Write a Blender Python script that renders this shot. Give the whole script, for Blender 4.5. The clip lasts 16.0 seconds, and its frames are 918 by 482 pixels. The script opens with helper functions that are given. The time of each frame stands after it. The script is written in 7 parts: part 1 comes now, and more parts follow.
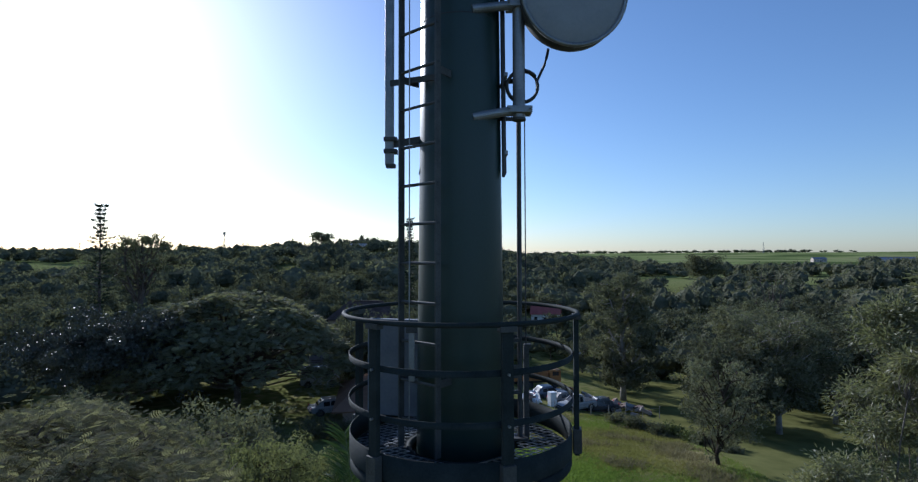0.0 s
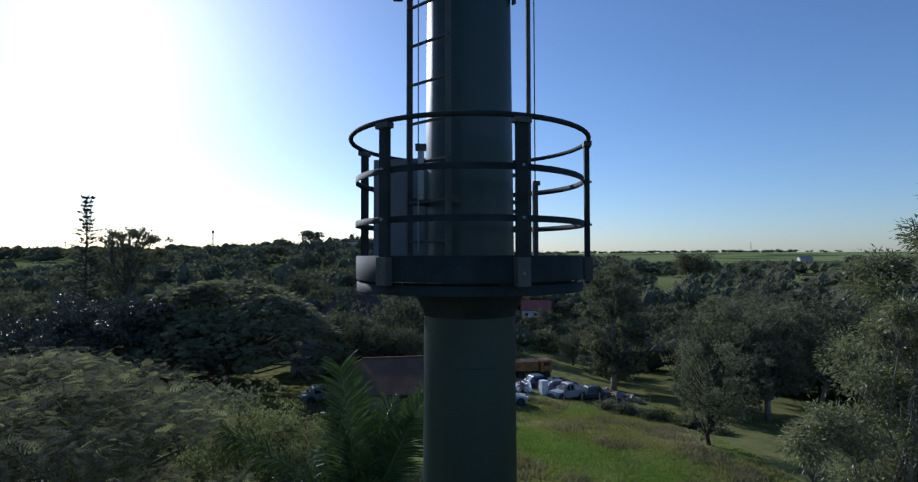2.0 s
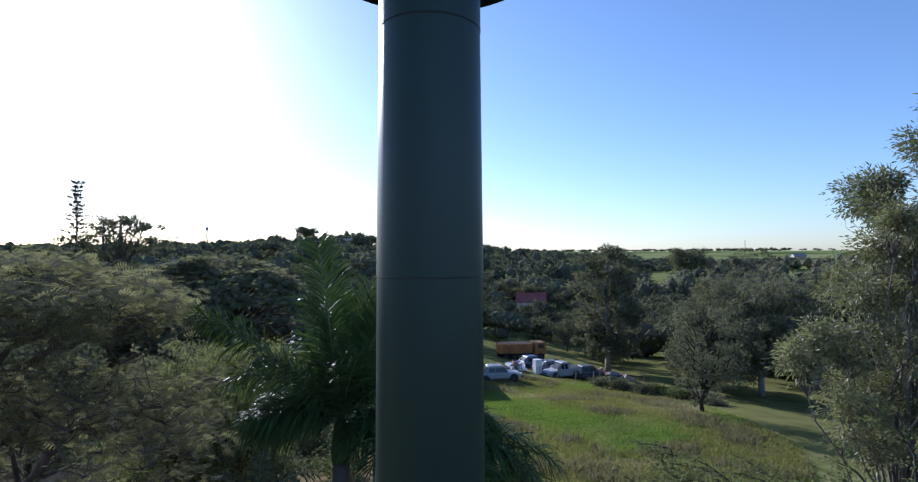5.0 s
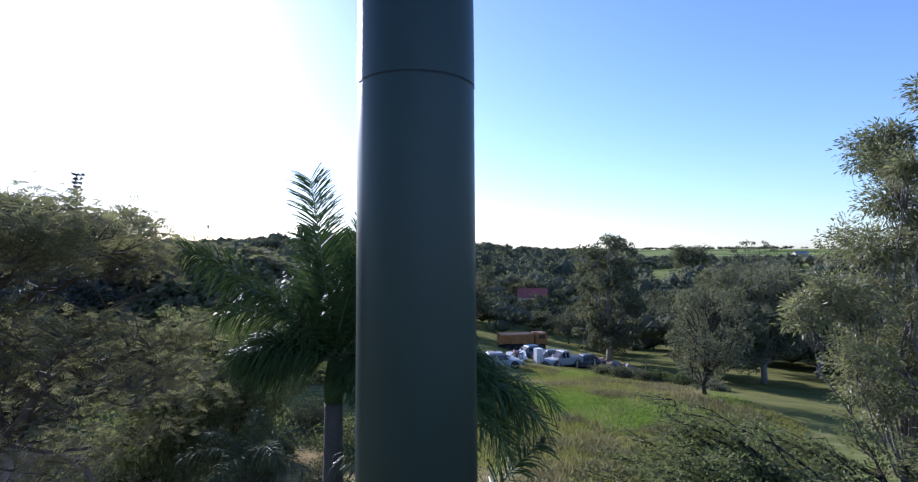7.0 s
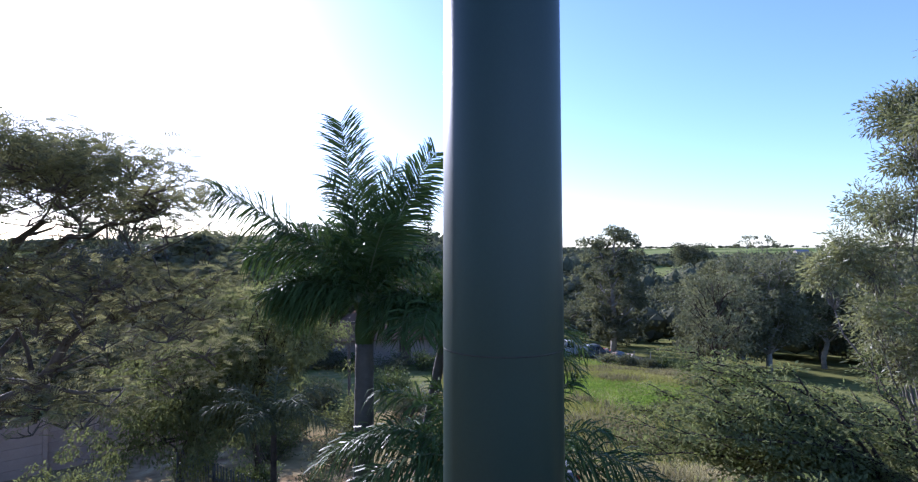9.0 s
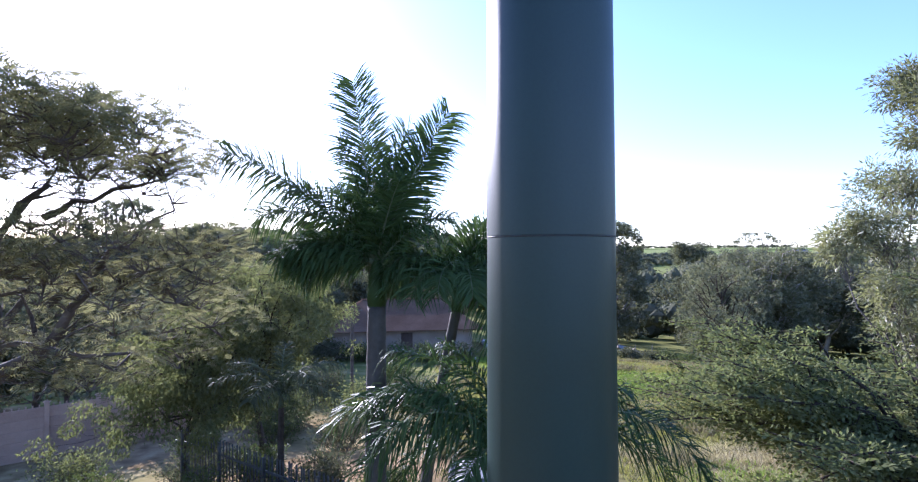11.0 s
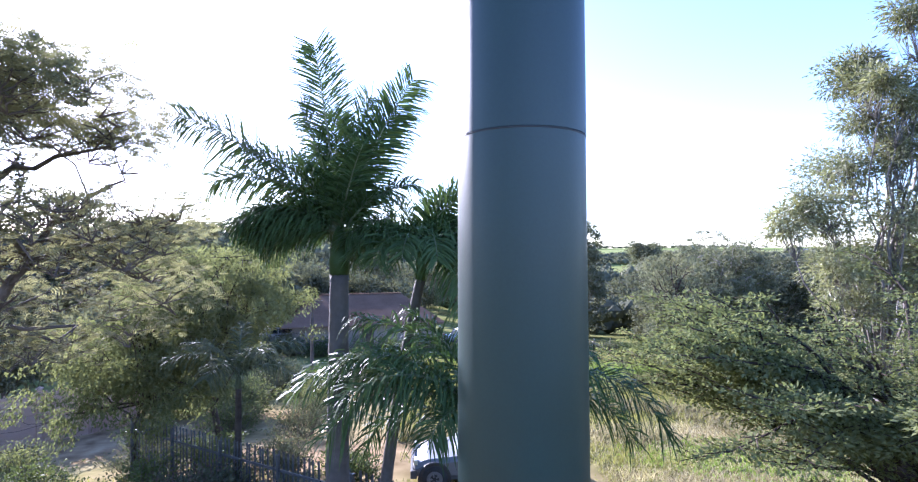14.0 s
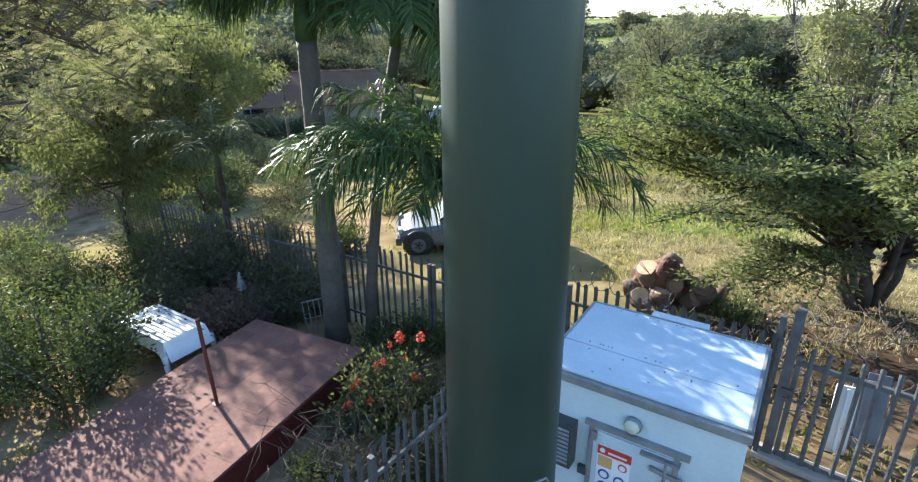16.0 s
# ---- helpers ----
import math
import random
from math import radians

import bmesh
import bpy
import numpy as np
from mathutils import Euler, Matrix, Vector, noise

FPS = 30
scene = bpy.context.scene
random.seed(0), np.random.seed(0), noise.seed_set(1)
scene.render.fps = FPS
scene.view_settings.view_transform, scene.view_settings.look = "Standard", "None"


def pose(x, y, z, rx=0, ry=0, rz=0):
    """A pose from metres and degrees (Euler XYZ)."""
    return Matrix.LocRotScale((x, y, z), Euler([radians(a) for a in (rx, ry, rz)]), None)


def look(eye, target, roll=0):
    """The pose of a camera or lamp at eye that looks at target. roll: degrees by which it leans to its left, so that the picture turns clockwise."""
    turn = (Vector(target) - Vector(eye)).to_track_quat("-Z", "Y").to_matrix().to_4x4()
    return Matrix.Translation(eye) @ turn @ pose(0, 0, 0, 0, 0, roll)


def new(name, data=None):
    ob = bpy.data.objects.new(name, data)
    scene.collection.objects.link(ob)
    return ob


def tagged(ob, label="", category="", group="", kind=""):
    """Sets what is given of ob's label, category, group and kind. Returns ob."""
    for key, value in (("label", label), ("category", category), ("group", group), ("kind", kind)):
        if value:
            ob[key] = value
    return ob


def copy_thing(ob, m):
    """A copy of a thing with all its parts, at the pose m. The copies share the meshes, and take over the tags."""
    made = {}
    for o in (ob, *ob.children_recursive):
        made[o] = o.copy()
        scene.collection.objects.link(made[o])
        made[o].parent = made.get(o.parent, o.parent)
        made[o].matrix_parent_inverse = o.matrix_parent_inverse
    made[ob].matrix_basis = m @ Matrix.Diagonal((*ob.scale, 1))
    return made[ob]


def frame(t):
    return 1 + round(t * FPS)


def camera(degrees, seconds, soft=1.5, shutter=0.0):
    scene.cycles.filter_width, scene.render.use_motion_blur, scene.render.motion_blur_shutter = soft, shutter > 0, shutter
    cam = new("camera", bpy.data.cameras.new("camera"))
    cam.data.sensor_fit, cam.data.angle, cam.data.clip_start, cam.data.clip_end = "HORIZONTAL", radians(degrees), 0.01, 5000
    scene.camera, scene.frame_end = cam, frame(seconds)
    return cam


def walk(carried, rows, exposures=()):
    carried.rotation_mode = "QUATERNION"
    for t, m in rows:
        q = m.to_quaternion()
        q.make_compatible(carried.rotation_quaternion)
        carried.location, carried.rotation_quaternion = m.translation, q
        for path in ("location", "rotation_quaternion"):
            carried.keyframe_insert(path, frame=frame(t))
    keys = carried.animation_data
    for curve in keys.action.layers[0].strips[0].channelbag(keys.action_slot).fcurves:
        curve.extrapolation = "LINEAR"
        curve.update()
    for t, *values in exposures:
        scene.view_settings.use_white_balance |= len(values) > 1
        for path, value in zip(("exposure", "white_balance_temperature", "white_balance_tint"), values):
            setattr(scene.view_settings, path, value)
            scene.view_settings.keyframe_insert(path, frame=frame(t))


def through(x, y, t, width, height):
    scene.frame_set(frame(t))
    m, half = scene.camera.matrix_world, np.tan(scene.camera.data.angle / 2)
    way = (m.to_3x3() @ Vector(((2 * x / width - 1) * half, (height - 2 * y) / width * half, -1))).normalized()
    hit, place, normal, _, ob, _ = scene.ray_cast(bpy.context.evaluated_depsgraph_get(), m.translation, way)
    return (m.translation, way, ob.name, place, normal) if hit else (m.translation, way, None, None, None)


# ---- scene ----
cam = camera(80.9, 16.0, soft=1.25)
PATH = [
    (0, (-0.023, -0.031, 12.171), (-0.017, 1.968, 12.229), -0.1),
    (0.5, (-0.213, -0.03, 12.11), (-0.229, 1.969, 12.169), -0.1),
    (1, (-0.328, 0.087, 11.64), (-0.304, 2.086, 11.701), -0.1),
    (1.5, (-0.249, 0.023, 11.296), (-0.219, 2.022, 11.355), -0.1),
    (2, (-0.158, 0.076, 10.937), (-0.116, 2.075, 10.996), -0.1),
    (2.5, (-0.087, 0.249, 10.567), (-0.039, 2.248, 10.627), -0.0),
    (3, (-0.036, 0.321, 10.181), (0.015, 2.319, 10.243), -0.1),
    (3.5, (-0.011, 0.316, 9.767), (0.043, 2.314, 9.827), -0.1),
    (4, (0.007, 0.277, 9.376), (0.064, 2.275, 9.433), -0.1),
    (6.5, (0.18, 0.93, 7.932), (0.238, 2.928, 7.987), -0.2),
    (7, (0.164, 0.84, 7.637), (0.218, 2.838, 7.689), -0.2),
    (7.5, (0.116, 0.753, 7.345), (0.167, 2.751, 7.398), -0.2),
    (8, (0.008, 0.708, 7.095), (0.061, 2.707, 7.148), -0.3),
    (8.5, (-0.146, 0.717, 6.846), (-0.092, 2.715, 6.897), -0.2),
    (9, (-0.341, 0.824, 6.673), (-0.288, 2.823, 6.722), -0.2),
    (11.5, (-0.597, 1.019, 5.894), (-0.536, 3.017, 5.94), -0.1),
    (12, (-0.584, 1.022, 5.765), (-0.519, 3.02, 5.81), -0.1),
    (12.5, (-0.582, 1.023, 5.689), (-0.516, 3.022, 5.735), -0.1),
    (13, (-0.578, 1.006, 5.663), (-0.426, 2.999, 5.708), -0.1),
    (13.5, (-0.591, 1.018, 5.595), (-0.402, 3.008, 5.642), -0.1),
    (14, (-0.643, 1.08, 5.506), (-0.442, 3.069, 5.554), -0.2),
    (14.5, (-0.715, 1.127, 5.48), (-0.5, 3.116, 5.507), -0.2),
    (15, (-0.734, 1.222, 5.44), (-0.517, 3.195, 5.194), -0.3),
    (15.5, (-0.725, 1.202, 5.396), (-0.51, 3.133, 4.922), -0.4),
    (16, (-0.658, 1.213, 5.359), (-0.404, 3.053, 4.618), -0.7),
]
EXPOSURES = [(0.0, -0.1, 5300, 14), (1.5, -0.35, 5220, 14), (2.5, -0.15, 5280, 15), (4.0, 0.2, 5330, 17), (6.5, 0.6, 5320, 23), (9.0, 1.0, 5280, 27), (12.0, 1.85, 5280, 32), (14.5, 2.2, 5330, 32), (15.0, 2.05, 5750, 17), (16.0, 2.0, 6200, 9)]
walk(cam, [(t, look(eye, target, roll)) for t, eye, target, roll in PATH], EXPOSURES)

# ---- sky and sun ----
SUN_AZ, SUN_EL = radians(-33.0), radians(23.0)
world = bpy.data.worlds.new("sky")
scene.world = world
world.use_nodes = True
wn = world.node_tree.nodes
sky = wn.new("ShaderNodeTexSky")
sky.sky_type, sky.sun_disc = "NISHITA", False
sky.sun_elevation, sky.sun_rotation = SUN_EL, SUN_AZ
sky.air_density, sky.dust_density, sky.ozone_density = 1.0, 0.5, 3.2
wn["Background"].inputs["Strength"].default_value = 0.125
world.node_tree.links.new(sky.outputs[0], wn["Background"].inputs["Color"])
sun_data = bpy.data.lights.new("sun", "SUN")
sun_data.energy, sun_data.angle, sun_data.color = 5.0, radians(0.6), (1.0, 0.93, 0.82)
sun = new("sun", sun_data)
sun.matrix_world = look((0, 0, 0), (-math.sin(SUN_AZ) * math.cos(SUN_EL), -math.cos(SUN_AZ) * math.cos(SUN_EL), -math.sin(SUN_EL)))

# ---- materials ----
def material(name, dark, light, scale=4.0, rough=0.7, metal=0.0, bump=0.2, fine=40.0, vary=0.0, spec=0.5):
    """Two colours mixed by a broad and a fine noise, with relief; vary: how far objects differ from one another."""
    m = bpy.data.materials.new(name)
    m.use_nodes = True
    nt = m.node_tree
    n, link = nt.nodes, nt.links.new
    p = n["Principled BSDF"]
    tc = n.new("ShaderNodeTexCoord")
    broad, grain = n.new("ShaderNodeTexNoise"), n.new("ShaderNodeTexNoise")
    broad.inputs["Scale"].default_value, broad.inputs["Detail"].default_value = scale, 5.0
    grain.inputs["Scale"].default_value, grain.inputs["Detail"].default_value = fine, 4.0
    link(tc.outputs["Object"], broad.inputs["Vector"])
    link(tc.outputs["Object"], grain.inputs["Vector"])
    add = n.new("ShaderNodeMath")
    add.operation = "MULTIPLY_ADD"
    add.inputs[1].default_value = 0.4
    link(grain.outputs[0], add.inputs[0])
    link(broad.outputs[0], add.inputs[2])
    last = add.outputs[0]
    if vary:
        info, more = n.new("ShaderNodeObjectInfo"), n.new("ShaderNodeMath")
        more.operation = "MULTIPLY_ADD"
        more.inputs[1].default_value = vary
        link(info.outputs["Random"], more.inputs[0])
        link(last, more.inputs[2])
        last = more.outputs[0]
    ramp = n.new("ShaderNodeValToRGB")
    ramp.color_ramp.elements[0].position, ramp.color_ramp.elements[1].position = 0.45, 0.95 + vary
    ramp.color_ramp.elements[0].color, ramp.color_ramp.elements[1].color = (*dark, 1), (*light, 1)
    link(last, ramp.inputs[0])
    link(ramp.outputs[0], p.inputs["Base Color"])
    rr = n.new("ShaderNodeMapRange")
    rr.inputs["To Min"].default_value, rr.inputs["To Max"].default_value = rough - 0.12, min(1.0, rough + 0.12)
    link(broad.outputs[0], rr.inputs["Value"])
    link(rr.outputs[0], p.inputs["Roughness"])
    p.inputs["Metallic"].default_value = metal
    p.inputs["Specular IOR Level"].default_value = spec
    if bump:
        b = n.new("ShaderNodeBump")
        b.inputs["Strength"].default_value, b.inputs["Distance"].default_value = bump, 0.02
        link(grain.outputs[0], b.inputs["Height"])
        link(b.outputs[0], p.inputs["Normal"])
    return m


def leaf_material(name, dark, light, through=0.38, rough=0.6, gloss=0.08, dull=0.3):
    """Leaves: every leaf its own shade, shining a little, and letting some light through; dull: how grey the green is."""
    dark, light = ([v * (1 - dull) + dull * sum(c) / 3 * 1.12 for v in c] for c in (dark, light))
    m = bpy.data.materials.new(name)
    m.use_nodes = True
    nt = m.node_tree
    n, link = nt.nodes, nt.links.new
    p, out = n["Principled BSDF"], n["Material Output"]
    geo, tc, noise_tex = n.new("ShaderNodeNewGeometry"), n.new("ShaderNodeTexCoord"), n.new("ShaderNodeTexNoise")
    noise_tex.inputs["Scale"].default_value = 0.5
    link(tc.outputs["Object"], noise_tex.inputs["Vector"])
    wide, info = n.new("ShaderNodeTexNoise"), n.new("ShaderNodeObjectInfo")
    wide.inputs["Scale"].default_value, wide.inputs["Detail"].default_value = 0.06, 3.0
    link(geo.outputs["Position"], wide.inputs["Vector"])

    def plus(value, weight, rest=None):
        q = n.new("ShaderNodeMath")
        q.operation = "MULTIPLY_ADD"
        q.inputs[1].default_value = weight
        link(value, q.inputs[0])
        if rest is None:
            q.inputs[2].default_value = -0.42
        else:
            link(rest, q.inputs[2])
        return q

    mix = plus(wide.outputs[0], 1.05)
    mix = plus(info.outputs["Random"], 0.3, mix.outputs[0])
    mix = plus(geo.outputs["Random Per Island"], 0.28, mix.outputs[0])
    mix = plus(noise_tex.outputs[0], 0.75, mix.outputs[0])
    ramp = n.new("ShaderNodeValToRGB")
    ramp.color_ramp.elements[0].position, ramp.color_ramp.elements[1].position = 0.3, 1.05
    ramp.color_ramp.elements[0].color, ramp.color_ramp.elements[1].color = (*dark, 1), (*light, 1)
    link(mix.outputs[0], ramp.inputs[0])
    link(ramp.outputs[0], p.inputs["Base Color"])
    p.inputs["Roughness"].default_value = rough
    p.inputs["Specular IOR Level"].default_value = gloss
    tr, ms = n.new("ShaderNodeBsdfTranslucent"), n.new("ShaderNodeMixShader")
    bright = n.new("ShaderNodeMix")
    bright.data_type, bright.blend_type = "RGBA", "MULTIPLY"
    bright.inputs[0].default_value = 1.0
    link(ramp.outputs[0], bright.inputs[6])
    bright.inputs[7].default_value = (1.2, 1.25, 0.8, 1)
    link(bright.outputs[2], tr.inputs["Color"])
    ms.inputs[0].default_value = through
    link(p.outputs[0], ms.inputs[1])
    link(tr.outputs[0], ms.inputs[2])
    link(ms.outputs[0], out.inputs["Surface"])
    return m


MAST = material("mast_paint", (0.0052, 0.0205, 0.0172), (0.0105, 0.0325, 0.0275), 1.2, 0.44, 0.0, 0.03, 60, 0, 0.5)
STEEL = material("galvanised_steel", (0.16, 0.17, 0.18), (0.32, 0.33, 0.34), 6, 0.5, 0.7, 0.1, 80)
GREENSTEEL = material("painted_steel", (0.015, 0.02, 0.02), (0.036, 0.044, 0.043), 5, 0.75, 0.0, 0.1, 80, 0, 0.1)
DARKSTEEL = material("weathered_steel", (0.035, 0.037, 0.037), (0.1, 0.1, 0.095), 5, 0.6, 0.1, 0.1, 80, 0, 0.3)
PANELDARK = material("dark_panel", (0.1, 0.11, 0.13), (0.17, 0.18, 0.2), 3, 0.6, 0.0, 0.05)
RADOME = material("radome_grey", (0.2, 0.21, 0.225), (0.27, 0.28, 0.29), 3, 0.55, 0.0, 0.03)
CABLE = material("black_cable", (0.012, 0.012, 0.013), (0.03, 0.03, 0.03), 10, 0.5)
WHITE = material("white_enamel", (0.62, 0.64, 0.66), (0.82, 0.83, 0.84), 2.0, 0.4, 0.0, 0.05, 30)
CABINPAINT = material("pale_blue_white_enamel", (0.42, 0.5, 0.56), (0.56, 0.64, 0.69), 1.4, 0.45, 0.0, 0.06, 26)
GREYTRIM = material("grey_trim", (0.18, 0.19, 0.2), (0.3, 0.31, 0.32), 6, 0.5, 0.3)
SLABRED = material("red_painted_concrete", (0.1, 0.045, 0.037), (0.25, 0.13, 0.105), 1.1, 0.8, 0, 0.2, 22, 0.1, 0.2)
REDPAINT = material("red_paint", (0.06, 0.01, 0.008), (0.12, 0.019, 0.015), 4, 0.5, 0, 0.1)
WALLTAN = material("weathered_precast", (0.25, 0.165, 0.125), (0.42, 0.29, 0.225), 1.2, 0.9, 0, 0.3, 30, 0.2, 0.1)
GATESTEEL = material("dull_gate_steel", (0.06, 0.063, 0.067), (0.135, 0.138, 0.142), 6, 0.6, 0.3, 0.1, 80)
BARKDARK = material("dark_bark", (0.024, 0.019, 0.015), (0.08, 0.063, 0.05), 3, 0.95, 0, 0.9, 16, 0, 0.1)
CONCRETE = material("concrete", (0.2, 0.175, 0.155), (0.35, 0.31, 0.28), 1.5, 0.85, 0, 0.3, 30, 0.2)
PLASTER = material("plaster", (0.4, 0.33, 0.27), (0.58, 0.5, 0.42), 1.0, 0.85, 0, 0.2)
PLASTERW = material("white_plaster", (0.55, 0.54, 0.5), (0.74, 0.73, 0.7), 1.0, 0.85, 0, 0.2)
ROOFBROWN = material("brown_roof", (0.05, 0.036, 0.032), (0.11, 0.08, 0.07), 0.7, 0.9, 0, 0.4, 8, 0, 0.1)
# Darker copy of the plaster: the shade on the house walls is in its colour.
PLASTERDIM = material("shade_dim_plaster", (0.2, 0.16, 0.135), (0.32, 0.26, 0.22), 1.0, 0.9, 0, 0.2)
ROOFPINK = material("faded_pink_roof", (0.11, 0.068, 0.045), (0.18, 0.115, 0.08), 0.7, 0.95, 0, 0.4, 8, 0, 0.0)
ROOFRED = material("red_roof", (0.24, 0.06, 0.05), (0.38, 0.11, 0.09), 0.7, 0.75, 0, 0.4, 8)
ROOFGREY = material("grey_roof", (0.22, 0.22, 0.23), (0.36, 0.36, 0.37), 0.7, 0.7, 0, 0.4, 8)
ROOFGREYDULL = material("dull_grey_roof", (0.11, 0.1, 0.095), (0.19, 0.175, 0.165), 0.7, 0.9, 0, 0.4, 8, 0, 0.1)
GLASSDARK = material("dark_window", (0.015, 0.018, 0.022), (0.03, 0.035, 0.04), 2, 0.12, 0, 0)
BARK = material("brown_bark", (0.045, 0.034, 0.027), (0.14, 0.11, 0.088), 3, 0.9, 0, 0.8, 18)
BARKGUM = material("gum_bark", (0.07, 0.058, 0.048), (0.2, 0.175, 0.15), 2.5, 0.85, 0, 0.6, 14)
BARKGREY = material("grey_bark", (0.16, 0.145, 0.125), (0.36, 0.33, 0.29), 2.5, 0.85, 0, 0.6, 14)
PALMBARK = material("palm_trunk", (0.035, 0.03, 0.025), (0.1, 0.085, 0.072), 2.0, 0.85, 0, 0.6, 12)
CUTWOOD = material("cut_wood", (0.34, 0.2, 0.11), (0.55, 0.38, 0.25), 5, 0.8, 0, 0.4)
ROOTWOOD = material("red_root_wood", (0.05, 0.022, 0.014), (0.14, 0.062, 0.037), 5, 0.9, 0, 0.9, 22)
LOGHEART = material("weathered_cut_wood", (0.075, 0.042, 0.026), (0.19, 0.115, 0.075), 6, 0.8, 0, 0.3)
LOGBARK = material("log_bark", (0.04, 0.027, 0.019), (0.135, 0.085, 0.058), 4, 0.9, 0, 0.9, 15, 0.25)
RUBBER = material("tyre_rubber", (0.015, 0.015, 0.015), (0.035, 0.035, 0.035), 8, 0.8)
SILVER = material("silver_car_paint", (0.12, 0.12, 0.118), (0.17, 0.17, 0.166), 1, 0.5, 0.1, 0)
CARWHITE = material("white_car_paint", (0.27, 0.28, 0.285), (0.38, 0.385, 0.39), 1, 0.55, 0, 0)
CARGREY = material("dull_grey_car_paint", (0.11, 0.115, 0.12), (0.18, 0.185, 0.19), 1, 0.5, 0.1, 0)
CARDARK = material("dark_car_paint", (0.04, 0.045, 0.055), (0.08, 0.085, 0.1), 1, 0.3, 0.2, 0)
CARBLUE = material("blue_grey_car_paint", (0.08, 0.1, 0.14), (0.14, 0.17, 0.22), 1, 0.45, 0.1, 0)
ORANGE = material("orange_rusty_paint", (0.3, 0.11, 0.03), (0.5, 0.24, 0.07), 1.5, 0.7, 0, 0.3, 12)
RUST = material("rusty_scrap", (0.1, 0.06, 0.045), (0.3, 0.22, 0.18), 1.5, 0.85, 0.2, 0.5, 9, 0.4)
FLOWER = material("red_blossom", (0.5, 0.03, 0.012), (0.68, 0.075, 0.03), 20, 0.6)
SIGNRED = material("red_sign", (0.5, 0.03, 0.025), (0.58, 0.045, 0.035), 3, 0.5, 0, 0)
SIGNBLUE = material("blue_symbol", (0.02, 0.05, 0.28), (0.03, 0.07, 0.34), 3, 0.5, 0, 0)
SIGNORANGE = material("orange_sign", (0.55, 0.3, 0.12), (0.62, 0.36, 0.16), 3, 0.5, 0, 0)
LIGHTGLASS = material("frosted_glass", (0.5, 0.5, 0.38), (0.62, 0.62, 0.5), 3, 0.3, 0, 0)

L_WOOD = leaf_material("woodland_leaf", (0.057, 0.067, 0.038), (0.2, 0.2, 0.105), 0.3, 0.6, 0.0, 0.3)
L_DOME = leaf_material("dome_tree_leaf", (0.08, 0.086, 0.046), (0.24, 0.235, 0.125), 0.36, 0.7, 0.02, 0.25)
L_DARK = leaf_material("dark_leaf", (0.045, 0.055, 0.032), (0.155, 0.158, 0.084), 0.24, 0.6, 0.0, 0.3)
L_GLOSS = leaf_material("glossy_leaf", (0.02, 0.032, 0.016), (0.075, 0.085, 0.06), 0.12, 0.5, 0.3, 0.5)
L_ACACIA = leaf_material("acacia_leaf", (0.08, 0.08, 0.044), (0.24, 0.225, 0.125), 0.5, 0.9, 0.02, 0.2)
L_EUCA = leaf_material("eucalyptus_leaf", (0.068, 0.084, 0.039), (0.27, 0.265, 0.135), 0.4, 0.45, 0.25, 0.15)
L_CEDAR = leaf_material("cedar_leaf", (0.053, 0.07, 0.034), (0.19, 0.21, 0.09), 0.4, 0.7, 0.0, 0.05)
L_PALM = leaf_material("palm_leaf", (0.015, 0.034, 0.012), (0.07, 0.112, 0.036), 0.24, 0.42, 0.08, 0.08)
L_PALMRIB = leaf_material("palm_rib", (0.06, 0.09, 0.03), (0.13, 0.16, 0.06), 0.1, 0.5, 0.2)
L_PALMDEAD = leaf_material("dry_palm_leaf", (0.16, 0.11, 0.06), (0.3, 0.22, 0.13), 0.3, 0.6)
L_BUSH = leaf_material("bush_leaf", (0.027, 0.043, 0.016), (0.11, 0.135, 0.05), 0.28, 0.6, 0.06, 0.1)
L_LIGHT = leaf_material("light_leaf", (0.052, 0.066, 0.028), (0.17, 0.18, 0.075), 0.45, 0.6, 0.02, 0.15)
L_PINE = leaf_material("pine_needle", (0.02, 0.032, 0.018), (0.05, 0.07, 0.035), 0.2)
L_GRASS = leaf_material("grass_blade", (0.112, 0.12, 0.036), (0.25, 0.238, 0.09), 0.4, 0.6, 0.08, 0.0)
L_LUSH = leaf_material("lush_grass_blade", (0.105, 0.165, 0.03), (0.205, 0.275, 0.062), 0.4, 0.6, 0.08, 0.0)
L_TUFT = leaf_material("brown_weed_blade", (0.11, 0.1, 0.045), (0.28, 0.23, 0.11), 0.35, 0.8, 0.0)
L_RUSSET = leaf_material("russet_leaf", (0.07, 0.045, 0.038), (0.19, 0.125, 0.1), 0.25, 0.7, 0.02)
L_PALMYOUNG = leaf_material("young_palm_leaf", (0.032, 0.046, 0.022), (0.11, 0.13, 0.06), 0.28, 0.6, 0.05)
L_DRY = leaf_material("dry_grass_blade", (0.2, 0.16, 0.08), (0.45, 0.37, 0.2), 0.4, 0.7)


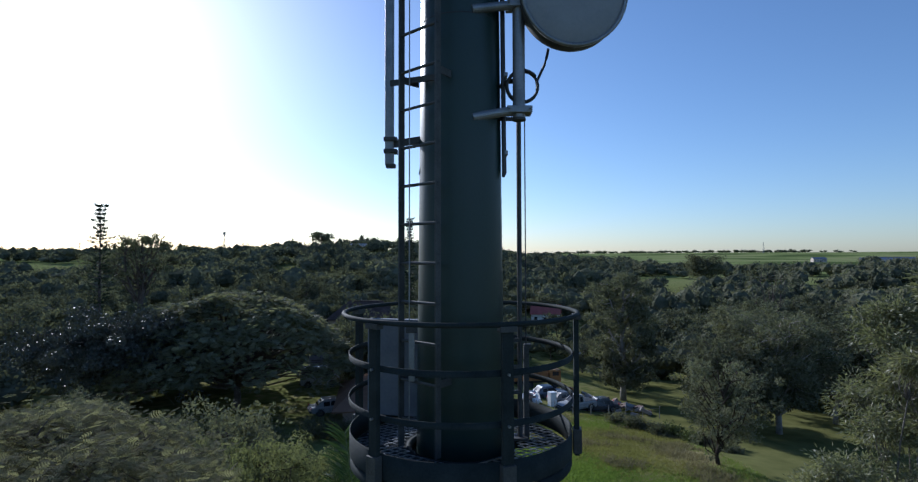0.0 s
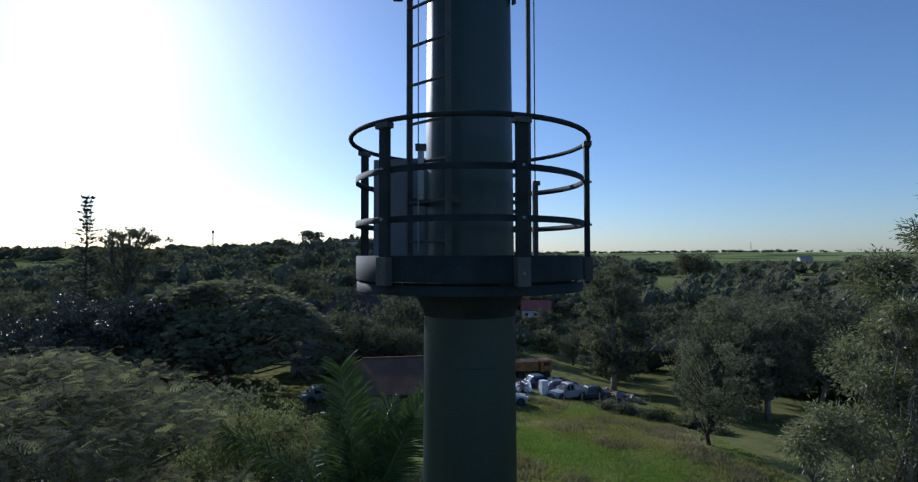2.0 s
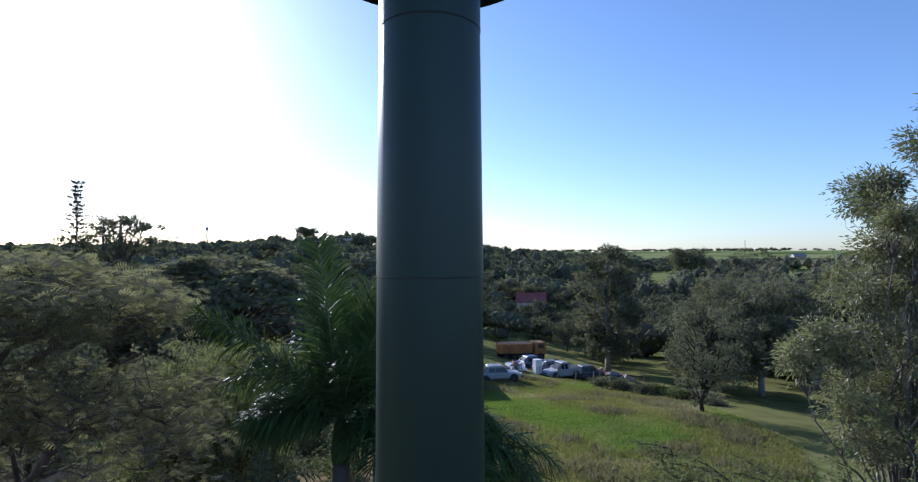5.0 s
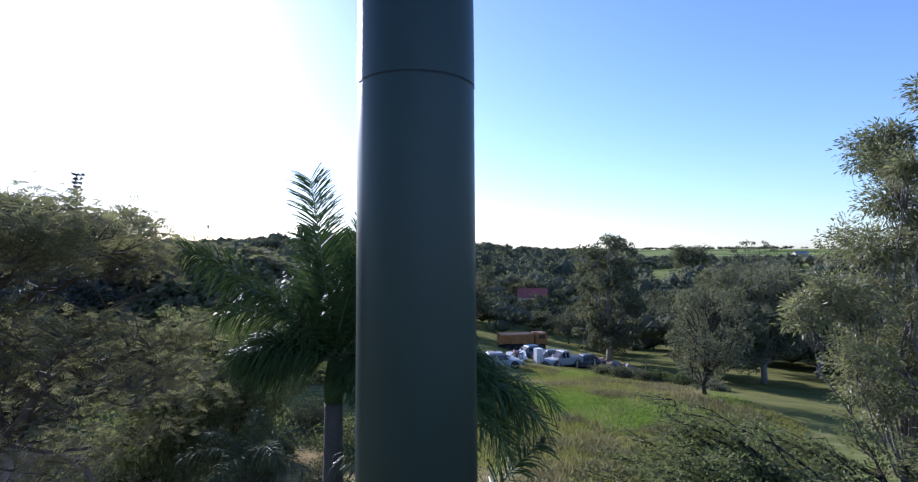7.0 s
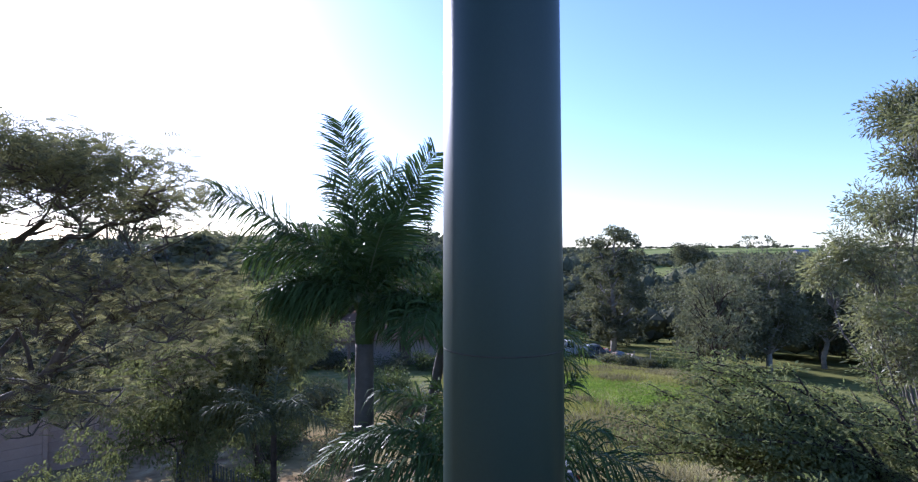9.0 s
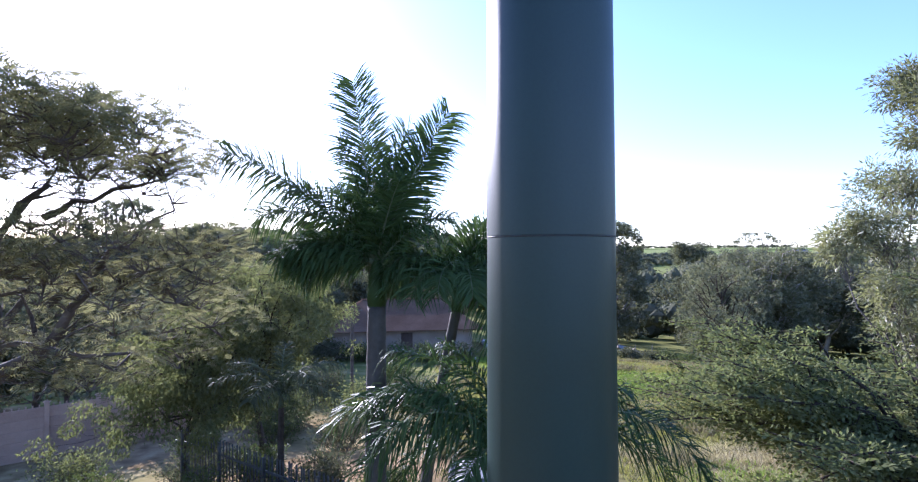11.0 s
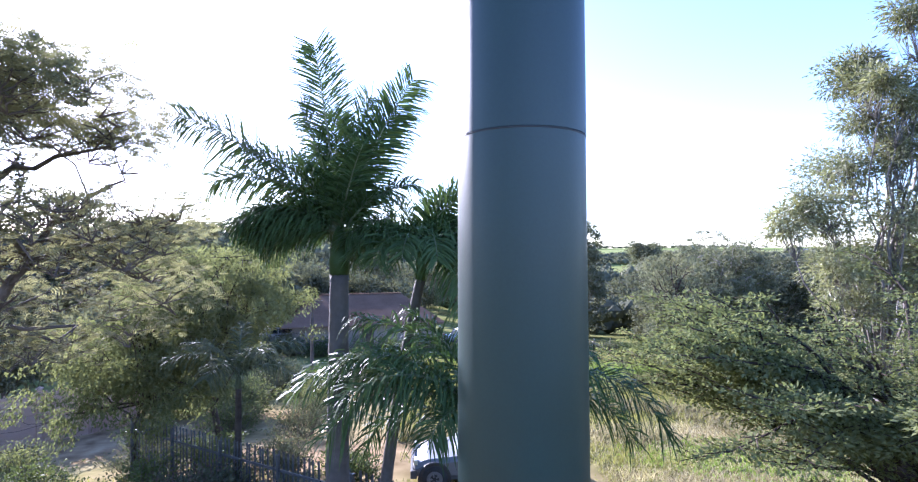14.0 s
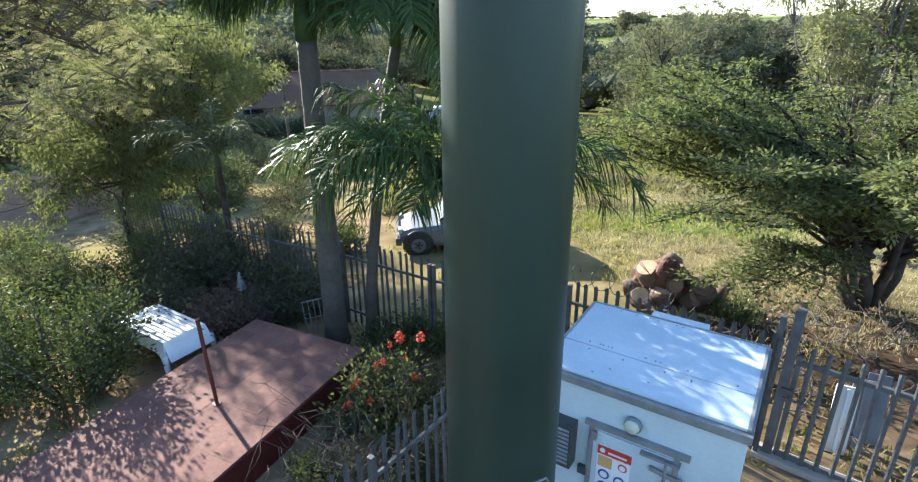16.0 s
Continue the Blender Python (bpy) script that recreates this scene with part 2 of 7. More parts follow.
def ground_material():
    """Soil, lawn, rough grass and far cane fields, by place."""
    m = bpy.data.materials.new("earth_and_grass")
    m.use_nodes = True
    nt = m.node_tree
    n, link = nt.nodes, nt.links.new
    p = n["Principled BSDF"]
    tc = n.new("ShaderNodeTexCoord")

    def tex(scale, detail=6.0):
        t = n.new("ShaderNodeTexNoise")
        t.inputs["Scale"].default_value, t.inputs["Detail"].default_value = scale, detail
        link(tc.outputs["Object"], t.inputs["Vector"])
        return t.outputs[0]

    def ramp(v, *stops):
        r = n.new("ShaderNodeValToRGB")
        e = r.color_ramp.elements
        while len(e) < len(stops):
            e.new(0.5)
        for el, (pos, col) in zip(e, stops):
            el.position, el.color = pos, (*col, 1)
        link(v, r.inputs[0])
        return r.outputs[0]

    def blend(fac, a, b):
        x = n.new("ShaderNodeMix")
        x.data_type = "RGBA"
        link(fac, x.inputs[0])
        link(a, x.inputs[6])
        link(b, x.inputs[7])
        return x.outputs[2]

    grass = ramp(tex(0.9, 9.0), (0.3, (0.085, 0.1, 0.032)), (0.5, (0.15, 0.16, 0.055)), (0.7, (0.25, 0.22, 0.105)))
    soil = ramp(tex(1.3), (0.3, (0.13, 0.085, 0.05)), (0.55, (0.28, 0.2, 0.115)), (0.75, (0.4, 0.32, 0.19)))
    cane = ramp(tex(0.006, 3), (0.38, (0.08, 0.11, 0.04)), (0.52, (0.19, 0.23, 0.085)), (0.62, (0.23, 0.24, 0.11)), (0.74, (0.11, 0.15, 0.055)))
    attr = n.new("ShaderNodeAttribute")
    attr.attribute_name = "cover"
    sep = n.new("ShaderNodeSeparateColor")
    link(attr.outputs["Color"], sep.inputs[0])
    col = blend(sep.outputs[0], grass, soil)
    plot = n.new("ShaderNodeAttribute")
    plot.attribute_name = "plot"
    kinds = n.new("ShaderNodeSeparateColor")
    link(plot.outputs["Color"], kinds.inputs[0])
    lush = ramp(tex(0.9), (0.3, (0.102, 0.153, 0.032)), (0.7, (0.19, 0.25, 0.06)))
    dry = ramp(tex(1.1), (0.3, (0.13, 0.11, 0.05)), (0.7, (0.27, 0.22, 0.11)))
    lawn = ramp(tex(0.5), (0.3, (0.1, 0.105, 0.036)), (0.7, (0.17, 0.17, 0.062)))
    col = blend(kinds.outputs[0], col, lush)
    col = blend(kinds.outputs[1], col, dry)
    col = blend(kinds.outputs[2], col, lawn)
    col = blend(sep.outputs[1], col, cane)
    # Brown leaf litter, dark enough to carry the tree's shade too.
    shaded_duff = ramp(tex(3.5, 8.0), (0.3, (0.035, 0.025, 0.017)), (0.55, (0.085, 0.06, 0.04)), (0.75, (0.17, 0.13, 0.085)))
    col = blend(sep.outputs[2], col, shaded_duff)
    link(col, p.inputs["Base Color"])
    p.inputs["Roughness"].default_value = 0.95
    p.inputs["Specular IOR Level"].default_value = 0.0
    b = n.new("ShaderNodeBump")
    b.inputs["Strength"].default_value, b.inputs["Distance"].default_value = 0.5, 0.03
    link(tex(5.0), b.inputs["Height"])
    link(b.outputs[0], p.inputs["Normal"])
    return m


# ---- building helpers ----
def part(name, bm, mat, parent=None, label=""):
    """Links a bmesh as one mesh object under a thing or a part."""
    me = bpy.data.meshes.new(name)
    bm.to_mesh(me)
    bm.free()
    me.materials.append(mat)
    ob = new(name, me)
    if parent is not None:
        ob.parent = parent
    return tagged(ob, label)


def raw(name, verts, faces, mat, parent=None, label="", smooth=False):
    """Links vertices and faces as one mesh object."""
    me = bpy.data.meshes.new(name)
    me.from_pydata([tuple(v) for v in verts], [], faces)
    me.materials.append(mat)
    if smooth:
        me.shade_smooth()
    ob = new(name, me)
    if parent is not None:
        ob.parent = parent
    return tagged(ob, label)


def thing(name, x, y, z, label, category, turn=0.0, group="", kind=""):
    ob = new(name)
    ob.empty_display_size = 0.1
    ob.matrix_basis = pose(x, y, z, 0, 0, turn)
    return tagged(ob, label, category, group, kind)


def box(w, d, h, x=0, y=0, z=0, bevel=0.0, bm=None, turn=None):
    """A box of w by d by h with its base centre at x, y, z."""
    bm = bm or bmesh.new()
    m = Matrix.Translation((x, y, z + h / 2))
    if turn is not None:
        m = m @ turn
    made = bmesh.ops.create_cube(bm, size=1.0, matrix=m @ Matrix.Diagonal((w, d, h, 1)))
    if bevel:
        edges = list({e for v in made["verts"] for e in v.link_edges})
        bmesh.ops.bevel(bm, geom=edges, offset=bevel, segments=2, profile=0.7, affect="EDGES")
    return bm


def rod(a, b, r, r2=None, n=10, bm=None):
    """A round bar from a to b."""
    bm = bm or bmesh.new()
    a, b = Vector(a), Vector(b)
    m = Matrix.Translation((a + b) / 2) @ (b - a).to_track_quat("Z", "Y").to_matrix().to_4x4()
    bmesh.ops.create_cone(bm, cap_ends=True, segments=n, radius1=r, radius2=r if r2 is None else r2, depth=(b - a).length, matrix=m)
    return bm


def bar(a, b, w, d, bm=None, up=(0, 0, 1)):
    """A flat bar from a to b, w wide along 'up' and d thick."""
    bm = bm or bmesh.new()
    a, b = Vector(a), Vector(b)
    z = (b - a).normalized()
    x = Vector(up).cross(z)
    if x.length < 1e-4:
        x = Vector((1, 0, 0))
    x.normalize()
    y = z.cross(x)
    m = Matrix((x, y, z)).transposed().to_4x4()
    m.translation = (a + b) / 2
    bmesh.ops.create_cube(bm, size=1.0, matrix=m @ Matrix.Diagonal((d, w, (b - a).length, 1)))
    return bm


def lathe(profile, n=40, bm=None, centre=(0, 0)):
    """A surface of revolution round z from (radius, height) pairs."""
    bm = bm or bmesh.new()
    rings = []
    for r, z in profile:
        rings.append([bm.verts.new((centre[0] + r * math.cos(2 * math.pi * i / n), centre[1] + r * math.sin(2 * math.pi * i / n), z)) for i in range(n)])
    for lo, hi in zip(rings, rings[1:]):
        for i in range(n):
            f = bm.faces.new((lo[i], lo[(i + 1) % n], hi[(i + 1) % n], hi[i]))
            f.smooth = True
    return bm


def tube(points, radii, n=7, closed=False):
    """Vertices and faces of a bent, tapered tube."""
    pts = [Vector(p) for p in points]
    verts, faces = [], []
    side = Vector((0.31, 0.17, 0.93))
    count = len(pts)
    for i, p in enumerate(pts):
        if closed:
            d = pts[(i + 1) % count] - pts[i - 1]
        else:
            d = pts[min(i + 1, count - 1)] - pts[max(i - 1, 0)]
        d.normalize()
        a = d.cross(side)
        if a.length < 0.05:
            a = d.cross(Vector((1, 0, 0)))
        a.normalize()
        b = d.cross(a)
        r = radii[i] if hasattr(radii, "__len__") else radii
        for k in range(n):
            t = 2 * math.pi * k / n
            verts.append(p + (a * math.cos(t) + b * math.sin(t)) * r)
    last = count if closed else count - 1
    for i in range(last):
        j = (i + 1) % count
        for k in range(n):
            faces.append((i * n + k, i * n + (k + 1) % n, j * n + (k + 1) % n, j * n + k))
    if not closed:
        faces.append(tuple(range(n))[::-1])
        faces.append(tuple((count - 1) * n + k for k in range(n)))
    return verts, faces


def join(pieces):
    verts, faces = [], []
    for v, f in pieces:
        o = len(verts)
        verts.extend(v)
        faces.extend(tuple(i + o for i in q) for q in f)
    return verts, faces


def hoop(radius, z, n=64):
    return [(radius * math.cos(2 * math.pi * i / n), radius * math.sin(2 * math.pi * i / n), z) for i in range(n)]


# ---- ground ----
R_AT = [0, 8, 13, 20, 27, 35, 55, 100, 160, 250, 430, 700, 1100, 1900, 3000, 4600]
Z_LEFT = [0, 0, -0.3, -1.25, -1.75, -1.9, -2.4, -4.0, -5.0, -2.0, 8.0, 10.0, 14.0, 18.0, 22.0, 20.0]
Z_RIGHT = [0, 0, -0.25, -0.6, -1.07, -1.6, -4.6, -9.0, -11.0, -9.5, -4.0, 2.0, 9.0, 23.0, 29.0, 28.0]


def ground_z(x, y):
    r = math.hypot(x, y - 4)
    a = math.degrees(math.atan2(x, y - 4 + 1e-6))
    k = min(1.0, max(0.0, (a + 5) / 25))
    k = k * k * (3 - 2 * k)
    z = float(np.interp(r, R_AT, Z_LEFT)) * (1 - k) + float(np.interp(r, R_AT, Z_RIGHT)) * k
    w = min(1.0, max(0.0, (r - 10) / 30))
    z += 11.0 * math.exp(-((a + 9) / 13) ** 2) * math.exp(-((r - 430) / 170) ** 2)
    return z + w * 0.25 * noise.noise((x * 0.08, y * 0.08, 3.0)) + min(1.0, max(0, (r - 200) / 300)) * 2.5 * noise.noise((x * 0.004, y * 0.004, 7.0))


def lush_at(x, y):
    """How green the field's grass is: a diagonal band, and patches."""
    d = abs((x - 6.5) * 0.82 + (y - 35.5) * 0.57) + 0.6 * noise.noise((x * 0.5, y * 0.5, 3))
    along = -(x - 6.5) * 0.57 + (y - 35.5) * 0.82
    band = math.exp(-(d / 3.2) ** 2) * (1.0 if abs(along) < 9 else 0.2)
    return min(1.0, band + max(0.0, 1.6 * noise.noise((x * 0.12, y * 0.16, 2.0)) - 0.2))


def dry_at(x, y):
    """Where tall yellow grass stands in the field."""
    spot = math.exp(-(((x - 16.8) / 2.6) ** 2 + ((y - 38) / 4.5) ** 2)) + (0.9 if y < 15 else 0.35 if y < 22 else 0.0)
    return min(1.0, spot + max(0.0, 1.9 * noise.noise((x * 0.17, y * 0.2, 8.0)) - 0.3))


def lawn_at(x, y):
    return min(1.0, max(0.0, (x - 18.6 - 0.9 * noise.noise((0.3 * y, 0, 5))) / 0.8)) if y > 20 and math.hypot(x, y) < 90 else 0.0


def build_ground():
    rings, spokes = 150, 240
    verts, faces, cover = [(0.0, 4.0, 0.0)], [], [(1, 0, 0, 1)]
    plots = [(0, 0, 0, 1)]
    for i in range(1, rings + 1):
        r = 0.6 * i if i <= 60 else 36 * math.exp((i - 60) / 90 * math.log(4600 / 36))
        for j in range(spokes):
            t = 2 * math.pi * j / spokes
            x, y = r * math.sin(t), 4 + r * math.cos(t)
            verts.append((x, y, ground_z(x, y)))
            soil = min(1.0, max(0.0, (16 - r) / 7 + 0.5 * noise.noise((x * 0.25, y * 0.25, 0))))
            if x > 3 and y > 9:
                soil *= 1.0 if y < 13.5 else 0.6 if y < 16 else 0.3
            if x < 0.5 and 12 < y < 30 and x > -24:
                soil = max(soil, min(1.0, 0.75 + 0.8 * noise.noise((x * 0.2, y * 0.2, 4))))
            cane = min(1.0, max(0.0, (r - 250) / 300))
            # Litter under the tree, widened to darken the shadowed ground by the gate.
            litter_shade = min(1.0, max(0.0, 1.5 - math.hypot((x - 7.2) / 3.6, (y - 7.6) / 3.0) + 0.7 * noise.noise((x * 0.9, y * 0.9, 2))))
            cover.append((soil, cane, litter_shade, 1))
            in_field = 1.0 if x > -1 and 9 < y < 62 else 0.0
            plots.append((in_field * lush_at(x, y), in_field * dry_at(x, y), lawn_at(x, y), 1))
    for j in range(spokes):
        faces.append((0, 1 + (j + 1) % spokes, 1 + j))
    for i in range(rings - 1):
        a, b = 1 + i * spokes, 1 + (i + 1) * spokes
        for j in range(spokes):
            faces.append((a + j, a + (j + 1) % spokes, b + (j + 1) % spokes, b + j))
    ob = raw("ground", verts, faces, ground_material(), smooth=True)
    layer = ob.data.color_attributes.new("cover", "FLOAT_COLOR", "POINT")
    layer.data.foreach_set("color", np.array(cover, dtype=np.float32).ravel())
    layer = ob.data.color_attributes.new("plot", "FLOAT_COLOR", "POINT")
    layer.data.foreach_set("color", np.array(plots, dtype=np.float32).ravel())
    ob.data.flip_normals() if ob.data.polygons[0].normal.z < 0 else None
    return tagged(ob, "uneven sloping ground of dry grass and bare soil", "ground", kind="structure")


build_ground()

# ---- the mast ----
MX, MY = 0.0, 4.0


def mast_radius(z):
    return float(np.interp(z, [0, 5.5, 6.2, 8.7, 10.4, 12, 17], [0.372, 0.352, 0.35, 0.341, 0.328, 0.312, 0.27]))


def polar(angle, r, z):
    """A place round the mast: angle in degrees from the side that faces -y, to the right."""
    a = radians(angle)
    return Vector((r * math.sin(a), -r * math.cos(a), z))


def build_mast():
    mast = thing("mast", MX, MY, 0, "tall tapered dark green steel telecom mast on a concrete base", "mast")
    joints = [0.06, 6.137, 8.617, 10.199, 13.9, 17.2]
    for k, (lo, hi) in enumerate(zip(joints, joints[1:])):
        step = 0.003 if k < len(joints) - 2 else 0.0
        prof = [(mast_radius(z) + step * (hi - z) / (hi - lo), z) for z in np.linspace(lo, hi, 9)]
        ob = part("shaft_section", lathe(prof, 64), MAST, mast)
    # A black ring at each joint stands in for the overlap's shadow gap.
    for z in joints[1:-1]:
        r = mast_radius(z) + 0.0008
        part("joint_shadow_ring", lathe([(r - 0.004, z - 0.012), (r, z - 0.011), (r, z - 0.002), (r - 0.004, z - 0.001)], 64), CABLE, mast)
    base = lathe([(0.0, 0.06), (0.56, 0.06), (0.56, 0.03), (0.0, 0.03)], 48)
    part("base_plate", base, GREENSTEEL, mast)
    for i in range(12):
        p = polar(30 * i, 0.49, 0.06)
        part("anchor_bolt", rod(p, p + Vector((0, 0, 0.09)), 0.016), STEEL, mast)
    part("plinth", box(1.5, 1.5, 0.1, 0, 0, -0.07, 0.015), CONCRETE, mast, "rough concrete plinth")
    # flare below the platform
    part("flare", lathe([(mast_radius(10.4) + 0.002, 10.52), (0.335, 10.55), (0.40, 10.68), (0.40, 10.715), (0.32, 10.72)], 64), GREENSTEEL, mast)
    # weld seam streak and handhole
    p = polar(20, mast_radius(2.75) + 0.004, 2.75)
    v, f = tube([p + Vector((-0.07, 0, -0.3)), p + Vector((-0.07, -0.05, 0.02)), p + Vector((-0.03, -0.07, 0.06)), p + Vector((0.06, -0.05, 0.07)), p + Vector((0.08, -0.03, 0.02)), p + Vector((0.08, 0.0, -0.3))], 0.009, 6)
    raw("step_handle", v, f, STEEL, mast, smooth=True)
    return mast


MAST_OB = build_mast()


def build_ladder():
    ladder = thing("ladder", MX, MY, 0.22, "dark steel climbing ladder fixed to the mast", "ladder")
    th = -42.0
    n_out, u = polar(th, 1, 0), Vector((-math.cos(radians(th)), -math.sin(radians(th)), 0))
    c = n_out * 0.43
    lo, hi = 10.62, 17.0
    for s in (-0.18, 0.18):
        a = c + u * s
        part("stile", bar(a + Vector((0, 0, lo)), a + Vector((0, 0, hi)), 0.05, 0.012, up=n_out), DARKSTEEL, ladder)
    rung = rod(c - u * 0.19, c + u * 0.19, 0.011, n=8)
    first = part("rung", rung, DARKSTEEL, ladder)
    first.location.z = lo + 0.2
    z = lo + 0.47
    while z < hi - 0.05:
        o = new("rung", first.data)
        o.parent, o.location = ladder, (0, 0, z)
        z += 0.272
    for z in (11.1, 13.22, 15.4):
        for s in (-0.18, 0.18):
            a = c + u * s
            part("bracket", bar(a + Vector((0, 0, z)), n_out * 0.28 + u * s * 0.9 + Vector((0, 0, z)), 0.05, 0.012), DARKSTEEL, ladder)
    for z in (13.22, 15.4):
        part("bracket", bar(c + u * 0.3 + Vector((0, 0, z)), n_out * 0.3 - u * 0.05 + Vector((0, 0, z + 0.002)), 0.04, 0.02), DARKSTEEL, ladder)
    part("safety_wire", rod(c + n_out * 0.03 + u * 0.065 + Vector((0, 0, 10.75)), c + n_out * 0.03 + u * 0.065 + Vector((0, 0, 17)), 0.005, n=6), STEEL, ladder)
    w = c + n_out * 0.035 + u * 0.035
    part("wire_anchor", box(0.04, 0.03, 0.34, w.x, w.y, 11.1, 0.004), STEEL, ladder, "pale perforated wire anchor")
    part("anchor_clamp", box(0.075, 0.045, 0.045, w.x, w.y, 11.43, 0.004), DARKSTEEL, ladder)
    return ladder


build_ladder()


def build_platform():
    plat = thing("platform", MX, MY, 0.22, "round dark steel work platform with railing round the mast", "platform")
    R = 0.852
    v, f = tube(hoop(R, 11.545), 0.0165, 10, True)
    raw("top_rail", v, f, GREENSTEEL, plat, smooth=True)

    def band(r, z0, z1, t):
        return lathe([(r, z0), (r, z1), (r - t, z1), (r - t, z0), (r, z0)], 72)
    for z in (11.25, 10.945):
        part("mid_rail", band(R - 0.035, z - 0.02, z + 0.02, 0.006), GREENSTEEL, plat)
    part("kick_plate", band(R - 0.042, 10.565, 10.725, 0.006), GREENSTEEL, plat)
    part("floor_ring", band(R - 0.046, 10.485, 10.545, 0.03), GREENSTEEL, plat)
    part("floor_ring", band(0.40, 10.50, 10.57, 0.03), GREENSTEEL, plat)
    for ang in (-40, 19, 82, -108, 165):
        post = bmesh.new()
        rot = Matrix.Rotation(radians(ang), 4, "Z")
        p = polar(ang, R - 0.01, 0)
        post = box(0.07, 0.035, 11.535 - 10.53, p.x, p.y, 10.53, 0.004, post, rot)
        ob = part("post", post, GREENSTEEL, plat)
        q = polar(ang, R - 0.006, 0)
        part("clamp", box(0.11, 0.055, 0.035, q.x, q.y, 11.5, 0.004, None, rot), DARKSTEEL, ob)
        part("foot_clamp", box(0.085, 0.06, 0.17, q.x, q.y, 10.545, 0.004, None, rot), DARKSTEEL, ob)
        for z in (11.25, 10.945, 10.62):
            b0, b1 = polar(ang, R, z), polar(ang, R + 0.024, z)
            part("bolt", rod(b0, b1, 0.009, n=6), STEEL, ob)
    for ang in range(12, 372, 45):
        part("floor_beam", bar(polar(ang, 0.38, 10.53), polar(ang, R - 0.06, 10.53), 0.055, 0.03), GREENSTEEL, plat)
    # expanded metal floor
    bm = bmesh.new()
    step_u, step_v = 0.052, 0.034
    for i in range(-19, 20):
        for j in range(-28, 29):
            if (i + j) % 2:
                continue
            x, y = i * step_u, j * step_v
            for sx, sy in ((1, 1), (1, -1)):
                a, b = Vector((x, y, 10.568)), Vector((x + sx * step_u, y + sy * step_v, 10.568))
                if max(a.xy.length, b.xy.length) > R - 0.06 or min(a.xy.length, b.xy.length) < 0.39:
                    continue
                d = (b - a).normalized()
                s = Vector((-d.y, d.x, 0)) * 0.0035
                up = Vector((0, 0, 0.006))
                q = [bm.verts.new(c) for c in (a + s, b + s, b - s, a - s, a + s + up, b + s + up, b - s + up, a - s + up)]
                for face in ((0, 1, 2, 3), (7, 6, 5, 4), (0, 4, 5, 1), (2, 6, 7, 3)):
                    bm.faces.new([q[k] for k in face])
    tagged(part("mesh_floor", bm, STEEL, plat, "open diamond-mesh steel floor"), kind="stuff")
    # closed half of the floor
    bm = bmesh.new()
    ring = [[bm.verts.new(polar(q, r, z)) for r, z in ((0.395, 10.556), (R - 0.055, 10.556), (R - 0.055, 10.563), (0.395, 10.563))] for q in range(168, 379, 6)]
    for a, b in zip(ring, ring[1:]):
        for i in range(4):
            bm.faces.new((a[i], a[(i + 1) % 4], b[(i + 1) % 4], b[i]))
    bm.faces.new(ring[0][::-1])
    bm.faces.new(ring[-1])
    part("floor_plate", bm, GREENSTEEL, plat, "solid dark steel floor plate")
    # equipment panel on the railing
    part("equipment_panel", box(0.42, 0.07, 0.74, -0.515, 0.20, 10.725, 0.008, None, Matrix.Rotation(radians(-12), 4, "Z")), PANELDARK, plat, "flat dark blue-grey equipment panel")
    part("panel_bracket", box(0.05, 0.04, 0.7, -0.30, 0.12, 10.76, 0.004), STEEL, plat)
    return plat


build_platform()


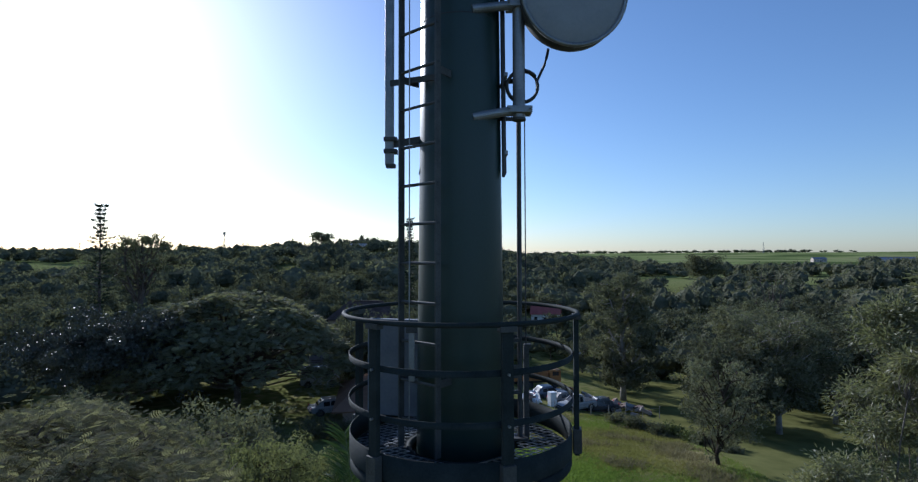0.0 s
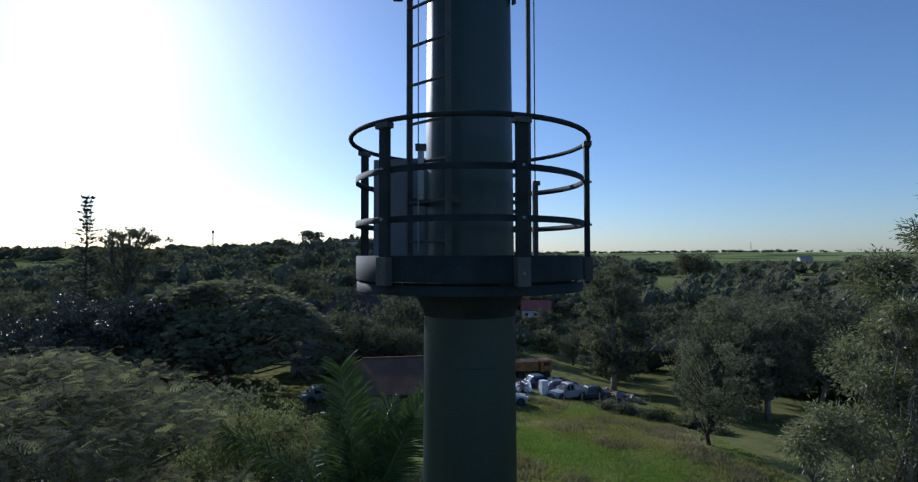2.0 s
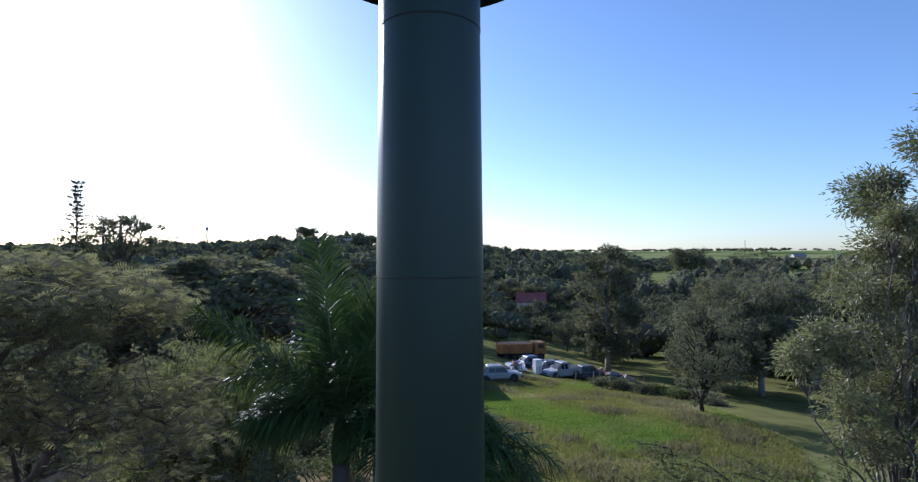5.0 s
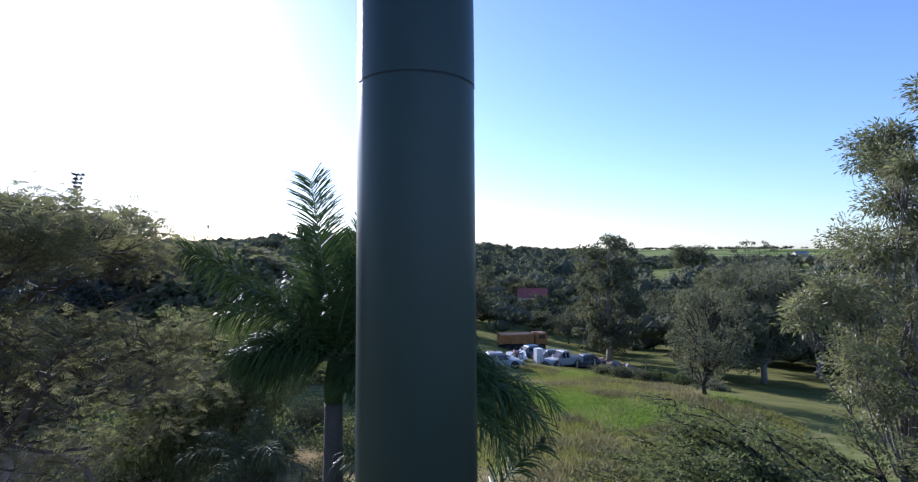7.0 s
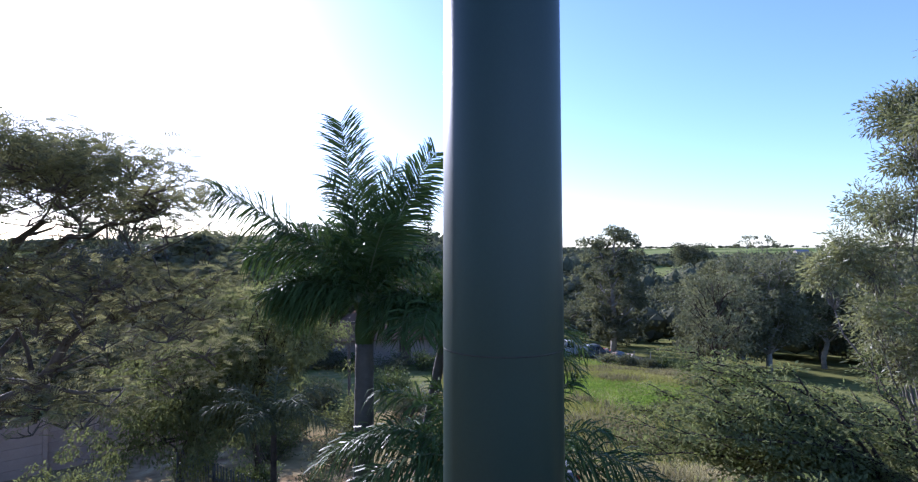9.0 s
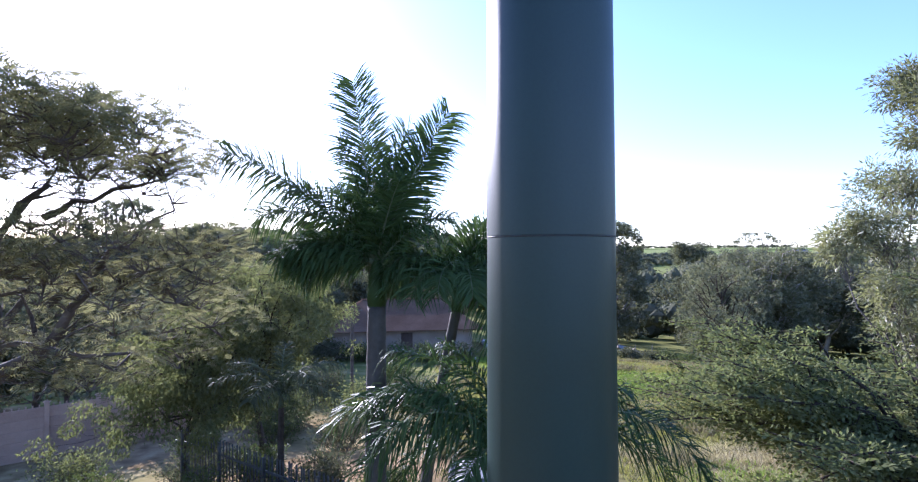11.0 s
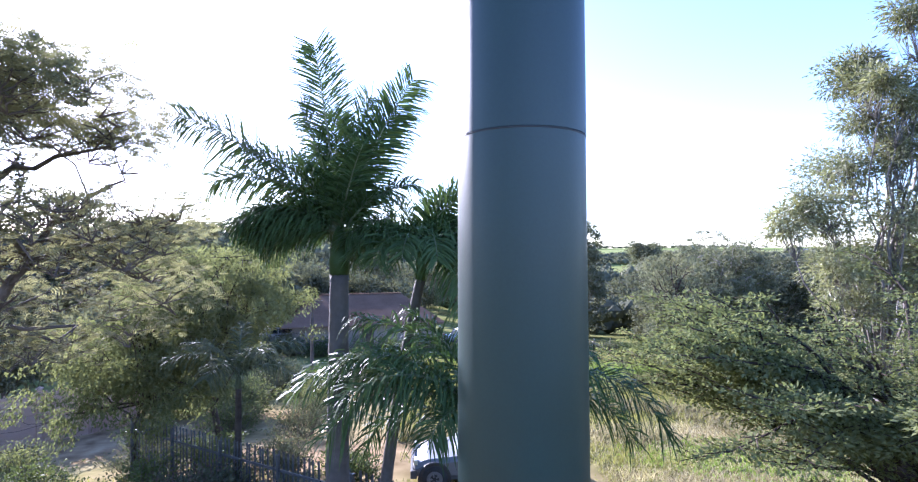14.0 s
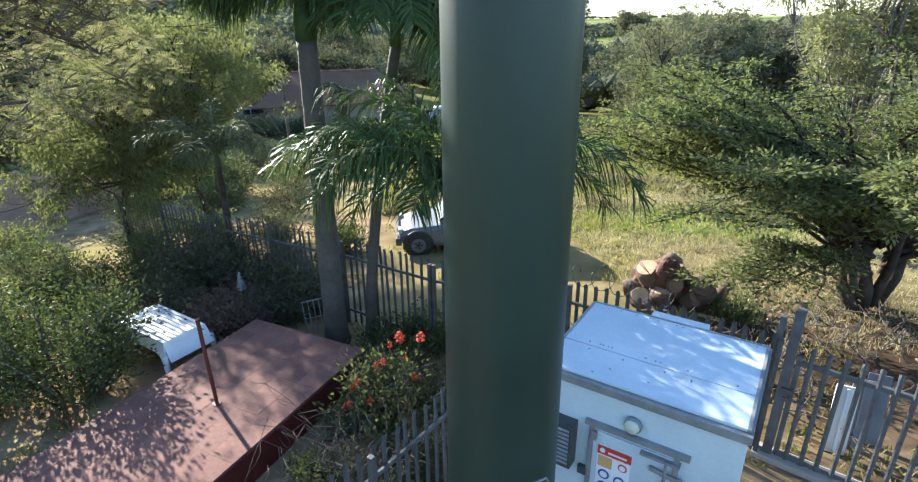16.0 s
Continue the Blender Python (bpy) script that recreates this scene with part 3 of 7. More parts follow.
def build_dish():
    dish = thing("microwave_dish", MX, MY, 0.15, "grey round microwave dish on a steel pipe beside the mast", "antenna")
    px, py = 0.425, -0.16
    part("pipe", rod((px, py, 13.02), (px, py, 16.2), 0.045, n=20), STEEL, dish)
    part("pipe_cap", rod((px, py, 13.005), (px, py, 13.022), 0.049, n=20), DARKSTEEL, dish)
    for z in (13.06, 13.83):
        part("arm", rod((0.08, -0.27, z - 0.06), (px - 0.02, py - 0.01, z + 0.02), 0.033, n=14), STEEL, dish)
        part("clamp", box(0.18, 0.13, 0.05, px, py, z - 0.01, 0.006), STEEL, dish)
        for s in (-0.075, 0.075):
            part("clamp_bolt", rod((px + s, py - 0.1, z + 0.015), (px + s, py + 0.1, z + 0.015), 0.007, n=6), STEEL, dish)
    c, face = Vector((0.80, -0.13, 13.91)), Vector((0.10, -1, -0.05)).normalized()
    m = Matrix.Translation(c) @ face.to_track_quat("Z", "Y").to_matrix().to_4x4()
    drum = lathe([(0.0, -0.22), (0.12, -0.21), (0.30, -0.10), (0.385, 0.0), (0.385, 0.13), (0.372, 0.135)], 56)
    drum.transform(m)
    part("reflector", drum, DARKSTEEL, dish)
    rad = lathe([(0.368, 0.128), (0.35, 0.136), (0.2, 0.139), (0.0, 0.14)], 56)
    rad.transform(m)
    part("radome", rad, RADOME, dish, "pale grey flat dish cover")
    rim = lathe([(0.366, 0.12), (0.39, 0.12), (0.391, 0.145), (0.366, 0.147), (0.366, 0.12)], 56)
    rim.transform(m)
    part("rim", rim, STEEL, dish)
    part("mount", bar((px, py, 13.93), tuple(c + Vector((-0.1, 0.2, 0))), 0.14, 0.08), DARKSTEEL, dish)
    lx, lz, lr = 0.452, 13.257, 0.113
    turns = [(lx + lr * math.cos(radians(q)), -0.12 + 0.00008 * q, lz + lr * math.sin(radians(q))) for q in range(20, -700, -15)]
    v1 = tube([(0.650, -0.1, 13.552), (0.637, -0.11, 13.487), (0.616, -0.12, 13.422)] + turns, 0.011, 8)
    v2 = tube([(0.31, -0.08, lz + 0.02), (lx - 0.16, -0.1, lz + 0.01), (lx - 0.1, -0.11, lz + 0.05), (lx - 0.02, -0.1, lz + 0.06)], 0.02, 8)
    raw("feed_cable", *join([v1, v2]), CABLE, dish, "black coiled feed cable", True)
    return dish


build_dish()


def build_panel_antenna():
    ant = thing("panel_antenna", MX, MY, 0.18, "slim grey upright panel antenna bracketed to the mast", "antenna")
    part("radome", box(0.068, 0.05, 3.0, -0.535, 0.02, 12.68, 0.014), STEEL, ant)
    part("end_cap", box(0.074, 0.056, 0.03, -0.525, 0.02, 12.66, 0.008), DARKSTEEL, ant)
    for z in (12.84, 15.3):
        part("bracket", bar((-0.525, 0.03, z), (-0.27, -0.02, z + 0.03), 0.05, 0.03), DARKSTEEL, ant)
        part("clamp", box(0.1, 0.09, 0.03, -0.525, 0.02, z - 0.07, 0.004), DARKSTEEL, ant)
        part("clamp", box(0.1, 0.09, 0.03, -0.525, 0.02, z + 0.02, 0.004), DARKSTEEL, ant)
    v, f = tube([(-0.32, 0.0, 12.87), (-0.29, -0.06, 12.8), (-0.28, -0.08, 12.68), (-0.3, -0.06, 12.6)], 0.011, 7)
    raw("jumper_cable", v, f, CABLE, ant, smooth=True)
    return ant


build_panel_antenna()


def build_feeders():
    run = thing("feeder_cables", MX, MY, 0.2, "black feeder cables clipped down the side of the mast", "cable")
    for k, ang in enumerate((70, 76, 82, 88, 94)):
        r = 0.33
        a, b = polar(ang, r + 0.005, 12.55 + 0.02 * k), polar(ang, r - 0.03, 17)
        part("cable", rod(a, b, 0.012, n=8), CABLE, run)
    for z in (12.72, 13.3, 14.0, 15.0):
        part("cable_clip", box(0.03, 0.16, 0.03, 0.335, -0.02, z, 0.003), STEEL, run)
    pole = thing("lightning_down_pole", MX, MY, 0.22, "thin dark steel pole standing on the platform", "pole")
    part("pole", rod((0.45, 0.08, 10.57), (0.445, 0.05, 16.8), 0.019, n=10), DARKSTEEL, pole)
    part("wire", rod((0.5, 0.1, 11.28), (0.49, 0.08, 16.8), 0.0045, n=6), CABLE, pole)
    part("wire_end", box(0.055, 0.04, 0.03, 0.51, 0.1, 11.255, 0.004), DARKSTEEL, pole)
    part("short_post", box(0.04, 0.04, 0.69, 0.5, 0.1, 10.572, 0.003), DARKSTEEL, pole)
    part("pole_foot", box(0.11, 0.11, 0.02, 0.45, 0.08, 10.573, 0.003), DARKSTEEL, pole)
    for z in (10.93, 11.05, 11.12, 11.32, 13.0, 14.6):
        part("standoff", bar((0.45, 0.06, z), (0.29, 0.04, z), 0.03, 0.012), DARKSTEEL, pole)


build_feeders()

# ---- plants ----
def leaf_quads(points, along, length, width, rng, fold=0.25, facing=None, loose=0.6):
    """One kite-shaped leaf at each point, pointing along its direction, each with its own turn."""
    n = len(points)
    d = along + rng.normal(0, 0.25, (n, 3))
    d /= np.linalg.norm(d, axis=1, keepdims=True) + 1e-9
    s = np.cross(d, rng.normal(0, 1, (n, 3)) if facing is None else facing + rng.normal(0, loose, (n, 3)))
    s /= np.linalg.norm(s, axis=1, keepdims=True) + 1e-9
    up = np.cross(s, d)
    ln = (length * rng.uniform(0.65, 1.25, n))[:, None]
    wd = (width * rng.uniform(0.7, 1.2, n))[:, None]
    a = points
    b = points + d * ln * 0.45 + s * wd * 0.5 + up * wd * fold
    c = points + d * ln
    e = points + d * ln * 0.45 - s * wd * 0.5 + up * wd * fold
    v = np.stack([a, b, c, e], 1).reshape(-1, 3)
    return v


def quads_mesh(name, verts, mat, parent=None, label=""):
    """A mesh of loose four-cornered faces."""
    count = len(verts) // 4
    me = bpy.data.meshes.new(name)
    me.vertices.add(count * 4)
    me.vertices.foreach_set("co", np.ascontiguousarray(verts, dtype=np.float32).ravel())
    me.loops.add(count * 4)
    me.loops.foreach_set("vertex_index", np.arange(count * 4, dtype=np.int32))
    me.polygons.add(count)
    me.polygons.foreach_set("loop_start", np.arange(0, count * 4, 4, dtype=np.int32))
    me.update(calc_edges=True)
    me.materials.append(mat)
    ob = new(name, me)
    if parent is not None:
        ob.parent = parent
    return tagged(ob, label)


def limb_path(start, end, rng, bend=0.15, steps=5, sag=0.0):
    a, b = np.array(start, float), np.array(end, float)
    ln = np.linalg.norm(b - a)
    off = rng.normal(0, bend * ln, 3)
    pts = []
    for i in range(steps + 1):
        t = i / steps
        p = a + (b - a) * t + off * math.sin(math.pi * t) + np.array([0, 0, -sag * ln * math.sin(math.pi * t)])
        if 0 < i < steps:
            p = p + rng.normal(0, 0.02 * ln, 3)
        pts.append(p)
    return pts


def grow(thing_ob, height, crown_r, crown_low, leaf_mat, bark, seed, limbs=9, twigs=5, leaves=40, leaf=(0.3, 0.16), trunk_r=None,
         shape="round", droop=0.0, clump=0.6, lean=(0, 0), trunk_split=0.35, tufts=1.0):
    """A tree at its thing's origin: a tapered trunk with limbs and twigs, and a crown of leaf clumps at the twigs' ends."""
    rng = np.random.default_rng(seed)
    trunk_r = trunk_r or height * 0.022
    top = np.array([lean[0], lean[1], height * 0.9])
    fork = height * trunk_split
    path = [np.array([0, 0, -0.15])] + limb_path((0, 0, 0.0), top, rng, 0.012, 7)[1:]
    pieces = [tube(path, list(np.linspace(trunk_r * 1.25, trunk_r * 0.2, len(path))), 8)]
    tips = []
    zc, hz = (height + crown_low) / 2, (height - crown_low) / 2
    for i in range(limbs):
        a = 2.4 * i + rng.uniform(-0.4, 0.4)
        if shape == "umbrella":
            rr, zz = crown_r * rng.uniform(0.25, 0.95), None
            zz = height - hz * (0.15 + 0.9 * (rr / crown_r) ** 2) + rng.uniform(-0.2, 0.15) * hz
            t0 = rng.uniform(0.3, 0.6)
        elif shape == "column":
            zz = crown_low + (height - crown_low) * (i + 0.5) / limbs
            rr = crown_r * rng.uniform(0.6, 1.0) * math.sqrt(max(0.08, 1 - ((zz - zc) / hz) ** 2 * 0.85))
            t0 = max(0.12, (zz - crown_r * 0.8) / height)
        else:
            el = rng.uniform(-0.5, 1.0)
            rr = crown_r * rng.uniform(0.55, 0.9) * math.cos(el * 1.1)
            zz = zc + hz * 0.85 * math.sin(el * 1.35)
            t0 = rng.uniform(trunk_split, 0.65)
        start = path[min(len(path) - 2, max(1, int(t0 * len(path))))]
        end = np.array([lean[0] * zz / height + rr * math.cos(a), lean[1] * zz / height + rr * math.sin(a), zz])
        lp = limb_path(start, end, rng, 0.1, 5, -0.06)
        r0 = trunk_r * 0.42
        pieces.append(tube(lp, list(np.linspace(r0, r0 * 0.25, len(lp))), 6))
        tips.append((end, end - start))
        for k in range(twigs):
            s = lp[rng.integers(2, len(lp))]
            out = np.array([math.cos(a), math.sin(a), 0.2])
            e = s + (out * rng.uniform(0.1, 0.5) + rng.normal(0, 0.45, 3) * np.array([1, 1, 0.55 if shape != "umbrella" else 0.25])) * crown_r * 0.5
            e[2] = min(e[2], height)
            tp = limb_path(s, e, rng, 0.12, 3)
            pieces.append(tube(tp, list(np.linspace(r0 * 0.3, r0 * 0.08, len(tp))), 4))
            tips.append((e, e - s))
    raw("trunk", *join(pieces), bark, thing_ob, smooth=True)
    pts, dirs, outs = [], [], []
    for e, d in tips:
        n = max(4, int(leaves * tufts * rng.uniform(0.6, 1.4)))
        c = crown_r * clump * 0.5 * rng.uniform(0.6, 1.2)
        off = rng.normal(0, 1, (n, 3))
        off /= np.linalg.norm(off, axis=1, keepdims=True)
        off *= (rng.uniform(0.1, 1, (n, 1)) ** 0.28) * c
        off[:, 2] *= 0.5 if shape == "umbrella" else 0.75
        pts.append(e + off)
        outs.append(off / c + np.array([0, 0, 0.3]))
        dd = np.cross(off / c, rng.normal(0, 1, (n, 3))) + off / c * 0.4 + np.array([0, 0, -droop * 2]) + d / (np.linalg.norm(d) + 1e-9) * 0.3
        dirs.append(dd)
    pts, dirs = np.concatenate(pts), np.concatenate(dirs)
    quads_mesh("crown", leaf_quads(pts, dirs, leaf[0], leaf[1], rng, 0.25, np.concatenate(outs), 0.35), leaf_mat, thing_ob)
    return thing_ob


def tree(name, x, y, label, category="tree", group="", turn=0, **kw):
    return grow(thing(name, x, y, ground_z(x, y) - 0.05, label, category, turn, group), **kw)


def frond(length, rng, start, finish, leaflets, leaf_len, leaf_w, hang=0.5, roll=0.0):
    """A palm frond from the origin along +x, its rise in degrees going from start to finish: its stalk and its leaflets."""
    steps = 14
    pts = [np.zeros(3)]
    for i in range(steps):
        t = (i + 0.5) / steps
        ang = radians(start + (finish - start) * t ** 1.25)
        pts.append(pts[-1] + np.array([math.cos(ang), 0.03 * math.sin(5 * t), math.sin(ang)]) * length / steps)
    stalk = tube(pts, list(np.linspace(0.026, 0.005, len(pts))), 5)
    pa = np.array(pts)
    quads = []
    for i in range(leaflets):
        t = 0.1 + 0.9 * (i + rng.uniform(0, 0.7)) / leaflets
        k = min(steps - 1, int(t * steps))
        w = min(1.0, t * steps - k)
        p = pa[k] * (1 - w) + pa[k + 1] * w
        d = pa[k + 1] - pa[k]
        d /= np.linalg.norm(d)
        nrm = np.array([-d[2], 0, d[0]])
        level = abs(d[0]) + 0.1
        lat = np.array([0.0, 1.0, 0.0])
        lat, nrm = lat * math.cos(roll) + nrm * math.sin(roll), nrm * math.cos(roll) - lat * math.sin(roll)
        ln = leaf_len * (0.5 + 0.65 * math.sin(math.pi * min(1, t * 0.8 + 0.12))) * rng.uniform(0.85, 1.12)
        for s in (-1, 1):
            lift = rng.uniform(-0.55, 0.95)
            out = (lat * s * math.cos(lift) + nrm * math.sin(lift)) * rng.uniform(0.85, 1.0) + d * (0.4 + 0.4 * t)
            out /= np.linalg.norm(out)
            side = np.cross(out, nrm + rng.normal(0, 0.35, 3))
            side /= np.linalg.norm(side) + 1e-9
            sag = hang * level * ln
            q = p + out * 0.01
            m1 = p + out * ln * 0.42 + np.array([0, 0, -0.08 * sag])
            m2 = p + out * ln * 0.74 + np.array([0, 0, -0.38 * sag])
            tip = p + out * ln * 0.95 + np.array([0, 0, -0.95 * sag])
            wd = leaf_w * rng.uniform(0.8, 1.15)
            quads += [q - side * wd * 0.3, q + side * wd * 0.3, m1 + side * wd * 0.5, m1 - side * wd * 0.5]
            quads += [m1 - side * wd * 0.5, m1 + side * wd * 0.5, m2 + side * wd * 0.38, m2 - side * wd * 0.38]
            quads += [m2 - side * wd * 0.38, m2 + side * wd * 0.38, tip + side * wd * 0.05, tip - side * wd * 0.05]
    return stalk, np.array(quads)


def palm(x, y, height, label, seed, fronds, trunk=(0.19, 0.13), leaf=(0.55, 0.035), leaflets=60, lean=(0, 0), dead=0, shaft=0.9, hang=0.5, green=None, bark=None):
    """A feather palm. fronds: (compass angle from +x, rise at the stalk, rise at the tip, length)."""
    rng = np.random.default_rng(seed)
    green, bark = green or L_PALM, bark or PALMBARK
    ob = thing("palm_tree", x, y, ground_z(x, y) - 0.04, label, "palm")
    z = np.linspace(0, height, 26)
    path = [(lean[0] * (t / height) ** 1.5, lean[1] * (t / height) ** 1.5, t) for t in z]
    rad = [np.interp(t / height, [0, 0.06, 0.3, 1], [trunk[0] * 1.35, trunk[0] * 1.05, trunk[0], trunk[1]]) * (1.03 if i % 2 else 0.985) for i, t in enumerate(z)]
    raw("trunk", *tube(path, rad, 14), bark, ob, "ringed grey-brown trunk", True)
    c = Vector(path[-1])
    if shaft:
        prof = tube([c + Vector((0, 0, -0.02)), c + Vector((0, 0, shaft * 0.3)), c + Vector((0, 0, shaft * 0.8)), c + Vector((0, 0, shaft))], [trunk[1] * 1.02, trunk[1] * 1.15, trunk[1] * 0.75, 0.04], 12)
        raw("crownshaft", *prof, green, ob, "smooth green crownshaft", True)
    for i, (ang, start, finish, length, *roll) in enumerate(fronds):
        stalk, quads = frond(length, rng, start, finish, int(leaflets * (0.4 + 0.2 * length)), leaf[0] * min(1.0, 0.55 + 0.17 * length), leaf[1], hang, radians(roll[0]) if roll else 0.0)
        m = Matrix.Translation(c + Vector((0, 0, shaft * rng.uniform(0.7, 0.95)))) @ Matrix.Rotation(radians(ang), 4, "Z")
        rot = np.array(m.to_3x3())
        off = np.array(m.translation)
        sv = [rot @ np.array(v) + off for v in stalk[0]]
        lv = quads @ rot.T + off
        f = quads_mesh("frond", lv, L_PALMDEAD if i < dead else green, ob)
        raw("stalk", sv, stalk[1], L_PALMDEAD if i < dead else L_PALMRIB, f, smooth=True)
    return ob


# big royal palm behind the mast, its neighbour, and the low palm in front
palm(-1.72, 9.95, 5.2, "tall feather palm with a smooth grey trunk", 11,
     [(178, 50, 20, 3.2, 40), (172, 84, 80, 3.05, 80), (2, 72, 56, 2.85, -65), (35, 82, 66, 2.4, -60), (100, 78, 55, 2.4), (150, 76, 60, 2.2, 50), (8, 74, 54, 2.3, -70), (188, 42, -40, 1.72, 20), (170, 40, -46, 1.64), (176, 36, -34, 1.64, 30), (160, 46, -36, 1.64), (180, 30, -50, 1.39, 30),
      (150, 42, -50, 1.56), (194, 34, -56, 1.48), (100, 46, -50, 1.48), (182, 26, -62, 1.23), (185, 54, -20, 2.2, 20), (196, 48, -42, 1.72), (140, 70, 30, 1.8), (60, 72, 36, 1.8), (300, 74, 36, 1.6), (200, 66, 10, 1.9), (345, 60, 0, 1.6)],
     (0.19, 0.15), (0.7, 0.024), 150, (0.02, 0.05), 0, 0.8, 0.5)
palm(-1.1, 10.1, 5.1, "slim feather palm with dense hanging fronds", 12,
     [(0, 18, -50, 2.7), (348, 12, -58, 2.5), (12, 20, -60, 2.4), (5, 8, -75, 2.4), (354, 0, -80, 2.2), (0, 60, -50, 1.6), (348, 56, -62, 1.6), (14, 58, -60, 1.6), (170, 62, -60, 1.6), (190, 70, -50, 1.4), (200, 66, -60, 1.6), (5, 82, 30, 1.5, -50), (335, 80, 5, 1.5, -40), (160, 80, 20, 1.4), (50, 80, 20, 1.5), (30, 66, -55, 1.6), (350, 70, -65, 1.5, -30), (150, 60, -70, 1.5), (210, 56, -72, 1.5), (180, 50, -76, 1.4), (335, 50, -75, 1.5), (310, 55, -75, 1.5), (280, 56, -75, 1.5), (255, 58, -74, 1.5), (235, 55, -76, 1.5), (6, 48, -70, 1.6), (320, 40, -80, 1.4), (330, 12, -80, 2.2), (300, 8, -84, 1.9), (315, 35, -78, 1.9), (345, 25, -75, 2.3)],
     (0.1, 0.085), (0.62, 0.026), 110, (0.72, 0.0), 0, 0.5, 0.5)
palm(0.46, 9.0, 2.5, "low feather palm with arching fronds over the fence", 13,
     [(180, 62, -50, 3.3), (331, 62, -66, 3.2), (168, 74, 0, 2.7), (205, 62, -35, 2.6), (170, 60, -36, 2.8), (230, 60, -50, 1.6), (40, 62, -50, 2.2), (192, 52, -60, 2.7), (345, 54, -70, 2.6), (184, 70, -20, 2.6), (160, 40, -70, 2.2), (20, 78, 20, 2.3), (345, 74, -5, 2.1), (150, 78, 25, 2.2)],
     (0.1, 0.085), (0.62, 0.03), 96, (0.05, 0.0), 0, 0.5, 0.6)
palm(-4.2, 13.15, 2.8, "young thin palm among shrubs", 14,
     [(30, 60, -20, 1.6), (100, 70, 0, 1.6), (160, 60, -20, 1.6), (210, 55, -30, 1.6), (260, 50, -40, 1.5), (310, 60, -20, 1.6), (350, 40, -50, 1.4), (60, 40, -50, 1.4)],
     (0.075, 0.06), (0.5, 0.03), 60, (0.0, 0.0), 0, 0.3, 0.6, L_PALMYOUNG, BARKDARK)


def feathery(ob, pads, rng, leaf_mat, spray=0.5, pairs=7, fill=0.34, sag=0.3):
    """Flat layered sprays of feathery leaves: each pad is (x, y, z, radius, sprays)."""
    pads = np.array(pads, float)
    at = np.repeat(pads, pads[:, 4].astype(int), axis=0)
    n = len(at)
    a, q = rng.uniform(0, 2 * math.pi, n), np.sqrt(rng.uniform(0, 1, n))
    base = at[:, :3] + np.stack([at[:, 3] * q * np.cos(a), at[:, 3] * q * np.sin(a), rng.normal(0, 0.13, n) - sag * q ** 2 * at[:, 3]], 1)
    t = a + rng.normal(0, 0.7, n)
    d = np.stack([np.cos(t), np.sin(t), rng.normal(0, 0.34, n)], 1)
    d /= np.linalg.norm(d, axis=1, keepdims=True)
    side = np.cross(d, [0, 0, 1]) + rng.normal(0, 0.4, (n, 3))
    side /= np.linalg.norm(side, axis=1, keepdims=True)
    ln = (spray * rng.uniform(0.6, 1.2, n))[:, None]
    down = np.array([0, 0, -1.0])
    quads = []
    for i in range(pairs):
        f = (i + 0.5) / pairs
        p = base + d * ln * f + down * 0.18 * ln * f * f
        lw = ln * 0.34 * math.sin(math.pi * (0.15 + 0.8 * f))
        w = d * ln / pairs * fill
        for sg in (-1, 1):
            tip = p + side * sg * lw + d * lw * 0.35 + down * 0.12 * lw
            quads.append(np.stack([p - w * 0.5, p + w * 0.5, tip + w * 0.35, tip - w * 0.35], 1))
    return quads_mesh("crown", np.concatenate(quads).reshape(-1, 3), leaf_mat, ob)


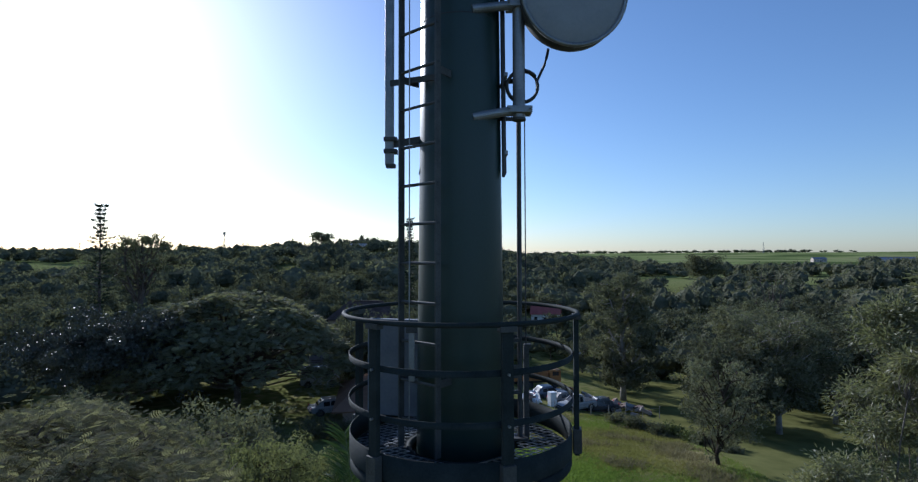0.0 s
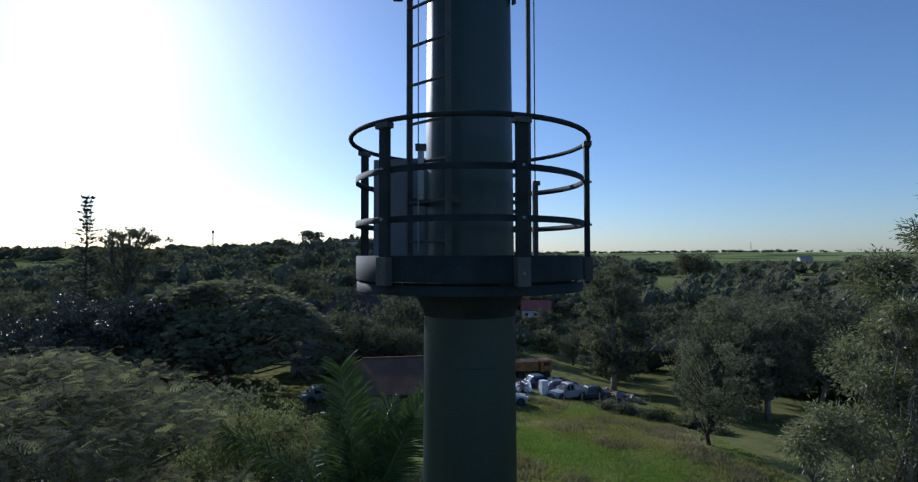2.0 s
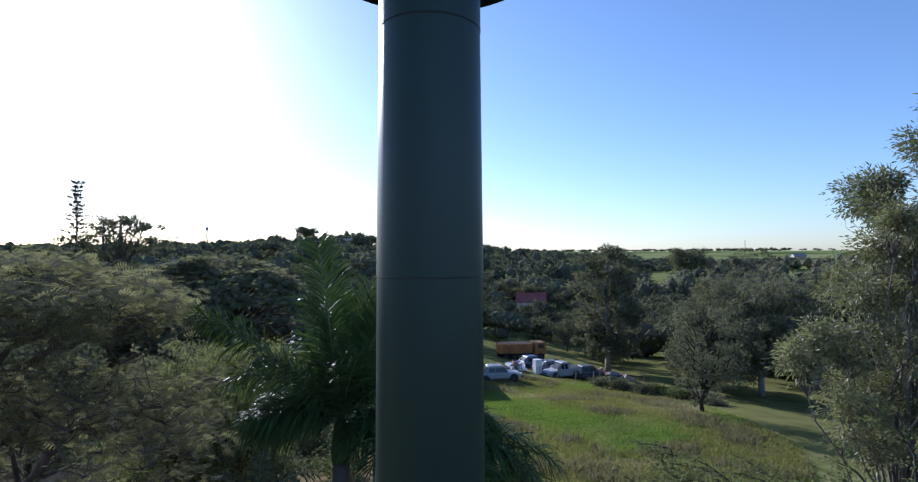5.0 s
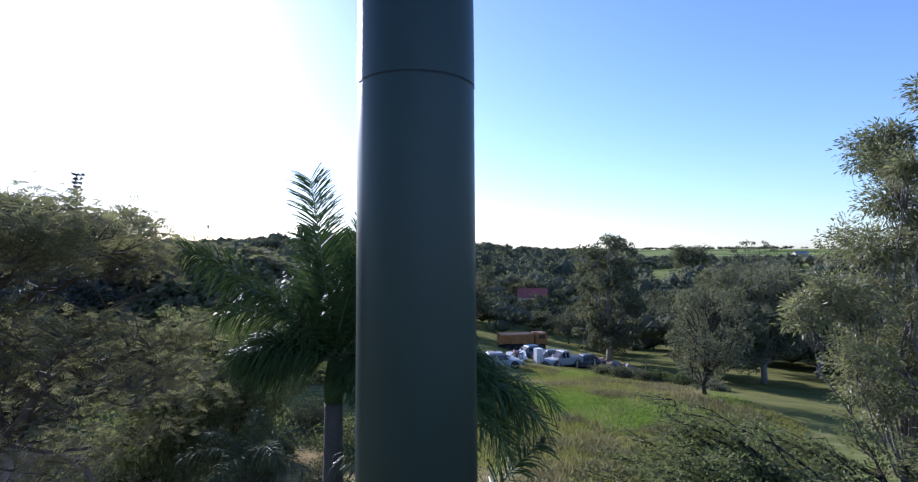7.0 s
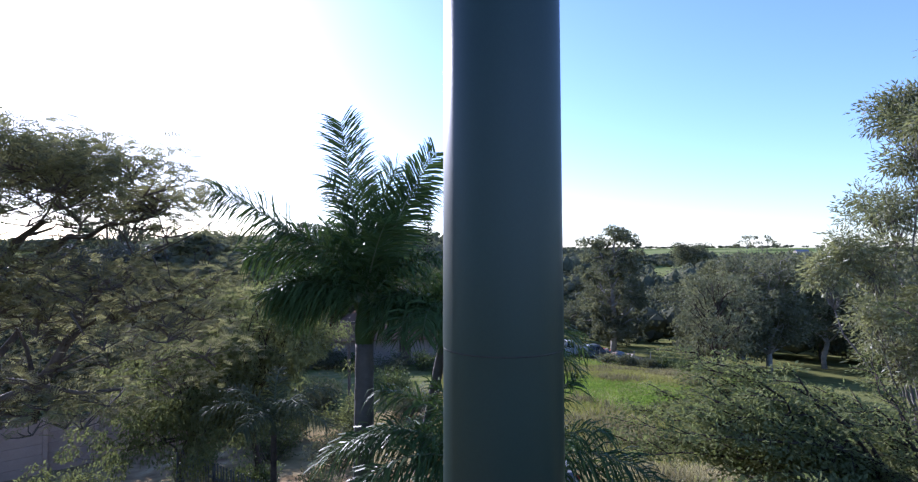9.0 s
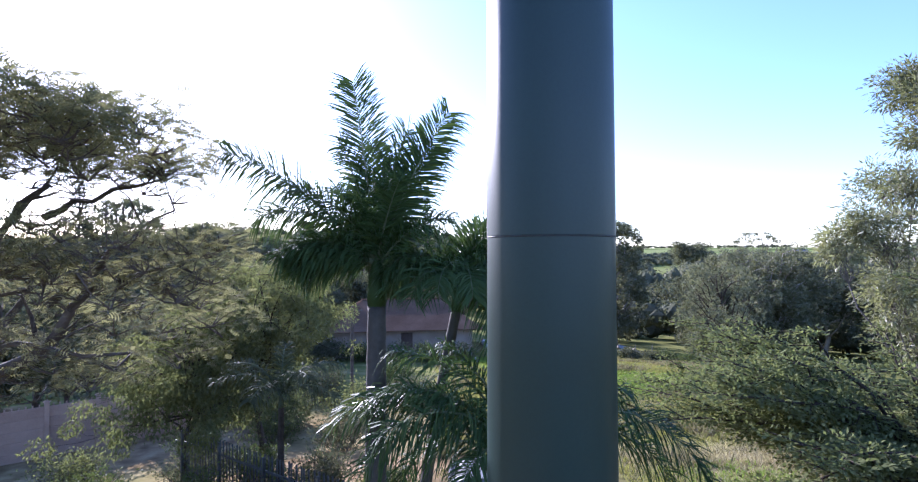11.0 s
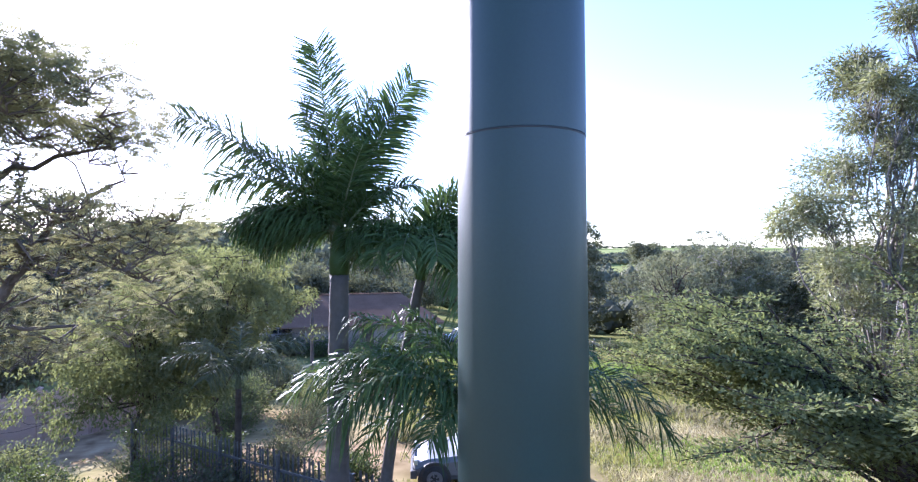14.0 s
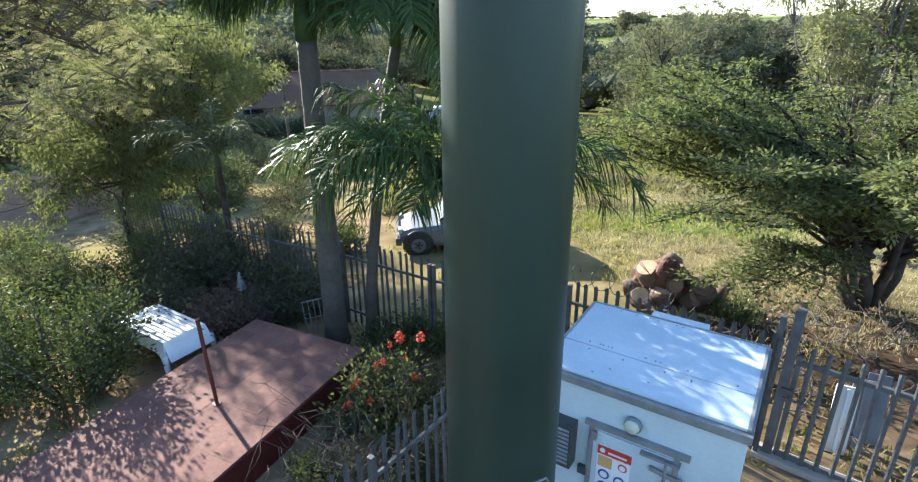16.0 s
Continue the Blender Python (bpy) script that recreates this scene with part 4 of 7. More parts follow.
def acacia():
    """The wide feathery tree beside the compound, with heavy crooked limbs under an umbrella of level sprays."""
    rng = np.random.default_rng(31)
    x0, y0 = -10.2, 10.6
    ob = thing("acacia_tree", x0, y0, ground_z(x0, y0) - 0.05, "wide flat-topped feathery acacia with crooked dark limbs", "tree")
    limbs = [((0, 0, -0.1), (0.1, 0.1, 3.4), 0.3, 0.22), ((0.1, 0.1, 3.3), (3.2, 0.4, 5.7), 0.2, 0.09), ((1.7, 0.2, 4.6), (2.5, 0.3, 7.6), 0.14, 0.06), ((0.1, 0.1, 3.4), (1.2, -0.8, 7.6), 0.14, 0.05),
             ((0.1, 0.1, 3.2), (-2.6, 1.0, 7.2), 0.15, 0.06), ((2.5, 0.3, 5.4), (4.4, 1.0, 7.2), 0.08, 0.03), ((0.9, -0.4, 6.0), (3.0, -1.6, 7.7), 0.08, 0.03), ((0.1, 0.1, 3.0), (0.8, 3.2, 6.8), 0.14, 0.05),
             ((3.2, 0.4, 5.7), (6.0, 0.4, 6.75), 0.06, 0.015), ((1.0, 0.2, 4.0), (4.4, -0.4, 4.7), 0.1, 0.03), ((0.5, 0.1, 3.6), (2.6, -2.2, 5.6), 0.09, 0.03), ((1.2, -0.8, 7.4), (-0.8, -1.6, 8.5), 0.05, 0.02), ((2.4, 0.3, 7.0), (4.6, 0.2, 7.7), 0.07, 0.025)]
    pieces = []
    for a, b, r0, r1 in limbs:
        p = limb_path(a, b, rng, 0.09, 7)
        pieces.append(tube(p, list(np.linspace(r0, r1 * 0.7, len(p))), 8))
        for _ in range(6):
            s = p[rng.integers(2, len(p))]
            e = s + rng.normal(0, 1, 3) * np.array([0.9, 0.9, 0.4]) + np.array([0.1, 0, 0.3])
            e[0] = min(e[0], 5.2)
            q = limb_path(s, e, rng, 0.15, 3)
            pieces.append(tube(q, list(np.linspace(r1 * 0.6, 0.008, len(q))), 5))
    raw("trunk", *join(pieces), BARK, ob, smooth=True)
    pads = []
    for _ in range(230):
        a, q = rng.uniform(0, 2 * math.pi), math.sqrt(rng.uniform(0, 1))
        px, py = 4.5 * q * math.cos(a) + 0.95, 3.6 * q * math.sin(a) - 0.6
        top = 9.05 - 0.25 * q * q - 0.05 * max(0.0, px)
        layer = rng.choice([0.0, 0.45, 0.95], p=[0.56, 0.3, 0.14])
        pads.append((px, py, top - layer + rng.normal(0, 0.12), rng.uniform(0.4, 0.8), int(rng.uniform(60, 110))))
    for px, py, pz, pr in [(5.9, 0.4, 6.75, 0.3), (5.4, 0.5, 6.6, 0.35), (4.9, 0.3, 6.4, 0.4), (4.4, -0.4, 4.75, 0.5), (3.9, -0.2, 4.5, 0.55), (3.4, -0.4, 5.0, 0.55), (2.8, -1.6, 5.3, 0.6), (3.2, 0.8, 5.9, 0.6), (4.1, 1.2, 5.4, 0.7), (2.4, 0.4, 4.4, 0.6), (4.6, 1.6, 4.6, 0.6), (2.2, -2.0, 4.6, 0.6), (3.5, 1.8, 6.3, 0.7), (1.6, -1.2, 5.4, 0.6), (4.8, 0.9, 5.9, 0.45), (1.2, 1.2, 5.9, 0.7), (0.6, -1.6, 6.2, 0.7), (-0.6, 0.4, 6.6, 0.8), (2.0, 1.6, 5.2, 0.8), (2.9, 2.2, 5.6, 0.8), (3.8, 2.4, 5.0, 0.8), (1.0, 2.4, 5.6, 0.8), (4.6, 2.6, 5.6, 0.7), (5.2, 1.8, 5.2, 0.6), (3.0, 1.4, 4.4, 0.7), (0.4, 1.8, 4.8, 0.8), (1.8, -0.6, 6.2, 0.7), (2.9, -0.6, 6.3, 0.6)]:
        pads.append((px, py, pz, pr, int(130 * pr)))
        pads.append((px + rng.normal(0, 0.3), py + rng.normal(0, 0.4), pz - 0.25, pr * 0.8, int(80 * pr)))
    for _ in range(64):
        px = rng.uniform(1.6, 6.0)
        pads.append((px, rng.uniform(-1.3, 0.9), 7.3 - 0.12 * px - rng.choice([0.0, 0.4, 0.8]) + rng.normal(0, 0.1), rng.uniform(0.3, 0.55), int(rng.uniform(26, 46))))
    twigs = []
    for px, py, pz, pr, _ in pads:
        hub = np.array([px * 0.93, py * 0.93, pz - 0.35])
        for _ in range(5):
            a = rng.uniform(0, 2 * math.pi)
            p = limb_path(hub, hub + np.array([math.cos(a) * pr * 0.9, math.sin(a) * pr * 0.9, rng.uniform(0.1, 0.4)]), rng, 0.12, 3)
            twigs.append(tube(p, list(np.linspace(0.016, 0.004, len(p))), 4))
    raw("branchwork", *join(twigs), BARK, ob)
    feathery(ob, pads, rng, L_ACACIA, 0.22, 5, 0.5, 0.22)
    return ob


acacia()


def eucalyptus():
    """The tall gum beside the field, with hanging sickle leaves."""
    rng = np.random.default_rng(41)
    x0, y0 = 10.9, 13.4
    ob = thing("eucalyptus_tree", x0, y0, ground_z(x0, y0) - 0.05, "tall eucalyptus with hanging narrow olive leaves", "tree")
    fork = np.array([0.2, 0.0, 2.6])
    path = limb_path((0.4, 0, -0.1), fork, rng, 0.04, 5)
    pieces, twigs = [tube(path, list(np.linspace(0.2, 0.15, len(path))), 9)], []
    # each bough's end: across, depth, height, radius of its leaf mass
    boughs = [(-0.3, 0.0, 11.0, 0.62), (-0.8, 0.0, 10.3, 0.50), (-0.5, 0.0, 9.5, 0.52), (0.4, 0.0, 9.9, 0.62), (0.5, 0.0, 12.0, 0.39), (0.7, 0.0, 13.0, 0.30), (-0.5, 0.0, 8.1, 0.69), (0.3, 0.0, 8.3, 0.62), (-1.8, 0.0, 7.1, 0.62), (-2.3, 0.0, 6.6, 0.55), (-1.1, 0.0, 6.8, 0.83), (0.2, 0.0, 6.9, 0.83), (-1.4, 0.0, 5.4, 0.76), (-0.4, 0.0, 5.7, 0.89), (0.5, 0.0, 5.1, 0.89), (-0.8, 0.0, 4.6, 0.69), (1.2, 0.0, 10.6, 0.83), (1.4, 0.0, 8.5, 1.10), (1.7, 0.0, 6.2, 1.24)]
    boughs += [(-0.6, 0.3, 10.7, 0.7), (-0.7, -0.2, 9.3, 0.6), (-0.2, 0.2, 11.7, 0.6), (-0.1, 0.0, 8.9, 0.5), (-1.2, 0.0, 10.0, 0.4)]
    ends = [(np.array([x + (1.05 if z > 8.8 else 0.35), y + rng.normal(0, 0.5), z]), r) for x, y, z, r in boughs]
    for _ in range(9):
        a, rr = rng.uniform(0, 2 * math.pi), rng.uniform(1.2, 2.4)
        ends.append((np.array([1.7 + rr * math.cos(a), 1.2 + rr * math.sin(a), rng.uniform(4.2, 9.0)]), rng.uniform(0.6, 0.9)))
    pts, dirs = [], []
    for c, r in ends:
        low = fork + np.array([c[0] * 0.3, c[1] * 0.3, max(0.0, c[2] - 5) * 0.5])
        p = limb_path(low, c - np.array([0, 0, r * 0.4]), rng, 0.07, 6)
        pieces.append(tube([fork] + p, list(np.linspace(0.038, 0.01, len(p) + 1)), 6))
        for _ in range(int(16 + 34 * r)):
            e = rng.normal(0, 1, 3)
            e = c + e / np.linalg.norm(e) * rng.uniform(0.25, 0.98) * r * np.array([1.1, 1, 0.95])
            q = limb_path(p[-1 - rng.integers(0, 2)], e, rng, 0.12, 3)
            twigs.append(tube(q, list(np.linspace(0.011, 0.003, len(q))), 4))
            n = int(rng.uniform(30, 58))
            off = rng.normal(0, 1, (n, 3)) * np.array([0.13, 0.13, 0.1])
            pts.append(e + off)
            dirs.append(off * 3.6 + (e - c) / r * 0.4 + np.array([0, 0, -0.22]))
    raw("trunk", *join(pieces + twigs), BARKGUM, ob, "smooth grey-brown trunk and boughs", True)
    quads_mesh("crown", leaf_quads(np.concatenate(pts), np.concatenate(dirs), 0.145, 0.038, rng, 0.15), L_EUCA, ob)
    return ob


eucalyptus()


def spreading_tree():
    """The dark tree with level, fan-like boughs beyond the gate."""
    rng = np.random.default_rng(51)
    x0, y0 = 8.85, 9.75
    ob = thing("spreading_tree", x0, y0, ground_z(x0, y0) - 0.05, "dark green spreading tree with level layered boughs", "tree")
    pieces = []
    stems = [((-0.25, 0.0, -0.1), (-0.75, 0.05, 1.7), 0.15, 0.1), ((-0.75, 0.05, 1.65), (-2.4, 0.1, 3.6), 0.09, 0.04), ((0, 0, -0.1), (-0.5, 0.0, 3.2), 0.15, 0.07), ((0.3, 0.1, -0.1), (0.8, 0.2, 3.9), 0.15, 0.06), ((-0.1, 0, 0.3), (-1.5, -0.3, 2.8), 0.1, 0.05), ((0.1, -0.1, 0.2), (0.2, -0.9, 3.2), 0.1, 0.05)]
    for a, b, r0, r1 in stems:
        p = limb_path(a, b, rng, 0.05, 5)
        pieces.append(tube(p, list(np.linspace(r0, r1, len(p))), 9))
    quads = []
    for k in range(108):
        bare = 2.4
        if k < 50:
            # the long upswept fan over the field
            a, ln, rise = rng.normal(math.pi + 0.05, 0.42), rng.uniform(2.6, 5.7), rng.uniform(0.3, 1.2)
            s = np.array([rng.uniform(-0.9, -0.2), rng.normal(0, 0.15), rng.uniform(1.3, 2.0)])
            e = s + np.array([math.cos(a) * ln, math.sin(a) * ln, min(rise * ln, 5.7 - 0.64 * ln + rng.uniform(-0.7, 0.5))])
        elif k < 57:
            # a drooping layer below it, with a gap between
            a, ln, bare = rng.normal(math.pi + 0.2, 0.32), rng.uniform(2.0, 4.2), 3.0
            s = np.array([rng.uniform(-0.7, -0.2), rng.normal(-0.1, 0.15), rng.uniform(1.0, 1.3)])
            e = s + np.array([math.cos(a) * ln, math.sin(a) * ln, rng.uniform(-0.1, 0.75)])
        elif k < 98:
            a, ln = rng.uniform(-2.5, 2.6), rng.uniform(1.8, 3.6)
            s = np.array([rng.normal(0, 0.2), rng.normal(0, 0.2), rng.uniform(1.2, 2.6)])
            e = s + np.array([math.cos(a) * ln, math.sin(a) * ln, 0])
            e[2] = rng.uniform(2.7, 6.3)
        else:
            a, ln = rng.uniform(-0.7, 0.6), rng.uniform(1.4, 2.8)
            s = np.array([0.2, 0.0, rng.uniform(0.8, 1.4)])
            e = s + np.array([math.cos(a) * ln, math.sin(a) * ln, 0])
            e[2] = rng.uniform(1.0, 2.4)
        p = limb_path(s, e, rng, 0.04, 7, -0.1)
        pieces.append(tube(p, list(np.linspace(0.055, 0.008, len(p))), 5))
        pa = np.array(p)
        sgn = 1
        for t in np.arange(bare, 6.99, 7 * 0.17 / ln):
            i = int(t)
            c = pa[i] * (1 - t + i) + pa[i + 1] * (t - i)
            sgn = -sgn
            b = a + sgn * rng.uniform(0.35, 1.0)
            tl = rng.uniform(0.35, 1.0) * (1.15 - 0.1 * t)
            tip = c + np.array([math.cos(b) * tl, math.sin(b) * tl, rng.uniform(-0.2, 0.5) * tl])
            pieces.append(tube([c, tip], [0.012, 0.004], 4))
            n = int(150 * tl)
            f = rng.uniform(0.1, 1.05, (n, 1))
            off = rng.normal(0, 1, (n, 3)) * np.array([0.1, 0.1, 0.035])
            pt = c + (tip - c) * f + off + np.array([0, 0, -0.1]) * f * f * tl
            quads.append(leaf_quads(pt, off * 5 + (tip - c) * 0.9, 0.09, 0.043, rng, 0.15, np.array([0, 0, 1.0]), 0.4))
    raw("trunk", *join(pieces), BARKDARK, ob, smooth=True)
    quads_mesh("crown", np.concatenate(quads), L_CEDAR, ob)
    return ob


spreading_tree()


def shrub(x, y, w, h, label, seed, mat, leaves=2500, leaf=(0.09, 0.045), name="shrub", depth=None, stems=14):
    """A bush: stems that fan out, and leaves gathered in clumps along them."""
    rng = np.random.default_rng(seed)
    ob = thing(name, x, y, ground_z(x, y) - 0.03, label, "shrub")
    depth = depth or w
    pieces, pts, dirs = [], [], []
    for _ in range(stems):
        a, q = rng.uniform(0, 2 * math.pi), math.sqrt(rng.uniform(0, 1))
        e = np.array([math.cos(a) * q * w / 2, math.sin(a) * q * depth / 2, h * (1 - 0.45 * q * q) * rng.uniform(0.7, 1.05)])
        s = e * np.array([0.25, 0.25, 0])
        p = limb_path(s, e, rng, 0.08, 4)
        pieces.append(tube(p, list(np.linspace(0.022, 0.005, len(p))), 5))
        pa = np.array(p)
        n = leaves // stems
        t = rng.uniform(0.25, 1.0, n) * (len(p) - 1.001)
        i = t.astype(int)
        c = pa[i] * (1 - (t - i))[:, None] + pa[i + 1] * (t - i)[:, None]
        off = rng.normal(0, 1, (n, 3)) * np.array([w, depth, h * 0.8]) * 0.085
        pts.append(c + off)
        dirs.append(off * 3 + np.array([0, 0, 0.4]))
    pts = np.concatenate(pts)
    pts[:, 2] = np.maximum(pts[:, 2], 0.05)
    raw("branchwork", *join(pieces), BARK, ob, smooth=True)
    quads_mesh("foliage", leaf_quads(pts, np.concatenate(dirs), leaf[0], leaf[1], rng), mat, ob)
    return ob


shrub(-5.7, 8.95, 2.3, 2.3, "large leafy green bush in the yard", 61, L_BUSH, 7500, (0.085, 0.038), stems=34)
shrub(-7.2, 8.7, 2.4, 1.9, "large leafy green bush in the yard", 62, L_BUSH, 6000, (0.085, 0.038), stems=26)
shrub(-7.9, 10.6, 2.4, 1.5, "large leafy green bush in the yard", 63, L_LIGHT, 3600, (0.1, 0.05), stems=18)
shrub(-4.6, 12.2, 2.2, 1.5, "dense dark shrub below young palms", 64, L_DARK, 5000, (0.09, 0.045), stems=20)
shrub(-3.0, 12.0, 1.8, 1.3, "dense dark shrub below young palms", 65, L_DARK, 4200, (0.09, 0.045), stems=18)
shrub(-6.3, 13.2, 2.4, 1.4, "dense dark shrub below young palms", 66, L_BUSH, 4200, (0.09, 0.045), stems=18)
shrub(-2.3, 11.3, 1.2, 0.9, "low dark shrub by the palm", 67, L_DARK, 2000, (0.09, 0.045))
shrub(0.2, 9.5, 1.4, 0.9, "low green weeds along the fence", 68, L_BUSH, 2200, (0.08, 0.04))
shrub(5.9, 9.6, 1.0, 0.5, "low green weeds beside the logs", 69, L_BUSH, 1400, (0.08, 0.03))
for k, (x, y, w, h) in enumerate([(-9.6, 15.2, 2.2, 1.1), (-11.8, 17.6, 2.4, 1.2), (-7.4, 16.2, 2.0, 1.3), (-6.0, 16.8, 1.8, 1.2), (-10.4, 13.2, 2.2, 1.0), (-3.6, 15.6, 1.8, 1.2), (-2.0, 14.6, 1.6, 1.0), (-4.8, 14.2, 1.8, 1.3), (-8.4, 12.6, 2.0, 1.3), (-9.0, 19.8, 2.0, 1.4), (-7.0, 21.5, 2.4, 1.6), (-4.0, 20.0, 2.2, 1.5)]):
    shrub(x, y, w, h, "scrubby green bush on bare soil", 161 + k, (L_BUSH, L_LIGHT, L_DARK)[k % 3], 2600, (0.1, 0.045), stems=18)
for k, (x, y, w, h, mat) in enumerate([(-6.8, 11.8, 2.2, 1.3, L_BUSH), (-5.3, 11.0, 2.0, 1.2, L_DARK), (-3.7, 10.7, 1.6, 1.1, L_RUSSET), (-8.8, 9.0, 2.4, 1.5, L_BUSH), (-2.8, 10.9, 1.3, 0.9, L_DARK), (-4.9, 12.9, 2.0, 1.4, L_RUSSET), (-7.8, 13.0, 2.0, 1.2, L_LIGHT), (-9.4, 11.2, 2.2, 1.2, L_BUSH)]):
    shrub(x, y, w, h, "tangled undergrowth bush in the yard", 190 + k, mat, 3200, (0.075, 0.032), stems=20)

# ---- the compound ----
def share(name, first, parent, m):
    """Another piece on the mesh of an earlier one."""
    o = new(name, first.data)
    o.parent = parent
    o.matrix_basis = m
    return o


def pale_mesh(h, w=0.058):
    """A pressed palisade pale: a shallow folded strip with a three-pointed top."""
    bm = bmesh.new()
    t, s = 0.012, w / 2
    front = [(-s, 0, 0), (-s * 0.35, -t, 0), (s * 0.35, -t, 0), (s, 0, 0)]
    mid = [(x, y, h - 0.09) for x, y, _ in front]
    top = [(-s * 1.15, 0.012, h - 0.02), (-s * 0.3, -t, h), (s * 0.3, -t, h), (s * 1.15, 0.012, h - 0.02)]
    rows = [[bm.verts.new(p) for p in r] for r in (front, mid, top)]
    back = [[bm.verts.new((x, y + 0.004, z)) for x, y, z in r] for r in (front, mid, top)]
    for g in (rows, back):
        for lo, hi in zip(g, g[1:]):
            for i in range(3):
                f = [lo[i], lo[i + 1], hi[i + 1], hi[i]]
                bm.faces.new(f if g is rows else f[::-1])
    for lo, hi, bl, bh in zip(rows, rows[1:], back, back[1:]):
        bm.faces.new((lo[0], hi[0], bh[0], bl[0]))
        bm.faces.new((lo[3], bl[3], bh[3], hi[3]))
    return bm


def palisade(a, b, za, zb, top_a, top_b, label, spacing=0.152, posts=2.6, mat=None, name="palisade_fence"):
    """A palisade fence from a to b: posts, two rails and pales."""
    mat = mat or DARKSTEEL
    a, b = Vector(a), Vector(b)
    d = b - a
    ln = d.length
    ang = math.degrees(math.atan2(d.y, d.x))
    ob = thing(name, a.x, a.y, za, label, "fence", ang)
    h = top_a - za
    for z in (0.32, h - 0.36):
        part("rail", bar((0, 0.02, z), (ln, 0.02, z + (top_b - top_a) / ln * ln), 0.045, 0.03), mat, ob)
    n = int(ln / posts) + 1
    first = None
    for i in range(n + 1):
        x = min(ln, i * ln / n)
        bm = box(0.055, 0.06, h + 0.05, 0, 0.06, -0.1, 0.004)
        if first is None:
            first = part("post", bm, mat, ob)
        else:
            bm.free()
            share("post", first, ob, pose(x, 0, (top_b - top_a) * x / ln))
    rng = random.Random(3)
    first, x = None, spacing / 2
    while x < ln:
        m = pose(x, 0, (top_b - top_a) * x / ln + 0.03 + rng.uniform(-0.008, 0.008), rng.uniform(-0.8, 0.8), rng.uniform(-0.8, 0.8), rng.uniform(-3, 3))
        if first is None:
            first = part("pale", pale_mesh(h - 0.03), mat, ob)
            first.matrix_basis = m
        else:
            share("pale", first, ob, m)
        x += spacing
    return ob


palisade((4.02, 6.28), (2.0, 8.15), 0.0, 0.0, 1.82, 1.82, "weathered grey steel palisade fence behind the cabin")
palisade((1.96, 8.18), (0.05, 9.25), 0.0, 0.0, 1.8, 1.8, "weathered grey steel palisade fence round the compound")
palisade((0.0, 9.29), (-1.5, 10.66), 0.0, -0.05, 1.8, 1.77, "weathered grey steel palisade fence behind the palms")
palisade((-1.55, 10.7), (-7.6, 15.9), -0.05, -0.4, 1.76, 1.35, "weathered grey steel palisade fence behind shrubs")
palisade((0.3, 6.5), (-2.3, 3.95), 0.0, 0.0, 1.72, 1.72, "low grey steel palisade fence beside the mast", mat=GATESTEEL)


def build_gate():
    ob = thing("palisade_gate", 4.12, 6.2, 0, "grey steel palisade gate with pointed pales", "gate", -47)
    part("gate_post", box(0.11, 0.11, 2.25, 0, 0, -0.05, 0.006), GATESTEEL, ob)
    part("gate_post", box(0.07, 0.07, 2.1, -0.16, 0.02, -0.05, 0.006), GATESTEEL, ob)
    for z in (0.12, 1.5):
        part("gate_rail", bar((0.08, 0, z), (2.9, 0, z), 0.06, 0.05), GATESTEEL, ob)
    part("gate_stile", box(0.06, 0.05, 1.5, 0.1, 0, 0.1, 0.004), GATESTEEL, ob)
    first = part("pale", pale_mesh(1.7, 0.054), GATESTEEL, ob)
    first.matrix_basis = pose(0.22, -0.03, 0.06)
    for i in range(1, 17):
        share("pale", first, ob, pose(0.22 + 0.166 * i, -0.03, 0.06, 0, 0, (i * 37 % 5) - 2))
    part("hinge", box(0.12, 0.05, 0.08, 0.05, -0.06, 1.05, 0.006), DARKSTEEL, ob)
    part("latch", rod((0.02, -0.07, 1.0), (0.3, -0.07, 1.0), 0.014, n=8), DARKSTEEL, ob)
    sill = thing("gate_sill", 5.1, 5.15, -0.02, "weathered concrete strip under the gate", "kerb", -47)
    part("strip", box(3.2, 0.28, 0.1, 0, 0, 0, 0.012), CONCRETE, sill)


build_gate()


def razor_coil(x, y, z, turn, loops, r, label, pitch=0.3):
    ob = thing("razor_wire", x, y, z, label, "wire", turn)
    pts = []
    rng = random.Random(int(x * 100))
    grow_by = [rng.uniform(0.7, 1.15) for _ in range(loops + 2)]
    for i in range(loops * 24):
        t, k = 2 * math.pi * i / 24, i / 24
        rr = r * (grow_by[int(k)] * (1 - k % 1) + grow_by[int(k) + 1] * (k % 1))
        pts.append((pitch * k + 0.35 * rr * math.cos(t), rr * math.cos(t + 0.4) * 0.8, r + rr * math.sin(t)))
    raw("coil", *tube(pts, 0.0055, 5), DARKSTEEL, ob)
    barbs = bmesh.new()
    for p in pts[::3]:
        barbs = box(0.03, 0.004, 0.01, p[0], p[1], p[2], 0, barbs)
    tagged(part("barbs", barbs, DARKSTEEL, ob), kind="stuff")


razor_coil(4.5, 6.5, 1.56, -42, 5, 0.25, "loose coil of galvanised razor wire over the gate fence", 0.42)
razor_coil(2.2, 8.7, 1.45, -46, 6, 0.2, "loose coil of galvanised razor wire over the fence")


